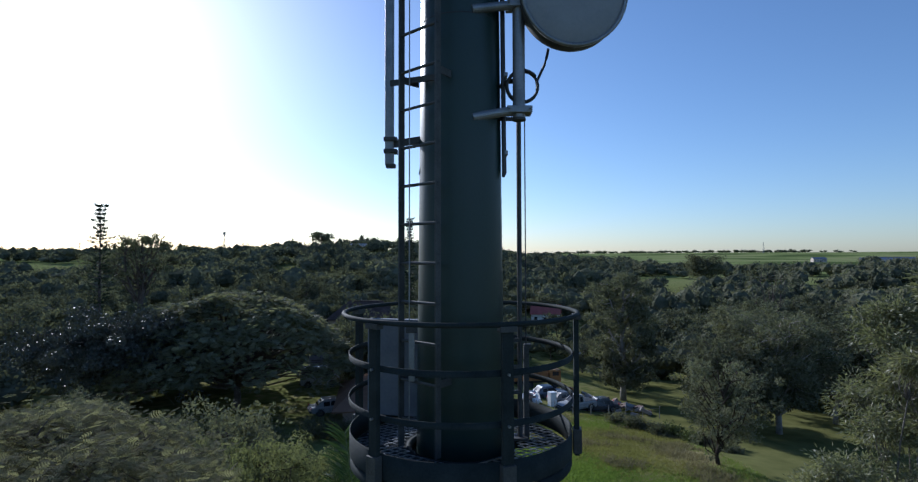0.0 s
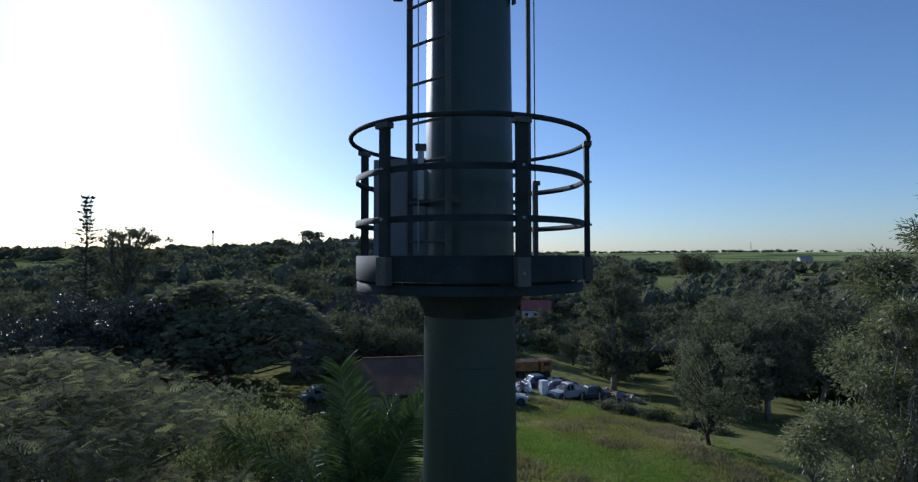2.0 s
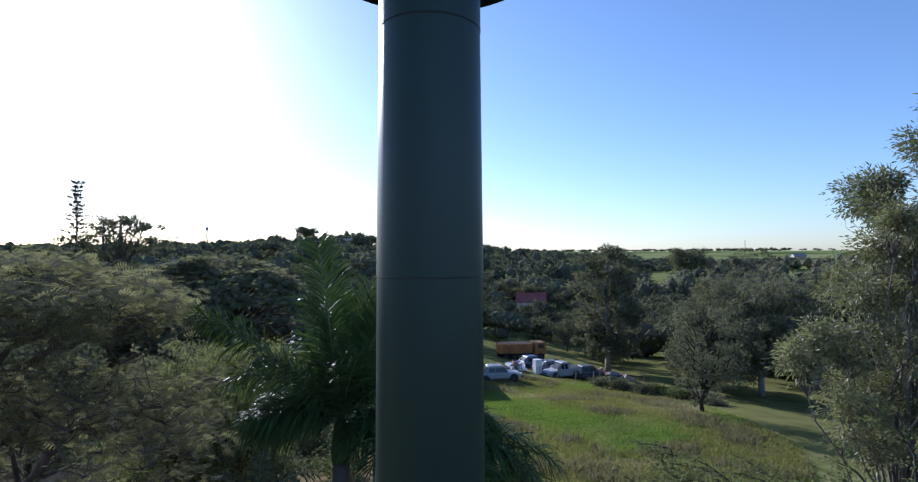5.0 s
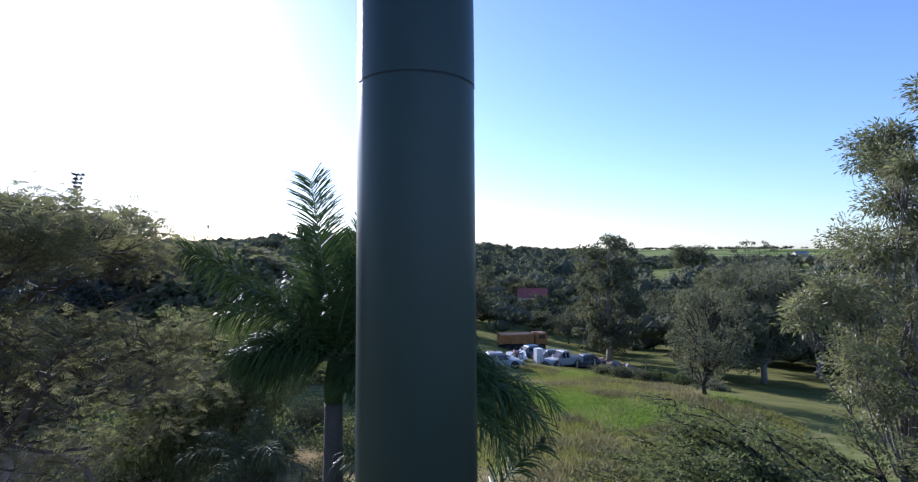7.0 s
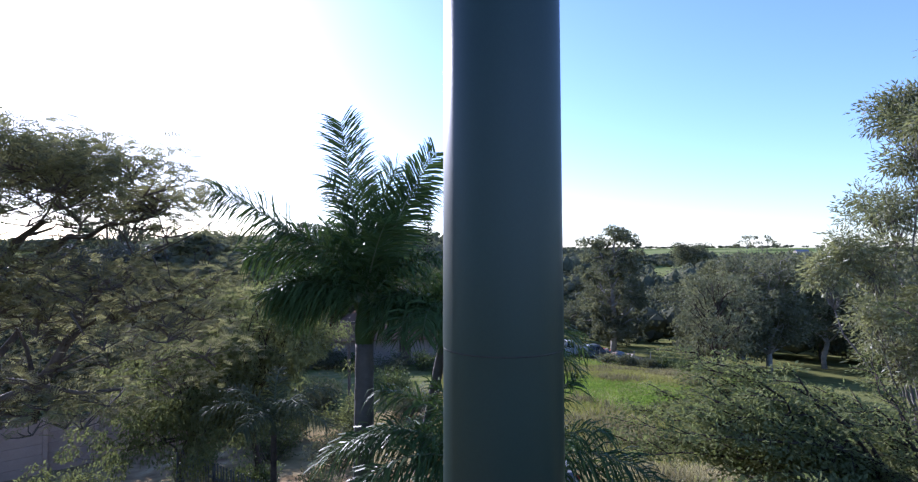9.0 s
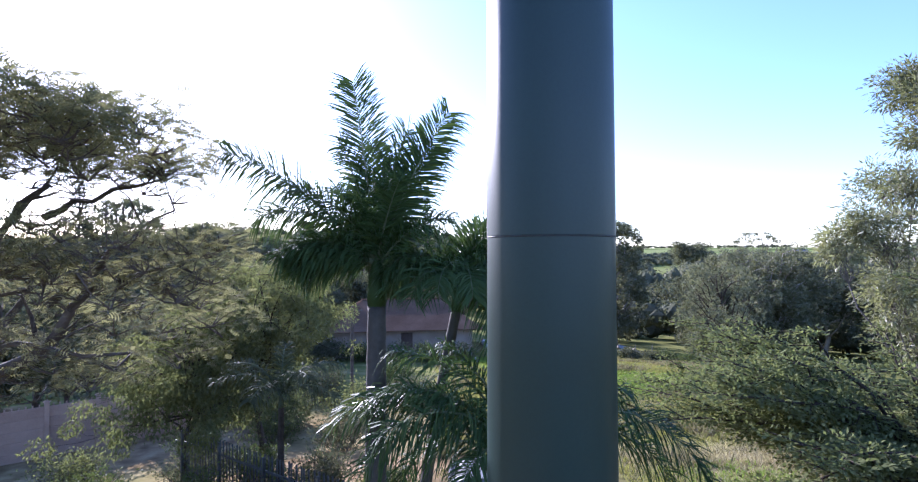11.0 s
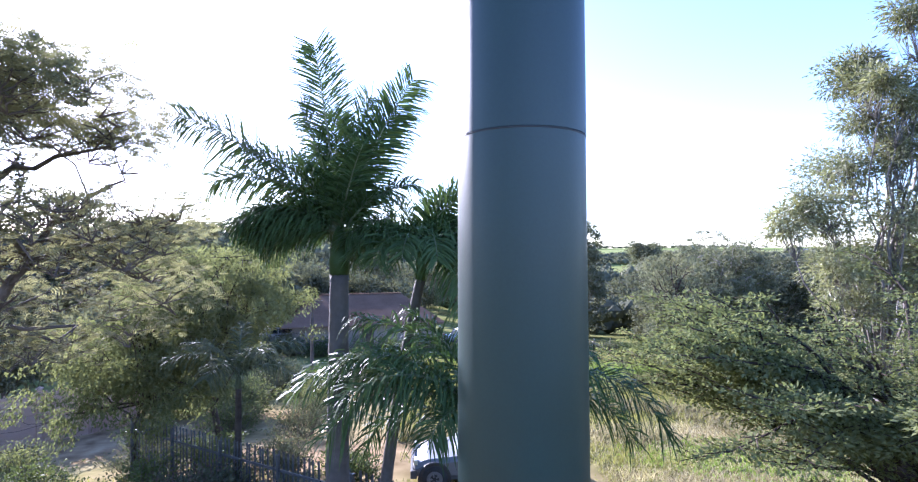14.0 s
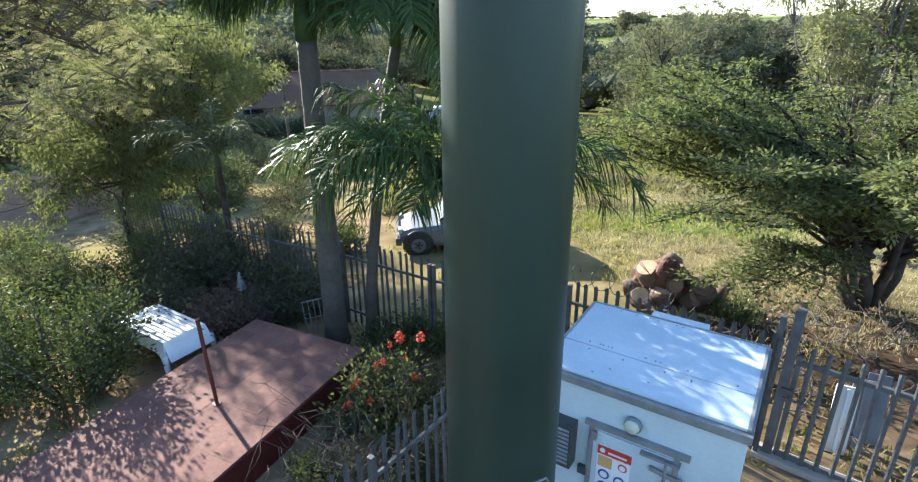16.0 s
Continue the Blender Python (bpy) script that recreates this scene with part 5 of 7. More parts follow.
def build_container():
    """The white equipment cabin: origin at its front left corner, x along the front, y to the back."""
    fl, w, d, h = Vector((0.77, 5.64)), 1.9, 1.52, 2.2
    ob = thing("equipment_cabin", fl.x, fl.y, 0, "white steel equipment cabin with a hatch roof and grey door frame", "cabin", -41.6)
    part("base_frame", box(w + 0.04, d + 0.04, 0.12, w / 2, d / 2, 0, 0.01), GREYTRIM, ob)
    part("body", box(w, d, h - 0.2, w / 2, d / 2, 0.12, 0.012), CABINPAINT, ob)
    part("eave_trim", box(w + 0.05, d + 0.05, 0.085, w / 2, d / 2, h - 0.1, 0.008), GREYTRIM, ob, "dull grey metal eave trim")
    split = d * 0.36
    for y0, y1 in ((0.03, split - 0.006), (split + 0.006, d - 0.03)):
        part("roof_sheet", box(w - 0.05, y1 - y0, 0.03, w / 2, (y0 + y1) / 2, h - 0.012, 0.006), CABINPAINT, ob)
    part("roof_strip", bar((0.04, split, h + 0.006), (w - 0.03, split, h + 0.006), 0.012, 0.02), GREYTRIM, ob)
    for x in (0.015, w - 0.015):
        part("roof_edge", bar((x, 0.02, h + 0.012), (x, d - 0.02, h + 0.012), 0.025, 0.03), GREYTRIM, ob)
    part("roof_edge", bar((0.02, d - 0.015, h + 0.012), (w - 0.02, d - 0.015, h + 0.012), 0.025, 0.03), GREYTRIM, ob)
    rng = random.Random(8)
    rivet0 = None
    for k in range(26):
        x, y = rng.uniform(0.1, w - 0.1), rng.choice([split - 0.07, split + 0.07, rng.uniform(0.1, 0.5), d - 0.08])
        m = pose(x, y, h + 0.018)
        if rivet0 is None:
            rivet0 = part("rivet", rod((0, 0, 0), (0, 0, 0.006), 0.012, 0.008, 6), GREYTRIM, ob)
            rivet0.matrix_basis = m
        else:
            share("rivet", rivet0, ob, m)
    part("rear_hood", box(0.62, 0.16, 0.14, 0.98, d + 0.08, h - 0.13, 0.012), CABINPAINT, ob)
    # front: door with grey frame
    x0, x1 = 0.61, 1.37
    door = part("door", box(x1 - x0, 0.03, 1.5, (x0 + x1) / 2, -0.008, 0.16, 0.006), CABINPAINT, ob)
    for x in (x0 - 0.02, x1 + 0.02):
        part("door_frame", box(0.05, 0.05, 1.57, x, -0.015, 0.14, 0.006), GREYTRIM, ob)
    part("door_frame", box(x1 - x0 + 0.22, 0.06, 0.055, (x0 + x1) / 2 + 0.02, -0.018, 1.71, 0.006), GREYTRIM, ob)
    part("door_lip", box(0.36, 0.09, 0.03, x1 - 0.12, -0.03, 1.62, 0.006), GREYTRIM, ob)
    for z in (0.5, 1.56):
        part("hinge", box(0.06, 0.04, 0.1, x0 + 0.01, -0.035, z, 0.006), GREYTRIM, door)
    part("lock_bar", rod((x1 - 0.06, -0.05, 0.3), (x1 - 0.06, -0.05, 1.62), 0.016, n=8), GREYTRIM, door)
    part("lock_bar", bar((x1 - 0.2, -0.05, 1.5), (x1 + 0.1, -0.05, 1.46), 0.05, 0.02), GREYTRIM, door)
    part("padlock", box(0.06, 0.035, 0.07, x1 + 0.06, -0.06, 1.44, 0.01), STEEL, door)
    part("door_handle", rod((x1 - 0.3, -0.05, 1.25), (x1 - 0.14, -0.05, 1.2), 0.012, n=8), STEEL, door)
    # round bulkhead lamp
    lamp = part("bulkhead_lamp", lathe([(0.0, 0), (0.085, 0.0), (0.085, 0.03), (0.07, 0.05)], 24), GREYTRIM, ob, "round white bulkhead lamp")
    lamp.matrix_basis = pose(0.97, -0.012, 1.885, 90)
    dome = part("lamp_glass", lathe([(0.07, 0.045), (0.06, 0.075), (0.035, 0.095), (0.0, 0.1)], 24), LIGHTGLASS, lamp)
    # louvred unit at the left
    unit = part("air_conditioner", box(0.34, 0.16, 0.52, 0.27, -0.08, 1.17, 0.012), DARKSTEEL, ob, "dark grey louvred air-conditioning unit")
    for i in range(9):
        part("louvre", box(0.28, 0.02, 0.03, 0.27, -0.165, 1.22 + 0.05 * i, 0, None, Matrix.Rotation(radians(30), 4, "X")), GREYTRIM, unit)
    part("junction_box", box(0.09, 0.06, 0.09, 0.53, -0.03, 1.08, 0.01), DARKSTEEL, ob)
    # warning sign on the door: coloured fields, round symbols and bars for small print
    sx, k, dz = 0.67, 0.83, -0.12
    sign = part("warning_sign", box(0.4 * k, 0.006, 0.62, sx + 0.2 * k, -0.028, 1.02 + dz, 0.002), WHITE, door, "safety sign with red header and round symbols")
    part("sign_header", box(0.4 * k, 0.006, 0.1, sx + 0.2 * k, -0.033, 1.54 + dz), SIGNRED, sign)
    part("header_emblem", rod((sx + 0.06 * k, -0.036, 1.59 + dz), (sx + 0.06 * k, -0.039, 1.59 + dz), 0.027, n=20), WHITE, sign)
    part("header_bar", box(0.22 * k, 0.005, 0.02, sx + 0.24 * k, -0.037, 1.572 + dz), WHITE, sign)
    part("sign_panel", box(0.17 * k, 0.005, 0.13, sx + 0.1 * k, -0.033, 1.39 + dz), SIGNORANGE, sign)
    for px, pz, mat in ((0.1, 1.30, SIGNBLUE), (0.29, 1.28, SIGNBLUE), (0.1, 1.15, SIGNBLUE), (0.29, 1.13, SIGNBLUE), (0.31, 1.46, SIGNRED)):
        px, pz = px * k, pz + dz
        r = 0.057 if mat is SIGNBLUE else 0.045
        disc = rod((sx + px, -0.031, pz), (sx + px, -0.036, pz), r, n=24)
        part("symbol", disc, mat, sign)
        part("symbol_figure", rod((sx + px, -0.0365, pz), (sx + px, -0.039, pz), r * 0.68, n=16), WHITE, sign)
    for i in range(3):
        part("text_bar", box(0.3 * k, 0.004, 0.012, sx + 0.2 * k, -0.033, 1.045 + dz + i * 0.02), GREYTRIM, sign)
    return ob


build_container()


def build_slab():
    """The red painted terrace of square tiles with its red pole."""
    a, b, c = Vector((-1.16, 8.85)), Vector((-3.06, 10.12)), Vector((-2.71, 6.3))
    ln = 6.4
    u = (b - a).normalized()
    v = Vector((-u.y, u.x))
    if v.dot(c - a) < 0:
        v = -v
    ang = math.degrees(math.atan2(u.y, u.x))
    ob = thing("red_terrace", a.x, a.y, 0, "raised terrace of faded red square tiles with a dark red edge", "terrace", ang)
    w = 2.35
    sgn = 1 if Vector((-math.sin(radians(ang)), math.cos(radians(ang)))).dot(v) > 0 else -1
    part("core", box(w, ln, 0.475, w / 2, sgn * ln / 2, 0, 0.01), REDPAINT, ob, "dark red painted sides")
    tile_mesh = None
    step = 0.39
    rng = random.Random(5)
    for i in range(6):
        for j in range(16):
            m = pose(0.012 + step * (i + 0.5), sgn * (0.02 + step * (j + 0.5)), 0.473 + rng.uniform(-0.002, 0.002), 0, 0, rng.choice([0, 90, 180, 270]))
            if tile_mesh is None:
                tile_mesh = part("tile", box(step - 0.0012, step - 0.0012, 0.03, 0, 0, 0), SLABRED, ob)
                tile_mesh.matrix_basis = m
            else:
                share("tile", tile_mesh, ob, m)
    pole = thing("red_pole", -3.19, 7.78, 0.5, "thin dark red painted pole standing on the terrace", "pole")
    part("pole", rod((0, 0, 0), (-0.04, 0.05, 1.32), 0.027, n=12), REDPAINT, pole)
    part("foot", rod((0, 0, 0), (0, 0, 0.012), 0.06, n=14), REDPAINT, pole)


build_slab()


def build_bench():
    """A moulded white bench: ribbed top, flared skirts at its ends and arched sides that run down into the legs."""
    ob = thing("white_bench", -4.72, 10.08, 0, "white moulded garden bench with a ribbed top beside the bush", "bench", -40)
    ln, w, h = 1.42, 0.76, 0.62
    for i in range(9):
        y = -w / 2 + w * (i + 0.5) / 9
        part("slat", box(ln, w / 9 - 0.02, 0.035, 0, y, h - 0.035 + 0.012 * math.cos((i - 4) * 0.35), 0.008), WHITE, ob)
    part("seam", box(0.012, w, 0.012, ln * 0.3, 0, h - 0.03), GREYTRIM, ob)
    part("deck", box(ln - 0.02, w - 0.02, 0.02, 0, 0, h - 0.058, 0.004), WHITE, ob)
    for sx in (-1, 1):
        a = sx * ln / 2
        v = [(a, -w / 2, h - 0.01), (a, w / 2, h - 0.01), (a + sx * 0.17, w / 2 + 0.02, h - 0.3), (a + sx * 0.17, -w / 2 - 0.02, h - 0.3)]
        v += [(x - sx * 0.03, y * 0.97, z - 0.012) for x, y, z in v]
        raw("end_skirt", v, [(0, 1, 2, 3), (7, 6, 5, 4), (0, 4, 5, 1), (1, 5, 6, 2), (2, 6, 7, 3), (3, 7, 4, 0)], WHITE, ob)
    for sy in (-1, 1):
        top, low = [], []
        for i in range(17):
            f = -1 + i / 8
            x = f * (ln / 2 + 0.1)
            drop = 0.2 + 0.4 * max(0.0, (abs(f) - 0.62) / 0.38) ** 2.2
            top.append((f * ln / 2, sy * w / 2, h - 0.01))
            low.append((x, sy * (w / 2 + 0.1 * drop / 0.6), max(0.0, h - drop - 0.02)))
        v = top + low + [(x, y - sy * 0.03, z) for x, y, z in top + low]
        f = []
        for i in range(16):
            f += [(i, i + 1, 18 + i, 17 + i), (51 + i, 52 + i, 35 + i, 34 + i), (17 + i, 18 + i, 52 + i, 51 + i)]
        f += [(0, 17, 51, 34), (16, 50, 67, 33)]
        raw("side_skirt", v, f, WHITE, ob)
        for sx in (-1, 1):
            x, y = sx * (ln / 2 + 0.1), sy * (w / 2 + 0.1)
            part("leg", rod((x, y - sy * 0.03, 0), (x - sx * 0.06, y - sy * 0.07, h - 0.2), 0.03, 0.06, 10), WHITE, ob)


build_bench()


def build_logs():
    """The heap of sawn logs, rounds and root wood beyond the fence."""
    rng = random.Random(21)
    # place, radius, length, tilt from level, heading, height of the lower end
    spots = [(4.72, 10.25, 0.2, 0.34, 80, 200, 0), (5.5, 10.15, 0.24, 0.42, 72, 250, 0), (4.3, 10.35, 0.22, 0.16, 60, 260, 0.02), (5.15, 10.1, 0.15, 0.3, 50, 300, 0.0), (5.85, 10.2, 0.13, 0.5, 35, 20, 0.0), (4.75, 10.75, 0.24, 0.6, 65, 210, 0.1), (5.25, 10.6, 0.25, 0.5, 70, 120, 0.1), (4.45, 10.95, 0.15, 0.8, 8, 10, 0.3),
             (4.2, 10.9, 0.17, 0.7, 12, 340, 0.0), (5.7, 10.7, 0.19, 0.6, 30, 150, 0.05), (5.0, 11.2, 0.2, 0.8, 10, 30, 0.1), (5.55, 11.1, 0.18, 0.7, 14, 170, 0.0), (6.05, 10.55, 0.12, 0.6, 18, 200, 0.0), (4.95, 10.45, 0.16, 0.36, 20, 262, 0.28), (5.4, 10.4, 0.15, 0.4, 25, 280, 0.3)]
    for k, (x, y, r, ln, tilt, heading, z0) in enumerate(spots):
        ang, t = radians(heading), radians(tilt)
        d = Vector((math.cos(ang) * math.cos(t), math.sin(ang) * math.cos(t), math.sin(t)))
        ob = thing("sawn_log", x, y, ground_z(x, y), "red-brown sawn log in a heap beyond the fence", "log", 0, "heap of sawn logs")
        c = Vector((0, 0, z0 + r * math.cos(t) * 0.9))
        pts = [c + d * ln * f for f in (0, 0.2, 0.5, 0.8, 1)]
        verts, faces = tube(pts, [r * k for k in (0.98, 1.04, 0.97, 1.05, 0.99)], 18)
        verts = [v + (v - c) * 0.16 * noise.noise(v * 6 + Vector((x, y, 0)) * 3) for v in verts]
        raw("bark", verts, faces, LOGBARK, ob, smooth=True)
        for f, sgn in ((0, -1), (1, 1)):
            q = c + d * ln * f
            part("cut_face", rod(q, q + d * sgn * 0.01, r * 0.88, n=18), CUTWOOD if k in (0, 2, 5, 9) else LOGHEART, ob)
    for k, (x, y, z, r) in enumerate([(4.95, 10.55, 0.62, 0.36), (4.6, 10.75, 0.36, 0.24), (5.35, 10.8, 0.4, 0.26), (5.2, 10.3, 0.3, 0.17)]):
        ob = thing("stump_root", x, y, ground_z(x, y) - 0.05, "lump of red-brown root wood in a heap beyond the fence", "log", 0, "heap of sawn logs")
        bm = bmesh.new()
        bmesh.ops.create_icosphere(bm, subdivisions=4, radius=r)
        for vtx in bm.verts:
            vtx.co *= 1 + 0.4 * noise.noise(vtx.co * 3.4 + Vector((k * 7, 0, 0))) + 0.14 * noise.noise(vtx.co * 11)
            vtx.co.z += z
        low = min(vv.co.z for vv in bm.verts)
        for vtx in bm.verts:
            vtx.co.z = (vtx.co.z - low) * (z + r) / max(0.1, (z + r - low))
        part("wood", bm, ROOTWOOD, ob)


build_logs()


def build_debris():
    """Split wood and fallen branches on the ground beyond the fence."""
    rng = random.Random(33)
    for k in range(16):
        x, y = rng.uniform(3.9, 6.9), rng.uniform(9.2, 11.0)
        ob = thing("split_wood", x, y, ground_z(x, y), "small split piece of pale firewood on the ground", "firewood", rng.uniform(0, 360), "split firewood")
        bm = box(rng.uniform(0.15, 0.4), rng.uniform(0.06, 0.12), rng.uniform(0.05, 0.1), 0, 0, 0, 0.008)
        for vtx in bm.verts:
            vtx.co.y *= 0.45 if vtx.co.z > 0.03 else 1.0
        part("wood", bm, CUTWOOD if k % 3 else LOGBARK, ob)
    r2 = np.random.default_rng(34)
    for k in range(28):
        x, y = rng.uniform(4.9, 9.2), rng.uniform(6.4, 9.6)
        ob = thing("fallen_branch", x, y, ground_z(x, y), "dry fallen branch lying by the fence", "branch", rng.uniform(0, 360), "fallen branches")
        p = limb_path((-0.7, 0, 0.03), (0.8, 0.1, 0.05 + 0.3 * r2.uniform()), r2, 0.06, 6)
        pieces = [tube(p, list(np.linspace(0.022, 0.006, len(p))), 6)]
        for _ in range(9):
            q = p[r2.integers(1, len(p))]
            t = limb_path(q, q + np.array([r2.uniform(0.0, 0.4), r2.normal(0, 0.3), r2.uniform(0.0, 0.35)]), r2, 0.1, 3)
            pieces.append(tube(t, list(np.linspace(0.009, 0.003, len(t))), 4))
        raw("branch", *join(pieces), BARK, ob, smooth=True)


build_debris()

for k, (dx, ang) in enumerate(((0, 8), (0.32, 12), (0.6, 15))):
    pl = thing("roof_sheet_panel", 4.95 + dx, 6.0 + dx * 0.2, 0.0, ("old cream roofing sheet leaning beyond the gate", "blue-grey roofing sheet leaning beyond the gate")[k > 0], "panel", -35, "leaning roofing sheets")
    part("sheet", box(0.26, 0.03, 0.98, 0, 0.2, 0.0, 0.004, None, Matrix.Rotation(radians(-ang), 4, "X")), (PLASTERW, PANELDARK, PANELDARK)[k], pl)
    part("ridge", box(0.03, 0.05, 0.94, 0, 0.18, 0.02, 0.004, None, Matrix.Rotation(radians(-ang), 4, "X")), (WHITE, PANELDARK, PANELDARK)[k], pl)


def wheel(parent, x, y, z, r, w=0.2):
    t = part("wheel", lathe([(r * 0.62, -w / 2), (r * 0.93, -w / 2), (r, -w * 0.36), (r, w * 0.36), (r * 0.93, w / 2), (r * 0.62, w / 2), (r * 0.6, 0), (r * 0.62, -w / 2)], 28), RUBBER, parent, "black tyre on a silver rim")
    t.matrix_basis = pose(x, y, z, 90)
    bm = lathe([(0.0, -w * 0.2), (r * 0.2, -w * 0.22), (r * 0.25, -w * 0.3), (r * 0.61, -w * 0.45), (r * 0.63, w * 0.4)], 28)
    for k in range(5):
        a = 2 * math.pi * k / 5
        bm = bar((0.05 * math.cos(a), 0.05 * math.sin(a), -w * 0.34), (r * 0.6 * math.cos(a), r * 0.6 * math.sin(a), -w * 0.4), 0.05, 0.03, bm)
    part("rim", bm, SILVER, t)
    bm = lathe([(0.0, w * 0.3), (r * 0.61, w * 0.4)], 28)
    part("rim", bm, DARKSTEEL, t)


def loft(sections):
    """A skin over closed sections: each is (x, [(y, z), ...])."""
    bm = bmesh.new()
    rows = [[bm.verts.new((x, y, z)) for y, z in pts] for x, pts in sections]
    n = len(rows[0])
    for a, b in zip(rows, rows[1:]):
        for i in range(n):
            bm.faces.new((a[i], a[(i + 1) % n], b[(i + 1) % n], b[i]))
    bm.faces.new(rows[0][::-1])
    bm.faces.new(rows[-1])
    bmesh.ops.recalc_face_normals(bm, faces=bm.faces)
    return bm


def car(x, y, turn, paint, label, kind="suv", name="car", axle=0.31):
    """A parked car, nose towards its own +x."""
    ob = thing(name, x, y, ground_z(x, y), label, "car", turn)
    L, W = {"suv": (4.5, 1.78), "hatch": (3.7, 1.62)}.get(kind, (4.3, 1.68))
    top = {"suv": 1.64, "sedan": 1.42, "pickup": 1.65, "van": 2.15, "hatch": 1.42}[kind]
    belt = top * 0.56
    hw = W / 2

    def sec(px, z0, z1, inset=0.0):
        return (px, [(-hw + inset + 0.06, z0), (hw - inset - 0.06, z0), (hw - inset, z0 + 0.12), (hw - inset, z1 - 0.1), (hw - inset - 0.1, z1), (-hw + inset + 0.1, z1), (-hw + inset, z1 - 0.1), (-hw + inset, z0 + 0.12)])
    body = loft([sec(-L / 2, 0.42, belt - 0.1, 0.1), sec(-L / 2 + 0.12, 0.3, belt), sec(-L * 0.2, 0.26, belt + 0.02), sec(L * 0.18, 0.26, belt + 0.02), sec(L / 2 - 0.35, 0.28, belt - 0.06, 0.03), sec(L / 2 - 0.05, 0.36, belt - 0.18, 0.1), sec(L / 2, 0.42, belt - 0.26, 0.16)])
    part("body", body, paint, ob)
    lo, hi = {"suv": (-L / 2 + 0.1, L * 0.2), "sedan": (-L * 0.36, L * 0.22), "pickup": (-L * 0.12, L * 0.22), "van": (-L / 2 + 0.05, L * 0.34), "hatch": (-L / 2 + 0.1, L * 0.22)}[kind]
    slant = {"suv": 0.25, "sedan": 0.6, "pickup": 0.15, "van": 0.08, "hatch": 0.35}[kind]

    def roofsec(px, inset, z1):
        return (px, [(-hw + inset, belt - 0.02), (hw - inset, belt - 0.02), (hw - inset - 0.14, z1 - 0.06), (hw - inset - 0.24, z1), (-hw + inset + 0.24, z1), (-hw + inset + 0.14, z1 - 0.06)])
    cab = loft([roofsec(lo, 0.08, belt + 0.05), roofsec(lo + slant, 0.06, top), roofsec(hi - 0.65, 0.06, top), roofsec(hi, 0.1, belt + 0.03)])
    part("cabin", cab, paint, ob)
    # glass set just proud of the cabin
    for s in (-1, 1):
        ya = s * (hw - 0.07)
        yb = s * (hw - 0.2)
        zs = (belt + 0.06, top - 0.12)
        spans = [(lo + slant * 0.75 + 0.1, (lo + hi) / 2 - 0.12), ((lo + hi) / 2 - 0.04, hi - 0.5)]
        for p, q in spans:
            if q - p < 0.2:
                continue
            raw("side_window", [(p, ya + s * 0.004, zs[0]), (q + 0.3 if q > hi - 0.6 else q, ya + s * 0.004, zs[0]), (q, yb + s * 0.012, zs[1]), (p + 0.04, yb + s * 0.012, zs[1])], [(0, 1, 2, 3)], GLASSDARK, ob)
    fx = (hi - 0.03, hi - 0.58)
    raw("windscreen", [(fx[0] + 0.02, -hw + 0.2, belt + 0.07), (fx[0] + 0.02, hw - 0.2, belt + 0.07), (fx[1] + 0.02, hw - 0.36, top - 0.06), (fx[1] + 0.02, -hw + 0.36, top - 0.06)], [(0, 1, 2, 3)], GLASSDARK, ob)
    bx = (lo + slant * 0.12, lo + slant * 0.8)
    raw("rear_window", [(bx[0] - 0.02, -hw + 0.22, belt + 0.14), (bx[0] - 0.02, hw - 0.22, belt + 0.14), (bx[1] - 0.02, hw - 0.36, top - 0.1), (bx[1] - 0.02, -hw + 0.36, top - 0.1)], [(3, 2, 1, 0)], GLASSDARK, ob)
    part("front_bumper", box(0.16, W - 0.1, 0.2, L / 2 - 0.02, 0, 0.3, 0.04), DARKSTEEL, ob)
    part("rear_bumper", box(0.16, W - 0.1, 0.2, -L / 2 + 0.02, 0, 0.34, 0.04), DARKSTEEL, ob)
    part("grille", box(0.05, W * 0.5, 0.12, L / 2 - 0.02, 0, 0.56, 0.01), CABLE, ob)
    for s in (-1, 1):
        part("headlight", box(0.1, 0.26, 0.13, L / 2 - 0.07, s * (hw - 0.25), 0.6, 0.03), LIGHTGLASS, ob)
        part("tail_light", box(0.06, 0.14, 0.24, -L / 2 + 0.06, s * (hw - 0.18), 0.66, 0.02), SIGNRED, ob)
        part("mirror", box(0.09, 0.14, 0.11, hi - 0.25, s * (hw + 0.06), belt + 0.08, 0.03), paint, ob)
    if kind == "pickup":
        part("load_bed", box(L * 0.36, W - 0.24, 0.02, -L * 0.3, 0, belt + 0.022, 0.004), CABLE, ob, "dark open load bed")
    r = 0.31 if kind in ("sedan", "hatch") else 0.35
    for sx in (-L * 0.3, L * axle):
        for s in (-1, 1):
            arch = lathe([(r + 0.05, -0.02), (r + 0.09, -0.02), (r + 0.09, 0.02), (r + 0.05, 0.02), (r + 0.05, -0.02)], 28)
            for vtx in arch.verts:
                vtx.co.y = max(vtx.co.y, -0.12)
            a = part("wheel_arch", arch, CABLE, ob)
            a.matrix_basis = pose(sx, s * (hw - 0.005), r, 90)
            part("arch_well", rod((sx, s * (hw - 0.002), r), (sx, s * (hw - 0.3), r), r + 0.055, n=24), CABLE, ob)
            wheel(ob, sx, s * (hw - 0.07), r, r)
    return ob


car(1.42, 14.75, 178, SILVER, "dull silver hatchback parked on the dirt track", "hatch", axle=0.36)


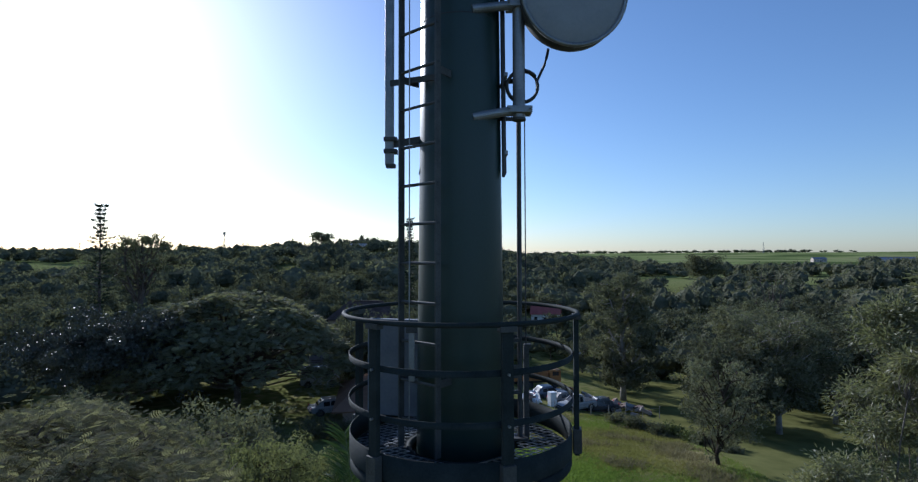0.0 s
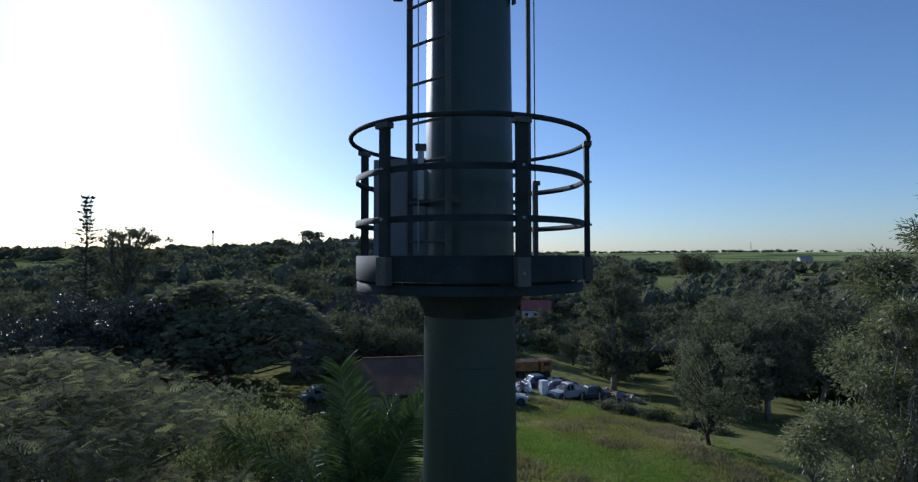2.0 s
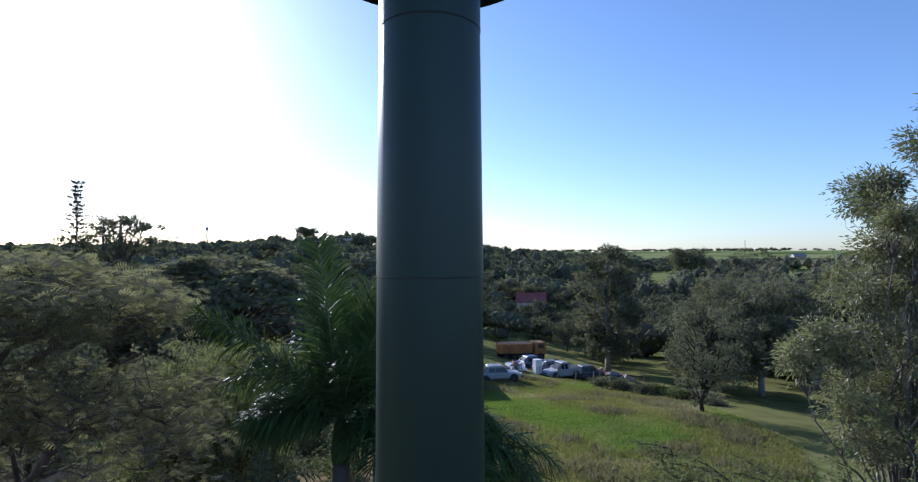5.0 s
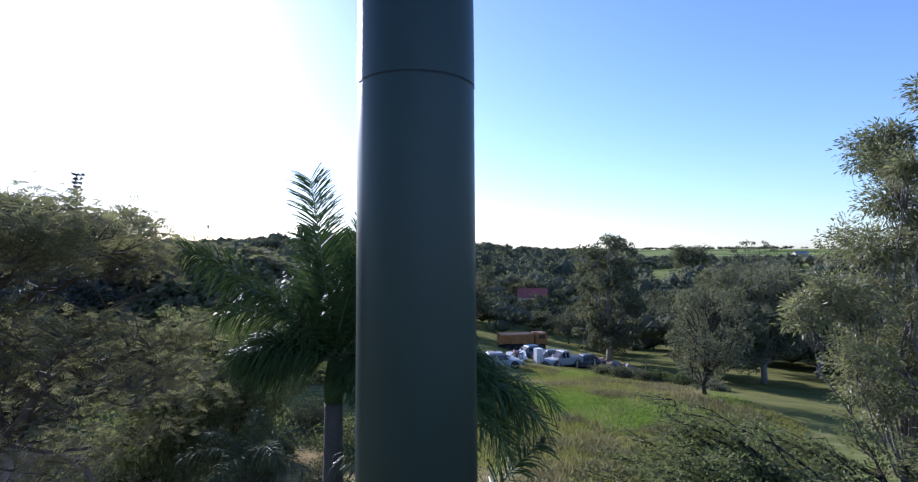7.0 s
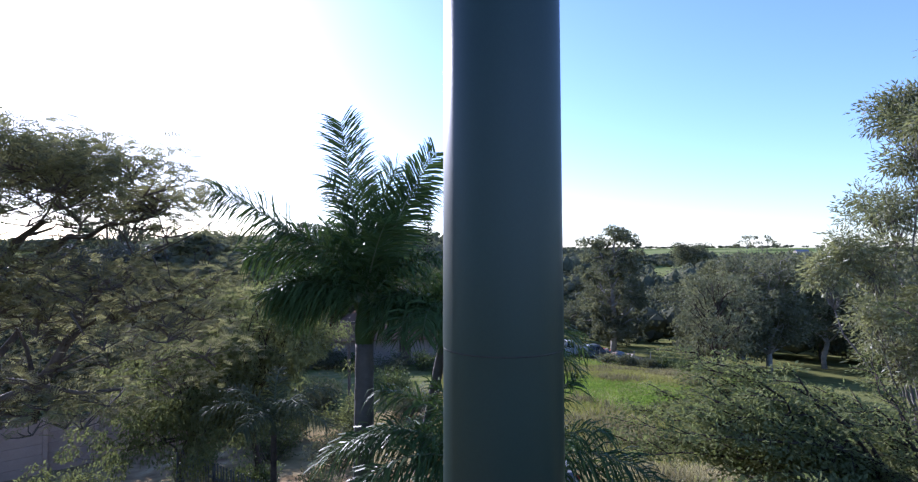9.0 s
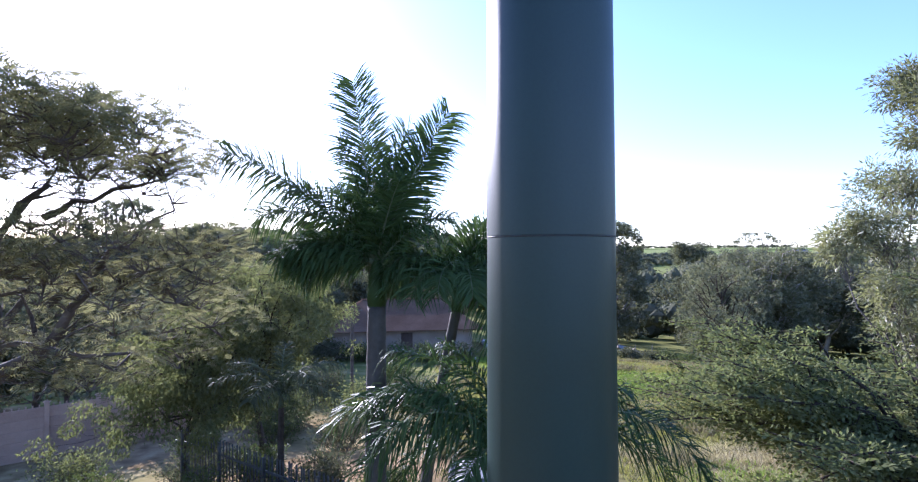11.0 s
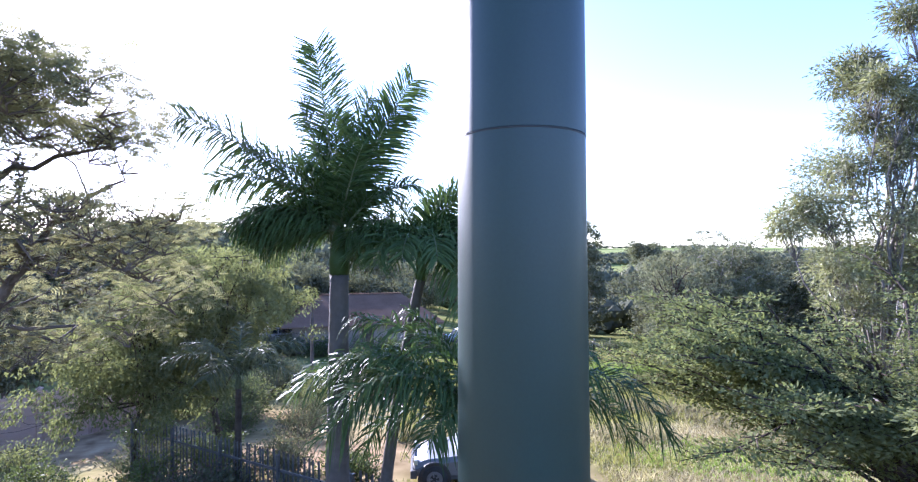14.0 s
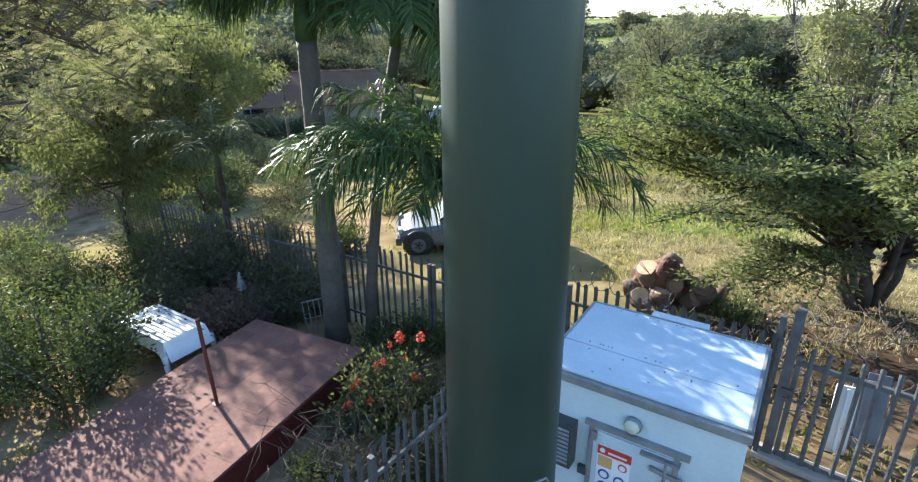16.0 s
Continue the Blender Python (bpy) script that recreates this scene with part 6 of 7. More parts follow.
def build_wall():
    ob = thing("precast_wall", -20.5, 17.7, -1.62, "pale precast concrete panel wall with square posts", "wall", 39.3)
    bay, n = 1.62, 7
    p0 = pan0 = cap0 = None
    for i in range(n + 1):
        x = i * bay
        if p0 is None:
            p0 = part("post", box(0.16, 0.16, 2.12, 0, 0, 0, 0.012), WALLTAN, ob)
            cap0 = part("cap", lathe([(0.13, 2.12), (0.13, 2.16), (0.0, 2.23)], 4), WALLTAN, ob)
        else:
            share("post", p0, ob, pose(x, 0, 0))
            share("cap", cap0, ob, pose(x, 0, 0))
        if i == n:
            break
        for k in range(5):
            m = pose(x + bay / 2, 0, 0.03 + 0.39 * k)
            if pan0 is None:
                pan0 = part("panel", box(bay - 0.17, 0.055, 0.38, 0, 0, 0, 0.008), WALLTAN, ob)
                pan0.matrix_basis = m
            else:
                share("panel", pan0, ob, m)
        for k in range(7):
            part("fretwork", box(0.05, 0.05, 0.08, x + 0.2 + k * 0.2, 0, 1.98, 0.004), WALLTAN, ob)


build_wall()


def flower_bush():
    ob = shrub(-0.95, 7.4, 1.5, 1.35, "green bush with red flower spikes by the fence", 71, L_LIGHT, 3800, (0.085, 0.036), "flowering_bush", 1.2, 22)
    rng = random.Random(9)
    heads = [(0.34, 0.0, 1.5), (0.62, 0.02, 1.46), (0.1, -0.05, 1.2), (-0.33, 0.0, 0.8), (-0.45, 0.05, 0.5), (-0.25, -0.1, 0.95), (0.5, -0.1, 0.95), (-0.1, -0.2, 0.7), (0.2, 0.2, 1.3), (-0.5, 0.1, 0.35), (0.4, 0.15, 1.1), (-0.38, -0.15, 0.66), (0.0, 0.1, 1.05)]
    for k, (x, y, z) in enumerate(heads):
        bm = bmesh.new()
        size = 1.05 if k < 2 else rng.uniform(0.6, 0.85)
        for i in range(46):
            t, b = rng.random(), rng.uniform(0, 6.28)
            r = 0.062 * size * math.sin(math.pi * (0.2 + 0.75 * t)) * rng.uniform(0.5, 1.0)
            c = Vector((x + r * math.cos(b), y + r * math.sin(b), z + t * 0.14 * size))
            bmesh.ops.create_icosphere(bm, subdivisions=1, radius=0.013 * size, matrix=Matrix.Translation(c) @ pose(0, 0, 0, rng.uniform(0, 90), rng.uniform(0, 90)) @ Matrix.Diagonal((1, 0.6, 1.7, 1)))
        part("flower_spike", bm, FLOWER, ob, "bright red flower spike")
        part("flower_stem", rod((x * 0.7, y * 0.7, max(0.05, z - 0.5)), (x, y, z + 0.03), 0.005, n=5), L_LIGHT, ob)
    dead = thing("dry_branches", -0.9, 5.9, 0, "bare dry grey twigs tangled over the fence", "branches")
    r2 = np.random.default_rng(4)
    pieces = []
    for _ in range(46):
        s = np.array([r2.uniform(-0.5, 0.7), r2.uniform(0.1, 1.0), 0.0])
        e = np.array([r2.uniform(-1.3, 0.8), r2.uniform(-0.7, 0.9), r2.uniform(0.6, 1.7)])
        p = limb_path(s, e, r2, 0.05, 6)
        pieces.append(tube(p, list(np.linspace(0.006, 0.002, len(p))), 5))
        for _ in range(4):
            q = p[r2.integers(2, len(p))]
            t = limb_path(q, q + r2.normal(0, 0.3, 3), r2, 0.1, 3)
            pieces.append(tube(t, list(np.linspace(0.004, 0.002, len(t))), 4))
    raw("branchwork", *join(pieces), BARK, dead, smooth=True)


flower_bush()
for k, (x, y, w, h) in enumerate([(-1.35, 6.35, 1.5, 0.75), (-0.45, 6.75, 1.3, 0.8), (-1.95, 5.35, 1.5, 0.6), (-0.9, 5.75, 1.3, 0.6), (-0.1, 7.6, 1.3, 0.8), (-0.5, 8.4, 1.4, 0.7), (-1.0, 8.75, 1.0, 0.55), (-0.75, 9.4, 1.2, 0.7), (-1.45, 7.45, 0.8, 0.5), (-1.75, 6.55, 0.8, 0.5)]):
    shrub(x, y, w, h, "low dark undergrowth along the fence", 280 + k, (L_DARK, L_BUSH)[k % 2], 1900, (0.06, 0.026), stems=18)


def small_yard_things():
    rack = thing("wire_rack", -2.0, 10.35, 0, "rusty metal wire rack leaning by the palm", "rack", 20)
    for i in range(7):
        part("bar", rod((-0.3 + 0.1 * i, 0, 0.0), (-0.3 + 0.1 * i, 0.22, 0.62), 0.008, n=6), STEEL, rack)
    for z in (0.02, 0.3, 0.6):
        part("cross_bar", rod((-0.33, z * 0.36, z), (0.33, z * 0.36, z), 0.01, n=6), STEEL, rack)
    rack2 = thing("wire_rack", -2.7, 10.75, 0, "rusty metal wire rack leaning by the palm", "rack", -15)
    for i in range(7):
        part("bar", rod((-0.3 + 0.1 * i, 0, 0.0), (-0.3 + 0.1 * i, 0.4, 0.35), 0.008, n=6), STEEL, rack2)
    for z in (0.02, 0.18, 0.34):
        part("cross_bar", rod((-0.33, z * 1.15, z), (0.33, z * 1.15, z), 0.01, n=6), STEEL, rack2)
    cone = thing("cloth_scrap", -3.6, 11.2, 0, "pale grey pointed scrap hanging on a stick", "scrap")
    part("stick", rod((0, 0, 0), (0.03, 0, 0.95), 0.012, n=6), BARK, cone)
    part("cloth", lathe([(0.1, 0.62), (0.07, 0.75), (0.015, 0.98)], 5), GREYTRIM, cone)


small_yard_things()

# ---- the middle distance ----
def flamboyant(x, y, height, radius, label, seed):
    """A low, wide dome of layered feathery pads on forking limbs."""
    rng = np.random.default_rng(seed)
    ob = thing("broad_tree", x, y, ground_z(x, y) - 0.05, label, "tree")
    pieces = [tube([(0, 0, -0.1), (0.1, 0, 1.2), (0, 0.1, 2.4)], [0.42, 0.34, 0.3], 9)]
    pads = []
    for k in range(720):
        a, q = rng.uniform(0, 2 * math.pi), math.sqrt(rng.uniform(0, 1))
        top = 1.7 + (height - 1.7) * max(0.0, 1 - (q * 0.97) ** 2) ** 0.45 + 0.5 * math.sin(3 * a + 5 * q)
        px, py, pz = q * radius * math.cos(a), q * radius * math.sin(a), top - abs(rng.normal(0, 0.5))
        pads.append((px, py, pz, rng.uniform(0.7, 1.25), 24))
        if k % 4 == 0:
            p = limb_path((0, 0, 2.3), (px * 0.96, py * 0.96, pz - 0.4), rng, 0.06, 5, -0.08)
            pieces.append(tube(p, list(np.linspace(0.13, 0.02, len(p))), 6))
    raw("trunk", *join(pieces), BARK, ob, smooth=True)
    feathery(ob, pads, rng, L_DOME, 0.62, 4, 0.85)


flamboyant(-21.0, 51.5, 10.9, 10.5, "broad dark flat-topped tree with layered feathery crown", 101)
tree("broad_tree", -29.0, 47.5, "broad dark tree with glossy leaves", seed=102, height=9.9, crown_r=6.8, crown_low=1.0, leaf_mat=L_GLOSS, bark=BARK, limbs=46, twigs=8, leaves=120, leaf=(0.3, 0.15), shape="umbrella", clump=0.3)
tree("round_tree", -8.2, 56.0, "dark round tree behind the low house", seed=213, height=6.4, crown_r=3.6, crown_low=0.8, leaf_mat=L_DARK, bark=BARK, limbs=24, twigs=7, leaves=50, leaf=(0.34, 0.18), clump=0.42)
tree("round_tree", -11.2, 61.0, "dark round tree behind the low house", seed=214, height=6.8, crown_r=3.4, crown_low=0.8, leaf_mat=L_DARK, bark=BARK, limbs=24, twigs=7, leaves=50, leaf=(0.34, 0.18), clump=0.42)
tree("lawn_tree", 17.1, 35.6, "airy green tree standing in rough grass", seed=103, height=7.0, crown_r=2.5, crown_low=2.4, leaf_mat=L_WOOD, bark=BARKDARK, shape="column", limbs=24, twigs=5, leaves=46, leaf=(0.24, 0.08), clump=0.34, trunk_r=0.12)
tree("tall_gum_tree", 20.6, 67.5, "tall dark gum tree with ragged crown", seed=104, height=15.4, crown_r=3.5, crown_low=2.2, leaf_mat=L_WOOD, bark=BARKGREY, limbs=30, twigs=7, leaves=84, leaf=(0.42, 0.16), shape="column", clump=0.36)
tree("park_tree", 30.5, 51.5, "tall green park tree on the lawn", seed=105, height=11.0, crown_r=4.2, crown_low=4.2, leaf_mat=L_WOOD, bark=BARKGREY, limbs=38, twigs=8, leaves=64, leaf=(0.34, 0.14), shape="column", clump=0.42)
tree("park_tree", 25.6, 51.5, "tall airy park tree behind the lawn tree", seed=119, height=8.6, crown_r=3.6, crown_low=2.6, leaf_mat=L_DARK, bark=BARK, limbs=38, twigs=8, leaves=60, leaf=(0.34, 0.14), shape="column", clump=0.42)
tree("park_tree", 40.5, 58.0, "dark green park tree on the lawn", seed=106, height=10.8, crown_r=5.2, crown_low=3.8, leaf_mat=L_DARK, bark=BARKGREY, limbs=36, twigs=8, leaves=64, leaf=(0.4, 0.18), clump=0.4)
tree("park_tree", 36.0, 66.0, "green park tree at the lawn's end", seed=118, height=12.2, crown_r=4.6, crown_low=3.0, leaf_mat=L_WOOD, bark=BARKGREY, limbs=32, twigs=8, leaves=64, leaf=(0.4, 0.18), clump=0.4)
tree("willowy_tree", -6.3, 17.9, "thin light-leaved tree behind the compound", seed=107, height=6.6, crown_r=2.6, crown_low=1.2, leaf_mat=L_LIGHT, bark=BARKDARK, limbs=26, twigs=9, leaves=120, leaf=(0.13, 0.04), clump=0.34, droop=0.5, trunk_r=0.09)
tree("willowy_tree", -7.7, 16.2, "thin light-leaved tree behind the compound", seed=108, height=5.3, crown_r=2.1, crown_low=0.6, leaf_mat=L_LIGHT, bark=BARKDARK, limbs=24, twigs=9, leaves=100, leaf=(0.13, 0.042), clump=0.4, droop=0.5, trunk_r=0.08)
tree("garden_tree", -12.5, 28.5, "dark garden tree beyond the concrete wall", seed=109, height=5.8, crown_r=3.2, crown_low=1.0, leaf_mat=L_WOOD, bark=BARK, limbs=22, twigs=7, leaves=50, leaf=(0.26, 0.13), clump=0.45)
tree("garden_tree", -20.0, 27.5, "dark garden tree beyond the concrete wall", seed=110, height=6.4, crown_r=3.6, crown_low=1.0, leaf_mat=L_DARK, bark=BARK, limbs=22, twigs=7, leaves=50, leaf=(0.28, 0.13), clump=0.45)
for k, (hx, hy, hw, hh, hm) in enumerate([(-7.4, 24.0, 3.2, 2.0, L_LIGHT), (-4.4, 25.5, 2.8, 1.8, L_LIGHT), (-10.2, 25.5, 3.0, 2.0, L_BUSH), (-2.2, 28.5, 2.6, 1.6, L_DARK), (-7.0, 29.5, 3.0, 2.0, L_DARK), (-11.0, 32.0, 3.0, 2.2, L_DARK), (-3.6, 33.0, 2.8, 1.8, L_BUSH), (-18.0, 41.0, 3.6, 1.9, L_DARK), (-14.5, 40.5, 3.4, 1.7, L_DARK), (-11.0, 42.5, 3.4, 1.8, L_WOOD), (-22.0, 41.5, 3.8, 2.2, L_DARK), (-9.6, 46.0, 3.0, 1.6, L_DARK), (-26.0, 39.5, 3.8, 2.2, L_WOOD), (-13.0, 36.0, 3.2, 1.6, L_BUSH)]):
    shrub(hx, hy, hw, hh, "leafy bush on the slope behind the yard", 240 + k, hm, 3200, (0.14, 0.065), stems=22)


def far_pine(x, y, height, low, width, label, seed):
    """A Norfolk pine: a straight stem with whorls of short level boughs."""
    rng = np.random.default_rng(seed)
    ob = thing("norfolk_pine", x, y, ground_z(x, y) - 0.1, label, "tree")
    pieces = [tube([(0, 0, 0), (0, 0, height * 0.5), (0, 0, height)], [0.3, 0.17, 0.03], 8)]
    pts, dirs = [], []
    z = low
    while z < height - 0.2:
        t = (z - low) / (height - low)
        r = width * (0.55 + 0.45 * math.sin(math.pi * min(1, t * 1.1 + 0.15))) * rng.uniform(0.55, 1.15) * (1 - 0.25 * t)
        for k in range(6):
            a = 2 * math.pi * k / 6 + rng.uniform(-0.3, 0.3)
            rr = r * rng.uniform(0.5, 1.15)
            e = np.array([math.cos(a) * rr, math.sin(a) * rr, z + rr * 0.25])
            pieces.append(tube([(0, 0, z), tuple(e)], [0.045, 0.012], 4))
            n = 22
            s = rng.uniform(0.35, 1.05, (n, 1))
            pts.append(np.array([0, 0, z]) * (1 - s) + e * s + rng.normal(0, 0.1, (n, 3)))
            dirs.append(np.tile(e - np.array([0, 0, z - 0.6]), (n, 1)))
        z += rng.uniform(0.5, 0.75)
    raw("trunk", *join(pieces), BARK, ob, smooth=True)
    quads_mesh("crown", leaf_quads(np.concatenate(pts), np.concatenate(dirs), 0.42, 0.12, rng), L_PINE, ob)


far_pine(-57.0, 86.0, 24.6, 8.0, 2.2, "tall thin Norfolk pine above the woods", 111)
far_pine(-11.0, 124.0, 25.0, 6.0, 2.0, "dark pointed Norfolk pine above the woods", 112)
far_pine(-4.2, 122.0, 25.0, 6.0, 2.0, "dark pointed Norfolk pine above the woods", 113)

tree("feathery_far_tree", -59.0, 101.0, "grey-green open tree above the woods", seed=114, height=21.0, crown_r=6.4, crown_low=10, leaf_mat=L_WOOD, bark=BARK, limbs=26, twigs=5, leaves=40, leaf=(0.5, 0.24), clump=0.3, shape="umbrella")
tree("flat_top_tree", 63.5, 108.8, "thin flat-topped tree rising above the woods", seed=115, height=20.0, crown_r=4.4, crown_low=16.2, leaf_mat=L_WOOD, bark=BARK, limbs=12, twigs=2, leaves=24, leaf=(0.5, 0.2), clump=0.22, shape="umbrella", trunk_r=0.16)
tree("dome_tree", 150.0, 325.0, "large dome-shaped dark tree on the skyline", seed=116, height=19.0, crown_r=10.5, crown_low=5, leaf_mat=L_WOOD, bark=BARK, limbs=34, twigs=7, leaves=44, leaf=(1.0, 0.5), clump=0.5)
tree("ridge_tree", -101.0, 400.0, "flat-crowned tree on the ridge", seed=117, height=15.5, crown_r=7.5, crown_low=8, leaf_mat=L_WOOD, bark=BARK, limbs=22, twigs=6, leaves=40, leaf=(0.8, 0.4), clump=0.3, shape="umbrella")

# woodland trees that can be told apart: a few kinds, each built once and set out many times
kinds, far_kinds = [], []
sorts = [("rounded green woodland tree", L_WOOD, 8.0, 4.2, 0.8, "round"), ("dark rounded woodland tree", L_DARK, 8.8, 4.6, 0.8, "round"),
         ("broad flat-topped woodland tree", L_WOOD, 7.2, 5.4, 1.2, "umbrella"), ("tall narrow woodland tree", L_DARK, 11.5, 3.4, 1.0, "column"), ("light green woodland tree", L_LIGHT, 6.2, 3.6, 0.6, "round"), ("dark ragged woodland tree", L_DARK, 9.8, 4.2, 0.8, "column")]
for k, (lab, mat, h, r, lowest, shp) in enumerate(sorts):
    x, y = 46 + 7 * k, 66 + 5 * k
    ob = thing("woodland_tree", x, y, ground_z(x, y) - 0.1, lab, "tree", 0, "woodland trees")
    kinds.append(grow(ob, h, r, lowest, mat, BARK, 120 + k, 20, 6, 30, (0.5, 0.26), None, shp, 0.0, 0.46))
    x, y = 44 + 10 * k, 126 + 8 * k
    ob = thing("woodland_tree", x, y, ground_z(x, y) - 0.1, lab, "tree", 0, "woodland trees")
    far_kinds.append(grow(ob, h, r, lowest, mat, BARK, 140 + k, 12, 4, 26, (0.85, 0.45), None, shp, 0.0, 0.56))
rng = np.random.default_rng(7)
placed = [(-21.3, 51.5, 10), (-29, 47.5, 7), (17.4, 36.1, 6), (20.6, 67.5, 6), (30.5, 51, 6), (40.5, 58, 5), (36, 66, 5), (25.6, 51.5, 5), (-13.5, 66, 7), (-4.3, 47.5, 10), (10.5, 62, 13), (-14, 62, 9), (-8.2, 56, 5), (-11.5, 50, 5), (27, 165, 13), (25, 149, 11), (-57, 86, 4), (-19, 110, 9), (-12, 100, 7), (63, 109, 5)]
placed += [(46 + 7 * k, 66 + 5 * k, 4) for k in range(6)] + [(44 + 10 * k, 126 + 8 * k, 4) for k in range(6)]
count = tries = 0
while count < 270 and tries < 20000:
    tries += 1
    a, r = radians(rng.uniform(-54, 54)), math.sqrt(rng.uniform(40 ** 2, 235 ** 2))
    x, y = r * math.sin(a), r * math.cos(a)
    deg = math.degrees(a)
    if r < 52 and -12 < deg < 45:
        continue
    if r < 88 and 2 < deg < 15:
        continue
    if r < 62 and 15 <= deg < 22:
        continue
    if any(abs(x - px) < pr and math.hypot(x - px, y - py) < pr for px, py, pr in placed):
        continue
    s = rng.uniform(0.62, 1.15) * (0.6 if deg > 4 and r < 150 else 0.86)
    placed.append((x, y, 4.0))
    pick = (kinds if r < 95 else far_kinds)[int(rng.choice([0, 1, 1, 2, 3, 4, 5]))]
    copy_thing(pick, pose(x, y, ground_z(x, y) - 0.1, 0, 0, rng.uniform(0, 360)) @ Matrix.Scale(s, 4))
    count += 1


def ball(level):
    """Corners and triangles of a unit icosphere."""
    bm = bmesh.new()
    bmesh.ops.create_icosphere(bm, subdivisions=level, radius=1.0)
    v, f = np.array([x.co[:] for x in bm.verts]), np.array([[x.index for x in g.verts] for g in bm.faces])
    bm.free()
    return v, f


def canopy(name, label, seed, n_trees, r_range, size, height, leaf, per, mat, gate, level=1, lobe_count=5, inside=0.86):
    """Uncounted crowns: each of several lumpy lobes, thick within and covered with leaf sprays."""
    rng = np.random.default_rng(seed)
    pts, dirs, outs, inner, tris = [], [], [], [], []
    bv, bf = ball(level)
    for _ in range(n_trees):
        a = radians(rng.uniform(-62, 62))
        r = math.sqrt(rng.uniform(r_range[0] ** 2, r_range[1] ** 2))
        x, y = r * math.sin(a), r * math.cos(a)
        if not gate(x, y, r, math.degrees(a)):
            continue
        at = np.array([x, y, ground_z(x, y)])
        rad, h = size * rng.uniform(0.55, 1.4), height * rng.uniform(0.45, 1.3)
        lobes = rng.normal(0, 1, (lobe_count, 3)) * np.array([0.42, 0.42, 0.12]) * np.array([rad, rad, h]) + np.array([0, 0, h * 0.55])
        scale = rng.uniform(0.42, 0.72, lobe_count)[:, None] * np.array([rad, rad, h * 0.6])
        for c, k in zip(lobes, scale):
            tris.append(bf + len(bv) * len(inner))
            inner.append(at + c + bv * k * inside * rng.uniform(0.82, 1.12, (len(bv), 1)))
        idx = rng.integers(0, lobe_count, per)
        u = rng.normal(0, 1, (per, 3))
        u[:, 2] = np.abs(u[:, 2]) * 0.9 - 0.25
        u /= np.linalg.norm(u, axis=1, keepdims=True)
        p = lobes[idx] + u * scale[idx] * rng.uniform(0.9, 1.1, (per, 1))
        p[:, 2] = np.maximum(p[:, 2], 0.2)
        pts.append(at + p)
        outs.append(u)
        dirs.append(np.cross(u, rng.normal(0, 1, (per, 3))) + u * 0.25)
    v = leaf_quads(np.concatenate(pts), np.concatenate(dirs), leaf, leaf * 0.6, rng, 0.2, np.concatenate(outs), 0.4)
    ob = tagged(quads_mesh(name, v, mat), label, "woods", kind="stuff")
    me = bpy.data.meshes.new("inner_foliage")
    me.from_pydata(np.concatenate(inner).tolist(), [], np.concatenate(tris).tolist())
    me.materials.append(mat)
    core = new("inner_foliage", me)
    core.parent = ob
    tagged(core, kind="stuff")
    return ob


def open_field(x, y, r):
    return noise.noise((x * 0.007, y * 0.007, 1.7))


canopy("valley_thicket", "dark undergrowth and scrub filling the valley", 91, 1250, (60, 260), 4.6, 5.8, 0.62, 330, L_DARK,
       inside=0.74, gate=lambda x, y, r, d: not (r < 84 and 0 < d < 17) and not (r < 64 and d < 48) and not any(math.hypot(x - px, y - py) < pr + 2 for px, py, pr in placed[6:18]) and not math.hypot(x + 12, y - 100) < 8 and not math.hypot(x - 22.5, y - 134) < 9)
canopy("far_woods", "dark green far woods covering the valley and ridge", 92, 2000, (190, 640), 6.6, 9.5, 1.35, 150, L_WOOD,
       lambda x, y, r, d: open_field(x, y, r) < (0.06 if d > 18 else 0.2 if d > -14 else 0.2 + max(0.0, (460 - r) / 300)))
canopy("skyline_woods", "dark far tree belts below the skyline", 93, 2600, (600, 2300), 10.0, 7.5, 2.8, 44, L_WOOD,
       lambda x, y, r, d: noise.noise((x * 0.0022, y * 0.006, 5.0)) > -0.05 if d < 9 else (r > 1900 and noise.noise((x * 0.0011, 2.0, 5.0)) > -0.25) or (r < 850 and noise.noise((x * 0.004, y * 0.006, 5.0)) > 0.05))


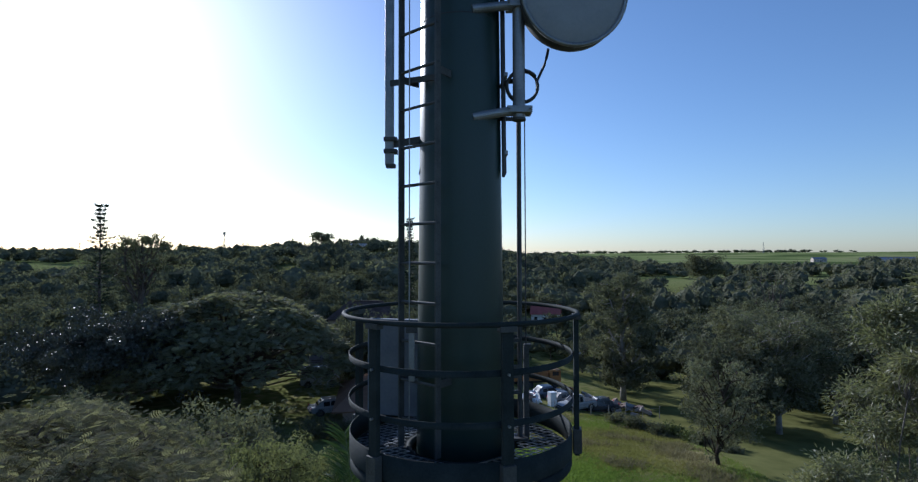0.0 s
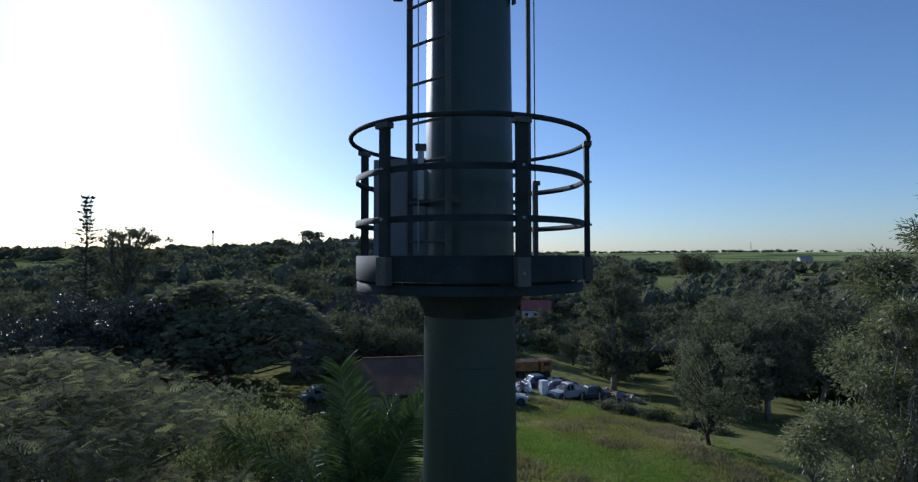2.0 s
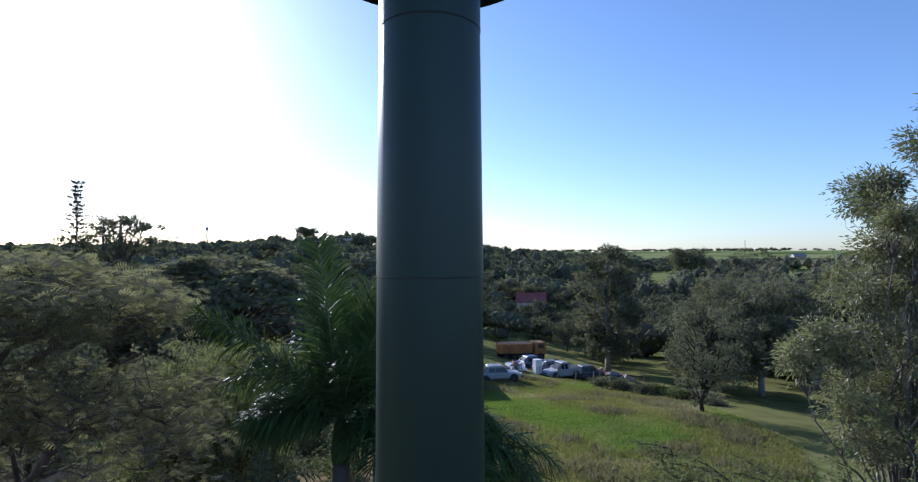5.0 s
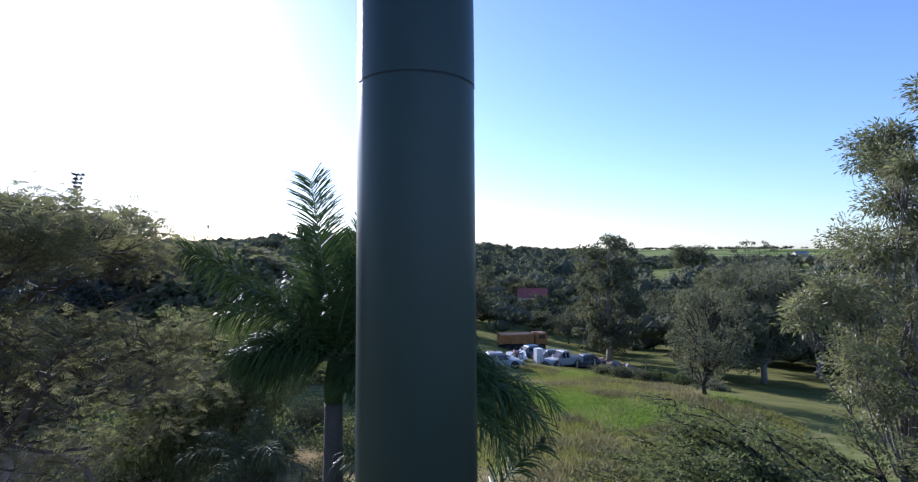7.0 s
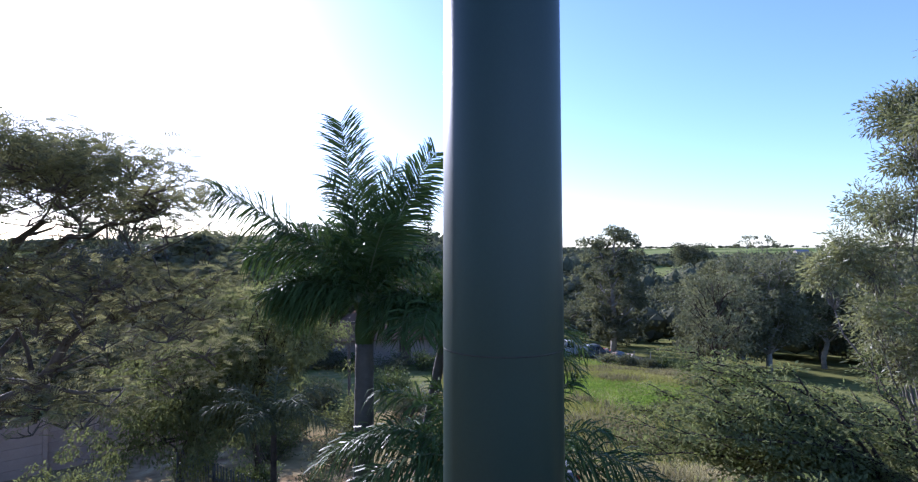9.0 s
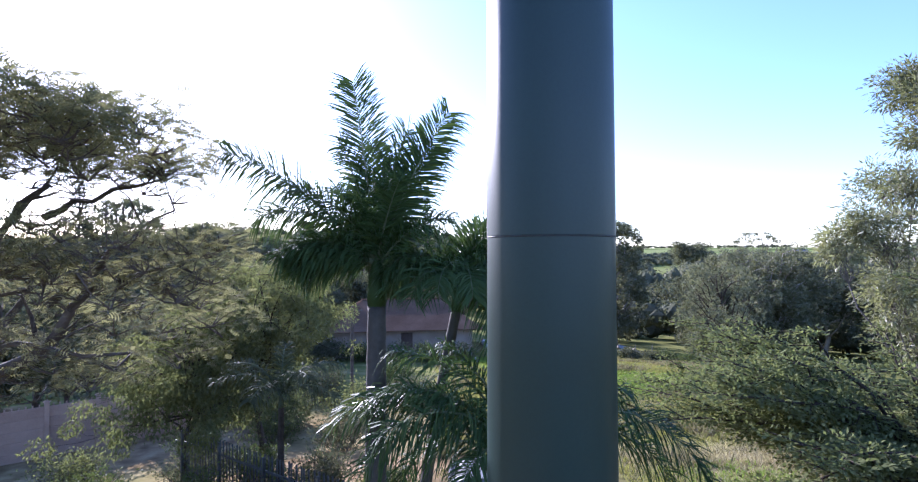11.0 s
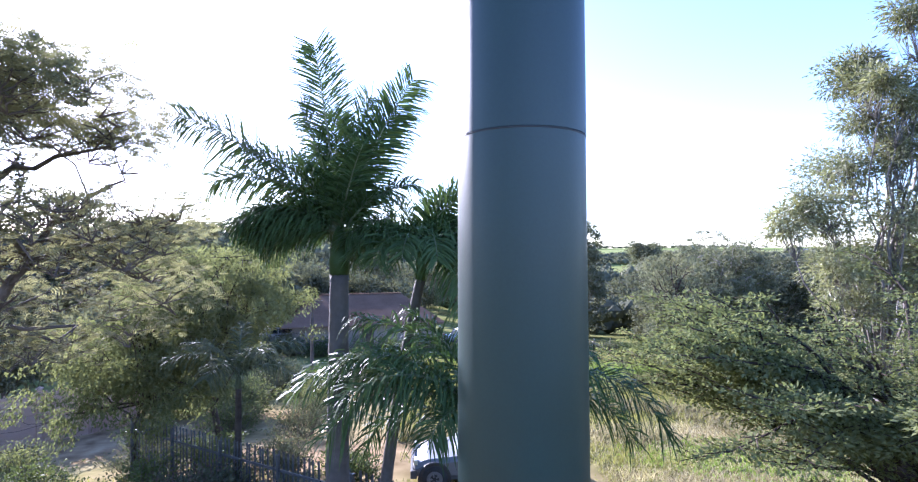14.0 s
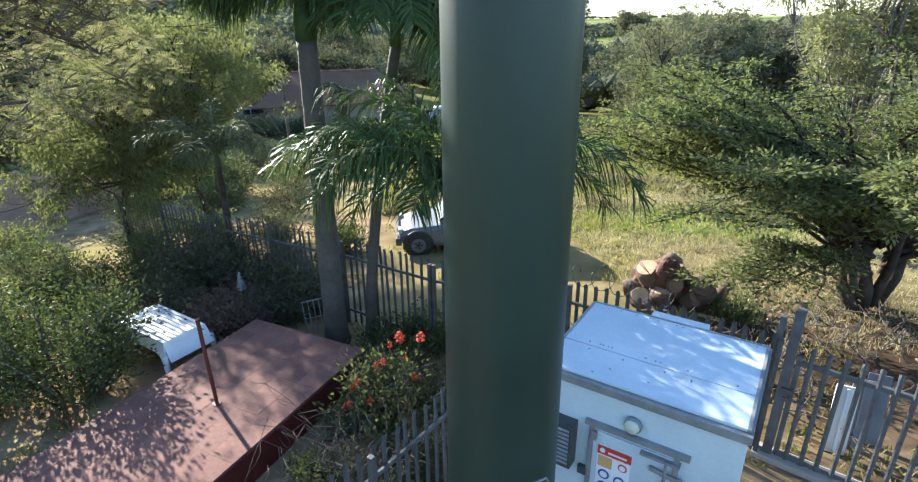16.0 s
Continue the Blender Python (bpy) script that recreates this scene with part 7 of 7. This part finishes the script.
# ---- houses ----
def house(x, y, turn, w, d, eave, ridge, roof_mat, wall_mat, label, windows=3, hip=0.0, over=0.4):
    """A house with a pitched roof, x along its front, which faces its own -y."""
    g = ground_z(x, y)
    ob = thing("house", x, y, g - 0.2, label, "house", turn)
    t = 0.22
    for sx in (-1, 1):
        part("wall", box(t, d, eave, sx * (w / 2 - t / 2), 0, 0), wall_mat, ob)
    part("wall", box(w - 2 * t, t, eave, 0, d / 2 - t / 2, 0), wall_mat, ob)
    part("wall", box(w - 2 * t, t, eave, 0, -d / 2 + t / 2, 0), wall_mat, ob)
    hw, hd, th = w / 2 + over, d / 2 + over, 0.1
    rw = w / 2 + over - hip * (d / 2 + over)
    for s in (-1, 1):
        z0 = eave - 0.12
        v = [(-hw, s * hd, z0), (hw, s * hd, z0), (rw, 0, ridge), (-rw, 0, ridge)]
        v += [(a, b, c + th) for a, b, c in v]
        f = [(0, 1, 2, 3), (7, 6, 5, 4), (0, 4, 5, 1), (1, 5, 6, 2), (2, 6, 7, 3), (3, 7, 4, 0)]
        raw("roof", v, f, roof_mat, ob)
        if hip:
            v = [(s * hw, -hd, z0), (s * hw, hd, z0), (s * rw, 0, ridge)]
            v += [(a, b, c + th) for a, b, c in v]
            raw("roof", v, [(0, 1, 2), (5, 4, 3), (0, 3, 4, 1), (1, 4, 5, 2), (2, 5, 3, 0)], roof_mat, ob)
        else:
            gx = s * (w / 2 - t)
            raw("gable", [(gx, -d / 2, eave), (gx, d / 2, eave), (gx, 0, ridge), (gx + s * t, -d / 2, eave), (gx + s * t, d / 2, eave), (gx + s * t, 0, ridge)], [(0, 1, 2), (5, 4, 3), (0, 3, 4, 1), (1, 4, 5, 2), (2, 5, 3, 0)], wall_mat, ob)
    part("ridge_cap", bar((-rw, 0, ridge + 0.12), (rw, 0, ridge + 0.12), 0.12, 0.28), roof_mat, ob)
    for k in range(windows):
        px = -w / 2 + w * (k + 0.5) / windows
        win = part("window", box(1.2, 0.06, 1.1, px, -d / 2 - 0.01, eave * 0.38, 0.01), PLASTERW, ob)
        part("pane", box(1.0, 0.06, 0.9, px, -d / 2 - 0.03, eave * 0.38 + 0.1), GLASSDARK, win)
        part("sill", box(1.35, 0.14, 0.06, px, -d / 2 - 0.05, eave * 0.38 - 0.06), wall_mat, win)
    part("door", box(0.9, 0.06, min(2.0, eave - 0.2), w * 0.02, -d / 2 - 0.02, 0.1, 0.01), ROOFBROWN, ob)
    return ob


house(-4.3, 48.0, 8, 11.0, 8.2, 2.4, 4.3, ROOFPINK, PLASTERDIM, "low house with a faded pinkish roof and walls coloured dark for shade", 0, 0.6, 0.8)
for k, (hx, hy) in enumerate([(-9.0, 42.2), (-6.8, 41.6), (-4.4, 41.2), (-2.0, 41.4), (0.4, 42.0)]):
    shrub(hx, hy, 2.6, 1.7, "dark bush before the low house", 230 + k, (L_DARK, L_BUSH)[k % 2], 1600, (0.16, 0.08), stems=16)
tree("garden_tree", -18.0, 26.5, "dark garden tree beyond the concrete wall", seed=210, height=4.6, crown_r=2.8, crown_low=0.5, leaf_mat=L_WOOD, bark=BARK, limbs=20, twigs=7, leaves=44, leaf=(0.22, 0.11), clump=0.45)
tree("garden_tree", -23.0, 24.5, "leafy garden tree beyond the concrete wall", seed=211, height=5.2, crown_r=3.0, crown_low=0.5, leaf_mat=L_BUSH, bark=BARK, limbs=20, twigs=7, leaves=44, leaf=(0.22, 0.11), clump=0.45)
tree("garden_tree", -13.6, 28.0, "leafy garden tree beyond the concrete wall", seed=212, height=4.2, crown_r=2.6, crown_low=0.4, leaf_mat=L_WOOD, bark=BARK, limbs=20, twigs=7, leaves=44, leaf=(0.2, 0.1), clump=0.45)
house(-13.5, 67.0, 20, 9.0, 6.0, 2.4, 4.2, ROOFGREYDULL, PLASTERDIM, "small outbuilding with a weathered roof", 0)
house(-19.0, 112.0, -10, 13.0, 8.5, 3.6, 7.0, ROOFBROWN, PLASTERDIM, "large house with a dark hipped roof among trees", 0, 0.7)
house(27.5, 168.0, -14, 8.5, 6.0, 3.0, 5.6, ROOFRED, PLASTERW, "far house with a red roof in the valley", 3)
house(-116.0, 392.0, 5, 15.0, 8.0, 4.0, 6.6, ROOFGREY, PLASTERW, "far white house on the ridge", 4)
house(-73.0, 398.0, -5, 12.0, 8.0, 4.0, 6.2, ROOFGREY, PLASTERW, "far white house on the ridge", 4)
house(-83.0, 92.0, 20, 11.0, 8.0, 3.0, 5.2, ROOFGREY, PLASTERW, "house with a grey roof at the edge of the woods", 3, 0.5)
for k, (px, py, w) in enumerate([(470, 600, 34), (520, 640, 40), (430, 640, 14)]):
    house(px, py, -30 + 9 * k, w, 9.0, 4.0, 6.0, CARBLUE, PLASTER, "far pale building beyond the woods", 4)
house(70.0, 190.0, -20, 10.0, 7.0, 3.0, 5.0, ROOFGREY, PLASTERW, "far house half hidden in the woods", 3)

for k in range(2, 13):
    hx, hy = 14.2 + 0.55 * k + (0.5 if k % 2 else -0.3), 53.2 - 0.95 * k + (0.7 if k % 3 else -0.4)
    shrub(hx, hy, 2.0 + 0.3 * (k % 3), 0.5 + 0.25 * (k % 4), "dark scrubby bush along the field's far edge", 260 + k, (L_DARK, L_BUSH, L_WOOD)[k % 3], 1500, (0.2, 0.1), stems=16)

# ---- the scrap yard ----
car(12.6, 57.6, 205, CARWHITE, "white pickup parked in the scrap yard", "pickup")
car(10.4, 62.8, 20, CARBLUE, "blue-grey old car in the scrap yard", "sedan")
car(12.2, 60.6, 15, CARGREY, "dull grey old car in the scrap yard", "sedan")
car(15.2, 58.8, 190, CARDARK, "dark old car in the scrap yard", "sedan")
car(5.1, 50.4, 8, CARWHITE, "white old car at the edge of the field", "sedan")
car(-15.6, 61.5, 12, CARWHITE, "white van parked under trees", "van", "van")
car(-11.5, 50.0, 25, CARWHITE, "pale parked car beside the outbuilding", "sedan")


def build_truck():
    x, y = 10.0, 69.5
    ob = thing("tipper_truck", x, y, ground_z(x, y), "old tipper truck with a rusty orange body", "truck", 8)
    part("chassis", box(6.2, 0.8, 0.25, 0, 0, 0.6, 0.02), CABLE, ob)
    load = part("tipper_body", box(4.2, 2.3, 1.15, -0.9, 0, 1.05, 0.04), ORANGE, ob, "rusty orange tipper body")
    for k in range(7):
        for s in (-1, 1):
            part("rib", box(0.09, 0.07, 1.1, -2.85 + 0.65 * k, s * 1.18, 1.07), ORANGE, load)
    part("cab", box(1.5, 2.2, 1.5, 2.25, 0, 0.8, 0.12), ORANGE, ob)
    part("windscreen", box(0.05, 1.8, 0.6, 3.0, 0, 1.55, 0.01), GLASSDARK, ob)
    part("side_window", box(0.8, 2.24, 0.5, 2.3, 0, 1.6, 0.01), GLASSDARK, ob)
    for sx in (-2.2, -1.1, 2.3):
        for s in (-1, 1):
            wheel(ob, sx, s * 0.98, 0.5, 0.5, 0.3)


build_truck()


def scrap(x, y, size, height, label, seed, mats):
    rng = random.Random(seed)
    ob = thing("scrap_heap", x, y, ground_z(x, y), label, "scrap heap")
    for k in range(26):
        a, q = rng.uniform(0, 6.28), size * math.sqrt(rng.random())
        z = max(0.0, height * (1 - q / size) * rng.uniform(0.3, 1))
        bm = box(rng.uniform(0.3, 1.3), rng.uniform(0.2, 0.8), rng.uniform(0.05, 0.4), 0, 0, 0, 0.01)
        bm.transform(pose(q * math.cos(a), q * math.sin(a), z, rng.uniform(-25, 25), rng.uniform(-25, 25), rng.uniform(0, 360)))
        low = min(v.co.z for v in bm.verts)
        if low < 0:
            bm.transform(Matrix.Translation((0, 0, -low)))
        part("scrap_piece", bm, mats[k % len(mats)], ob)


scrap(16.2, 61.0, 2.8, 1.1, "heap of rusty scrap metal and pale sheets", 1, [RUST, RUST, CONCRETE, STEEL, RUST])
scrap(18.6, 59.5, 2.2, 0.7, "heap of rusty scrap metal and pale sheets", 2, [RUST, CONCRETE, STEEL])
scrap(13.6, 66.0, 2.4, 1.3, "heap of rusty scrap metal and pale sheets", 3, [CONCRETE, RUST, ORANGE])
scrap(7.6, 58.5, 1.2, 0.7, "heap of pale boards and sheets", 4, [PLASTERW, WHITE, RUST])
fridge = thing("fridge", 10.0, 57.6, ground_z(10.0, 57.6), "old white fridge standing at the field's edge", "fridge", 20)
part("body", box(0.7, 0.7, 1.5, 0, 0, 0.03, 0.03), WHITE, fridge)
part("door", box(0.68, 0.05, 1.42, 0, -0.37, 0.06, 0.015), WHITE, fridge)
part("door_handle", box(0.03, 0.04, 0.35, 0.28, -0.41, 0.8, 0.008), STEEL, fridge)
wire = thing("wire_fence", 0, 0, 0, "thin wooden posts with wire along the field", "fence")
spots = [(2.0 + 1.9 * k, 52.0 + 0.45 * k) for k in range(11)]
for x, y in spots:
    part("post", rod((x, y, ground_z(x, y) - 0.1), (x + 0.03, y, ground_z(x, y) + 1.25), 0.05, 0.04, 7), BARKGREY, wire)
for h in (0.5, 1.05):
    raw("wire", *tube([(x, y, ground_z(x, y) + h) for x, y in spots], 0.006, 4), STEEL, wire)
pole = thing("utility_pole", -5.3, 29.0, ground_z(-5.3, 29.0), "thin dark wooden utility pole", "pole")
part("shaft", rod((0, 0, -0.1), (0.0, 0, 5.0), 0.09, 0.07, 9), BARK, pole)
part("cross_arm", bar((-0.5, 0, 4.75), (0.5, 0, 4.75), 0.09, 0.07), BARK, pole)


def lattice_mast(x, y, h, label, w=2.2):
    ob = thing("lattice_mast", x, y, ground_z(x, y) - 0.2, label, "mast")
    pieces = []
    corners = [(-1, -1), (1, -1), (1, 1), (-1, 1)]

    def at(c, z):
        s = w / 2 * (1 - 0.75 * z / h)
        return (c[0] * s, c[1] * s, z)
    for c in corners:
        part("leg", rod(at(c, 0), at(c, h), 0.16, 0.1, 6), STEEL, ob)
    n = 9
    for i in range(n):
        z0, z1 = h * i / n, h * (i + 1) / n
        for k in range(4):
            part("brace", rod(at(corners[k], z0), at(corners[(k + 1) % 4], z1), 0.07, n=5), STEEL, ob)
    part("antenna_head", box(1.6, 1.6, 2.4, 0, 0, h - 2.6, 0.1), RADOME, ob)


lattice_mast(-202.0, 467.0, 24.0, "far steel lattice mast on the ridge")
lattice_mast(820.0, 1440.0, 30.0, "far thin pylon on the skyline", 4.0)
lattice_mast(-560.0, 800.0, 22.0, "far thin pylon on the skyline", 3.0)


# ---- grass ----
random.seed(5)


def grass(name, label, seed, count, area, blade, mat, gate, lean=0.5):
    """Loose blades of grass in tufts over part of the ground."""
    rng = np.random.default_rng(seed)
    x0, x1, y0, y1 = area
    pts = []
    while len(pts) < count:
        x, y = rng.uniform(x0, x1), rng.uniform(y0, y1)
        if gate(x, y):
            pts.append((x, y, ground_z(x, y)))
    pts = np.repeat(np.array(pts), 5, axis=0)
    pts[:, :2] += rng.normal(0, 0.09, (len(pts), 2))
    d = rng.normal(0, lean, (len(pts), 3))
    d[:, 2] = 1.0
    v = leaf_quads(pts, d, blade[0], blade[1], rng, 0.1)
    return tagged(quads_mesh(name, v, mat), label, "grass", kind="stuff")


def in_compound(x, y):
    return (x - 4.02) * 0.72 + (y - 6.3) * 0.693 < 0.15 and y < 18


def field(x, y):
    return not in_compound(x, y) and x > -1 + (y - 16) * -0.02 and y < 52 + 0.24 * x and x < min(18.9, max(13.0, 4 + 0.52 * y)) and not (x < 4.5 and y < 18.5)


grass("field_grass", "rough bright green grass of the sloping field", 81, 23000, (-1, 20, 8, 58), (0.2, 0.036), L_GRASS, lambda x, y: field(x, y) and y > 13.5 and dry_at(x, y) < random.uniform(0.1, 0.9) and lush_at(x, y) < random.uniform(0.2, 0.9))
grass("lush_grass", "bright lush green band of grass in the field", 84, 14000, (-1, 20, 8, 58), (0.17, 0.036), L_LUSH, lambda x, y: field(x, y) and y > 13.5 and lush_at(x, y) > random.uniform(0.1, 0.8))
grass("dry_grass", "tall dry yellow grass of the sloping field", 82, 13000, (-1, 20, 8, 58), (0.17, 0.016), L_DRY, lambda x, y: field(x, y) and dry_at(x, y) * (0.4 if y < 13 else 1.0) > random.uniform(0.05, 0.8))
grass("weed_tufts", "brown and olive weed tufts in the field", 85, 3600, (-1, 32, 8, 58), (0.42, 0.05), L_TUFT, lambda x, y: field(x, y) and y > 15 and lush_at(x, y) < 0.45 and noise.noise((x * 0.35, y * 0.35, 6)) > random.uniform(0.0, 0.6), 0.7)
grass("yard_weeds", "short green and dry weeds in the yard", 83, 2600, (-12, 7, 3, 17), (0.14, 0.025), L_GRASS, lambda x, y: noise.noise((x * 0.5, y * 0.5, 9)) > 0.05 and math.hypot(x, y - 4) > 0.7)
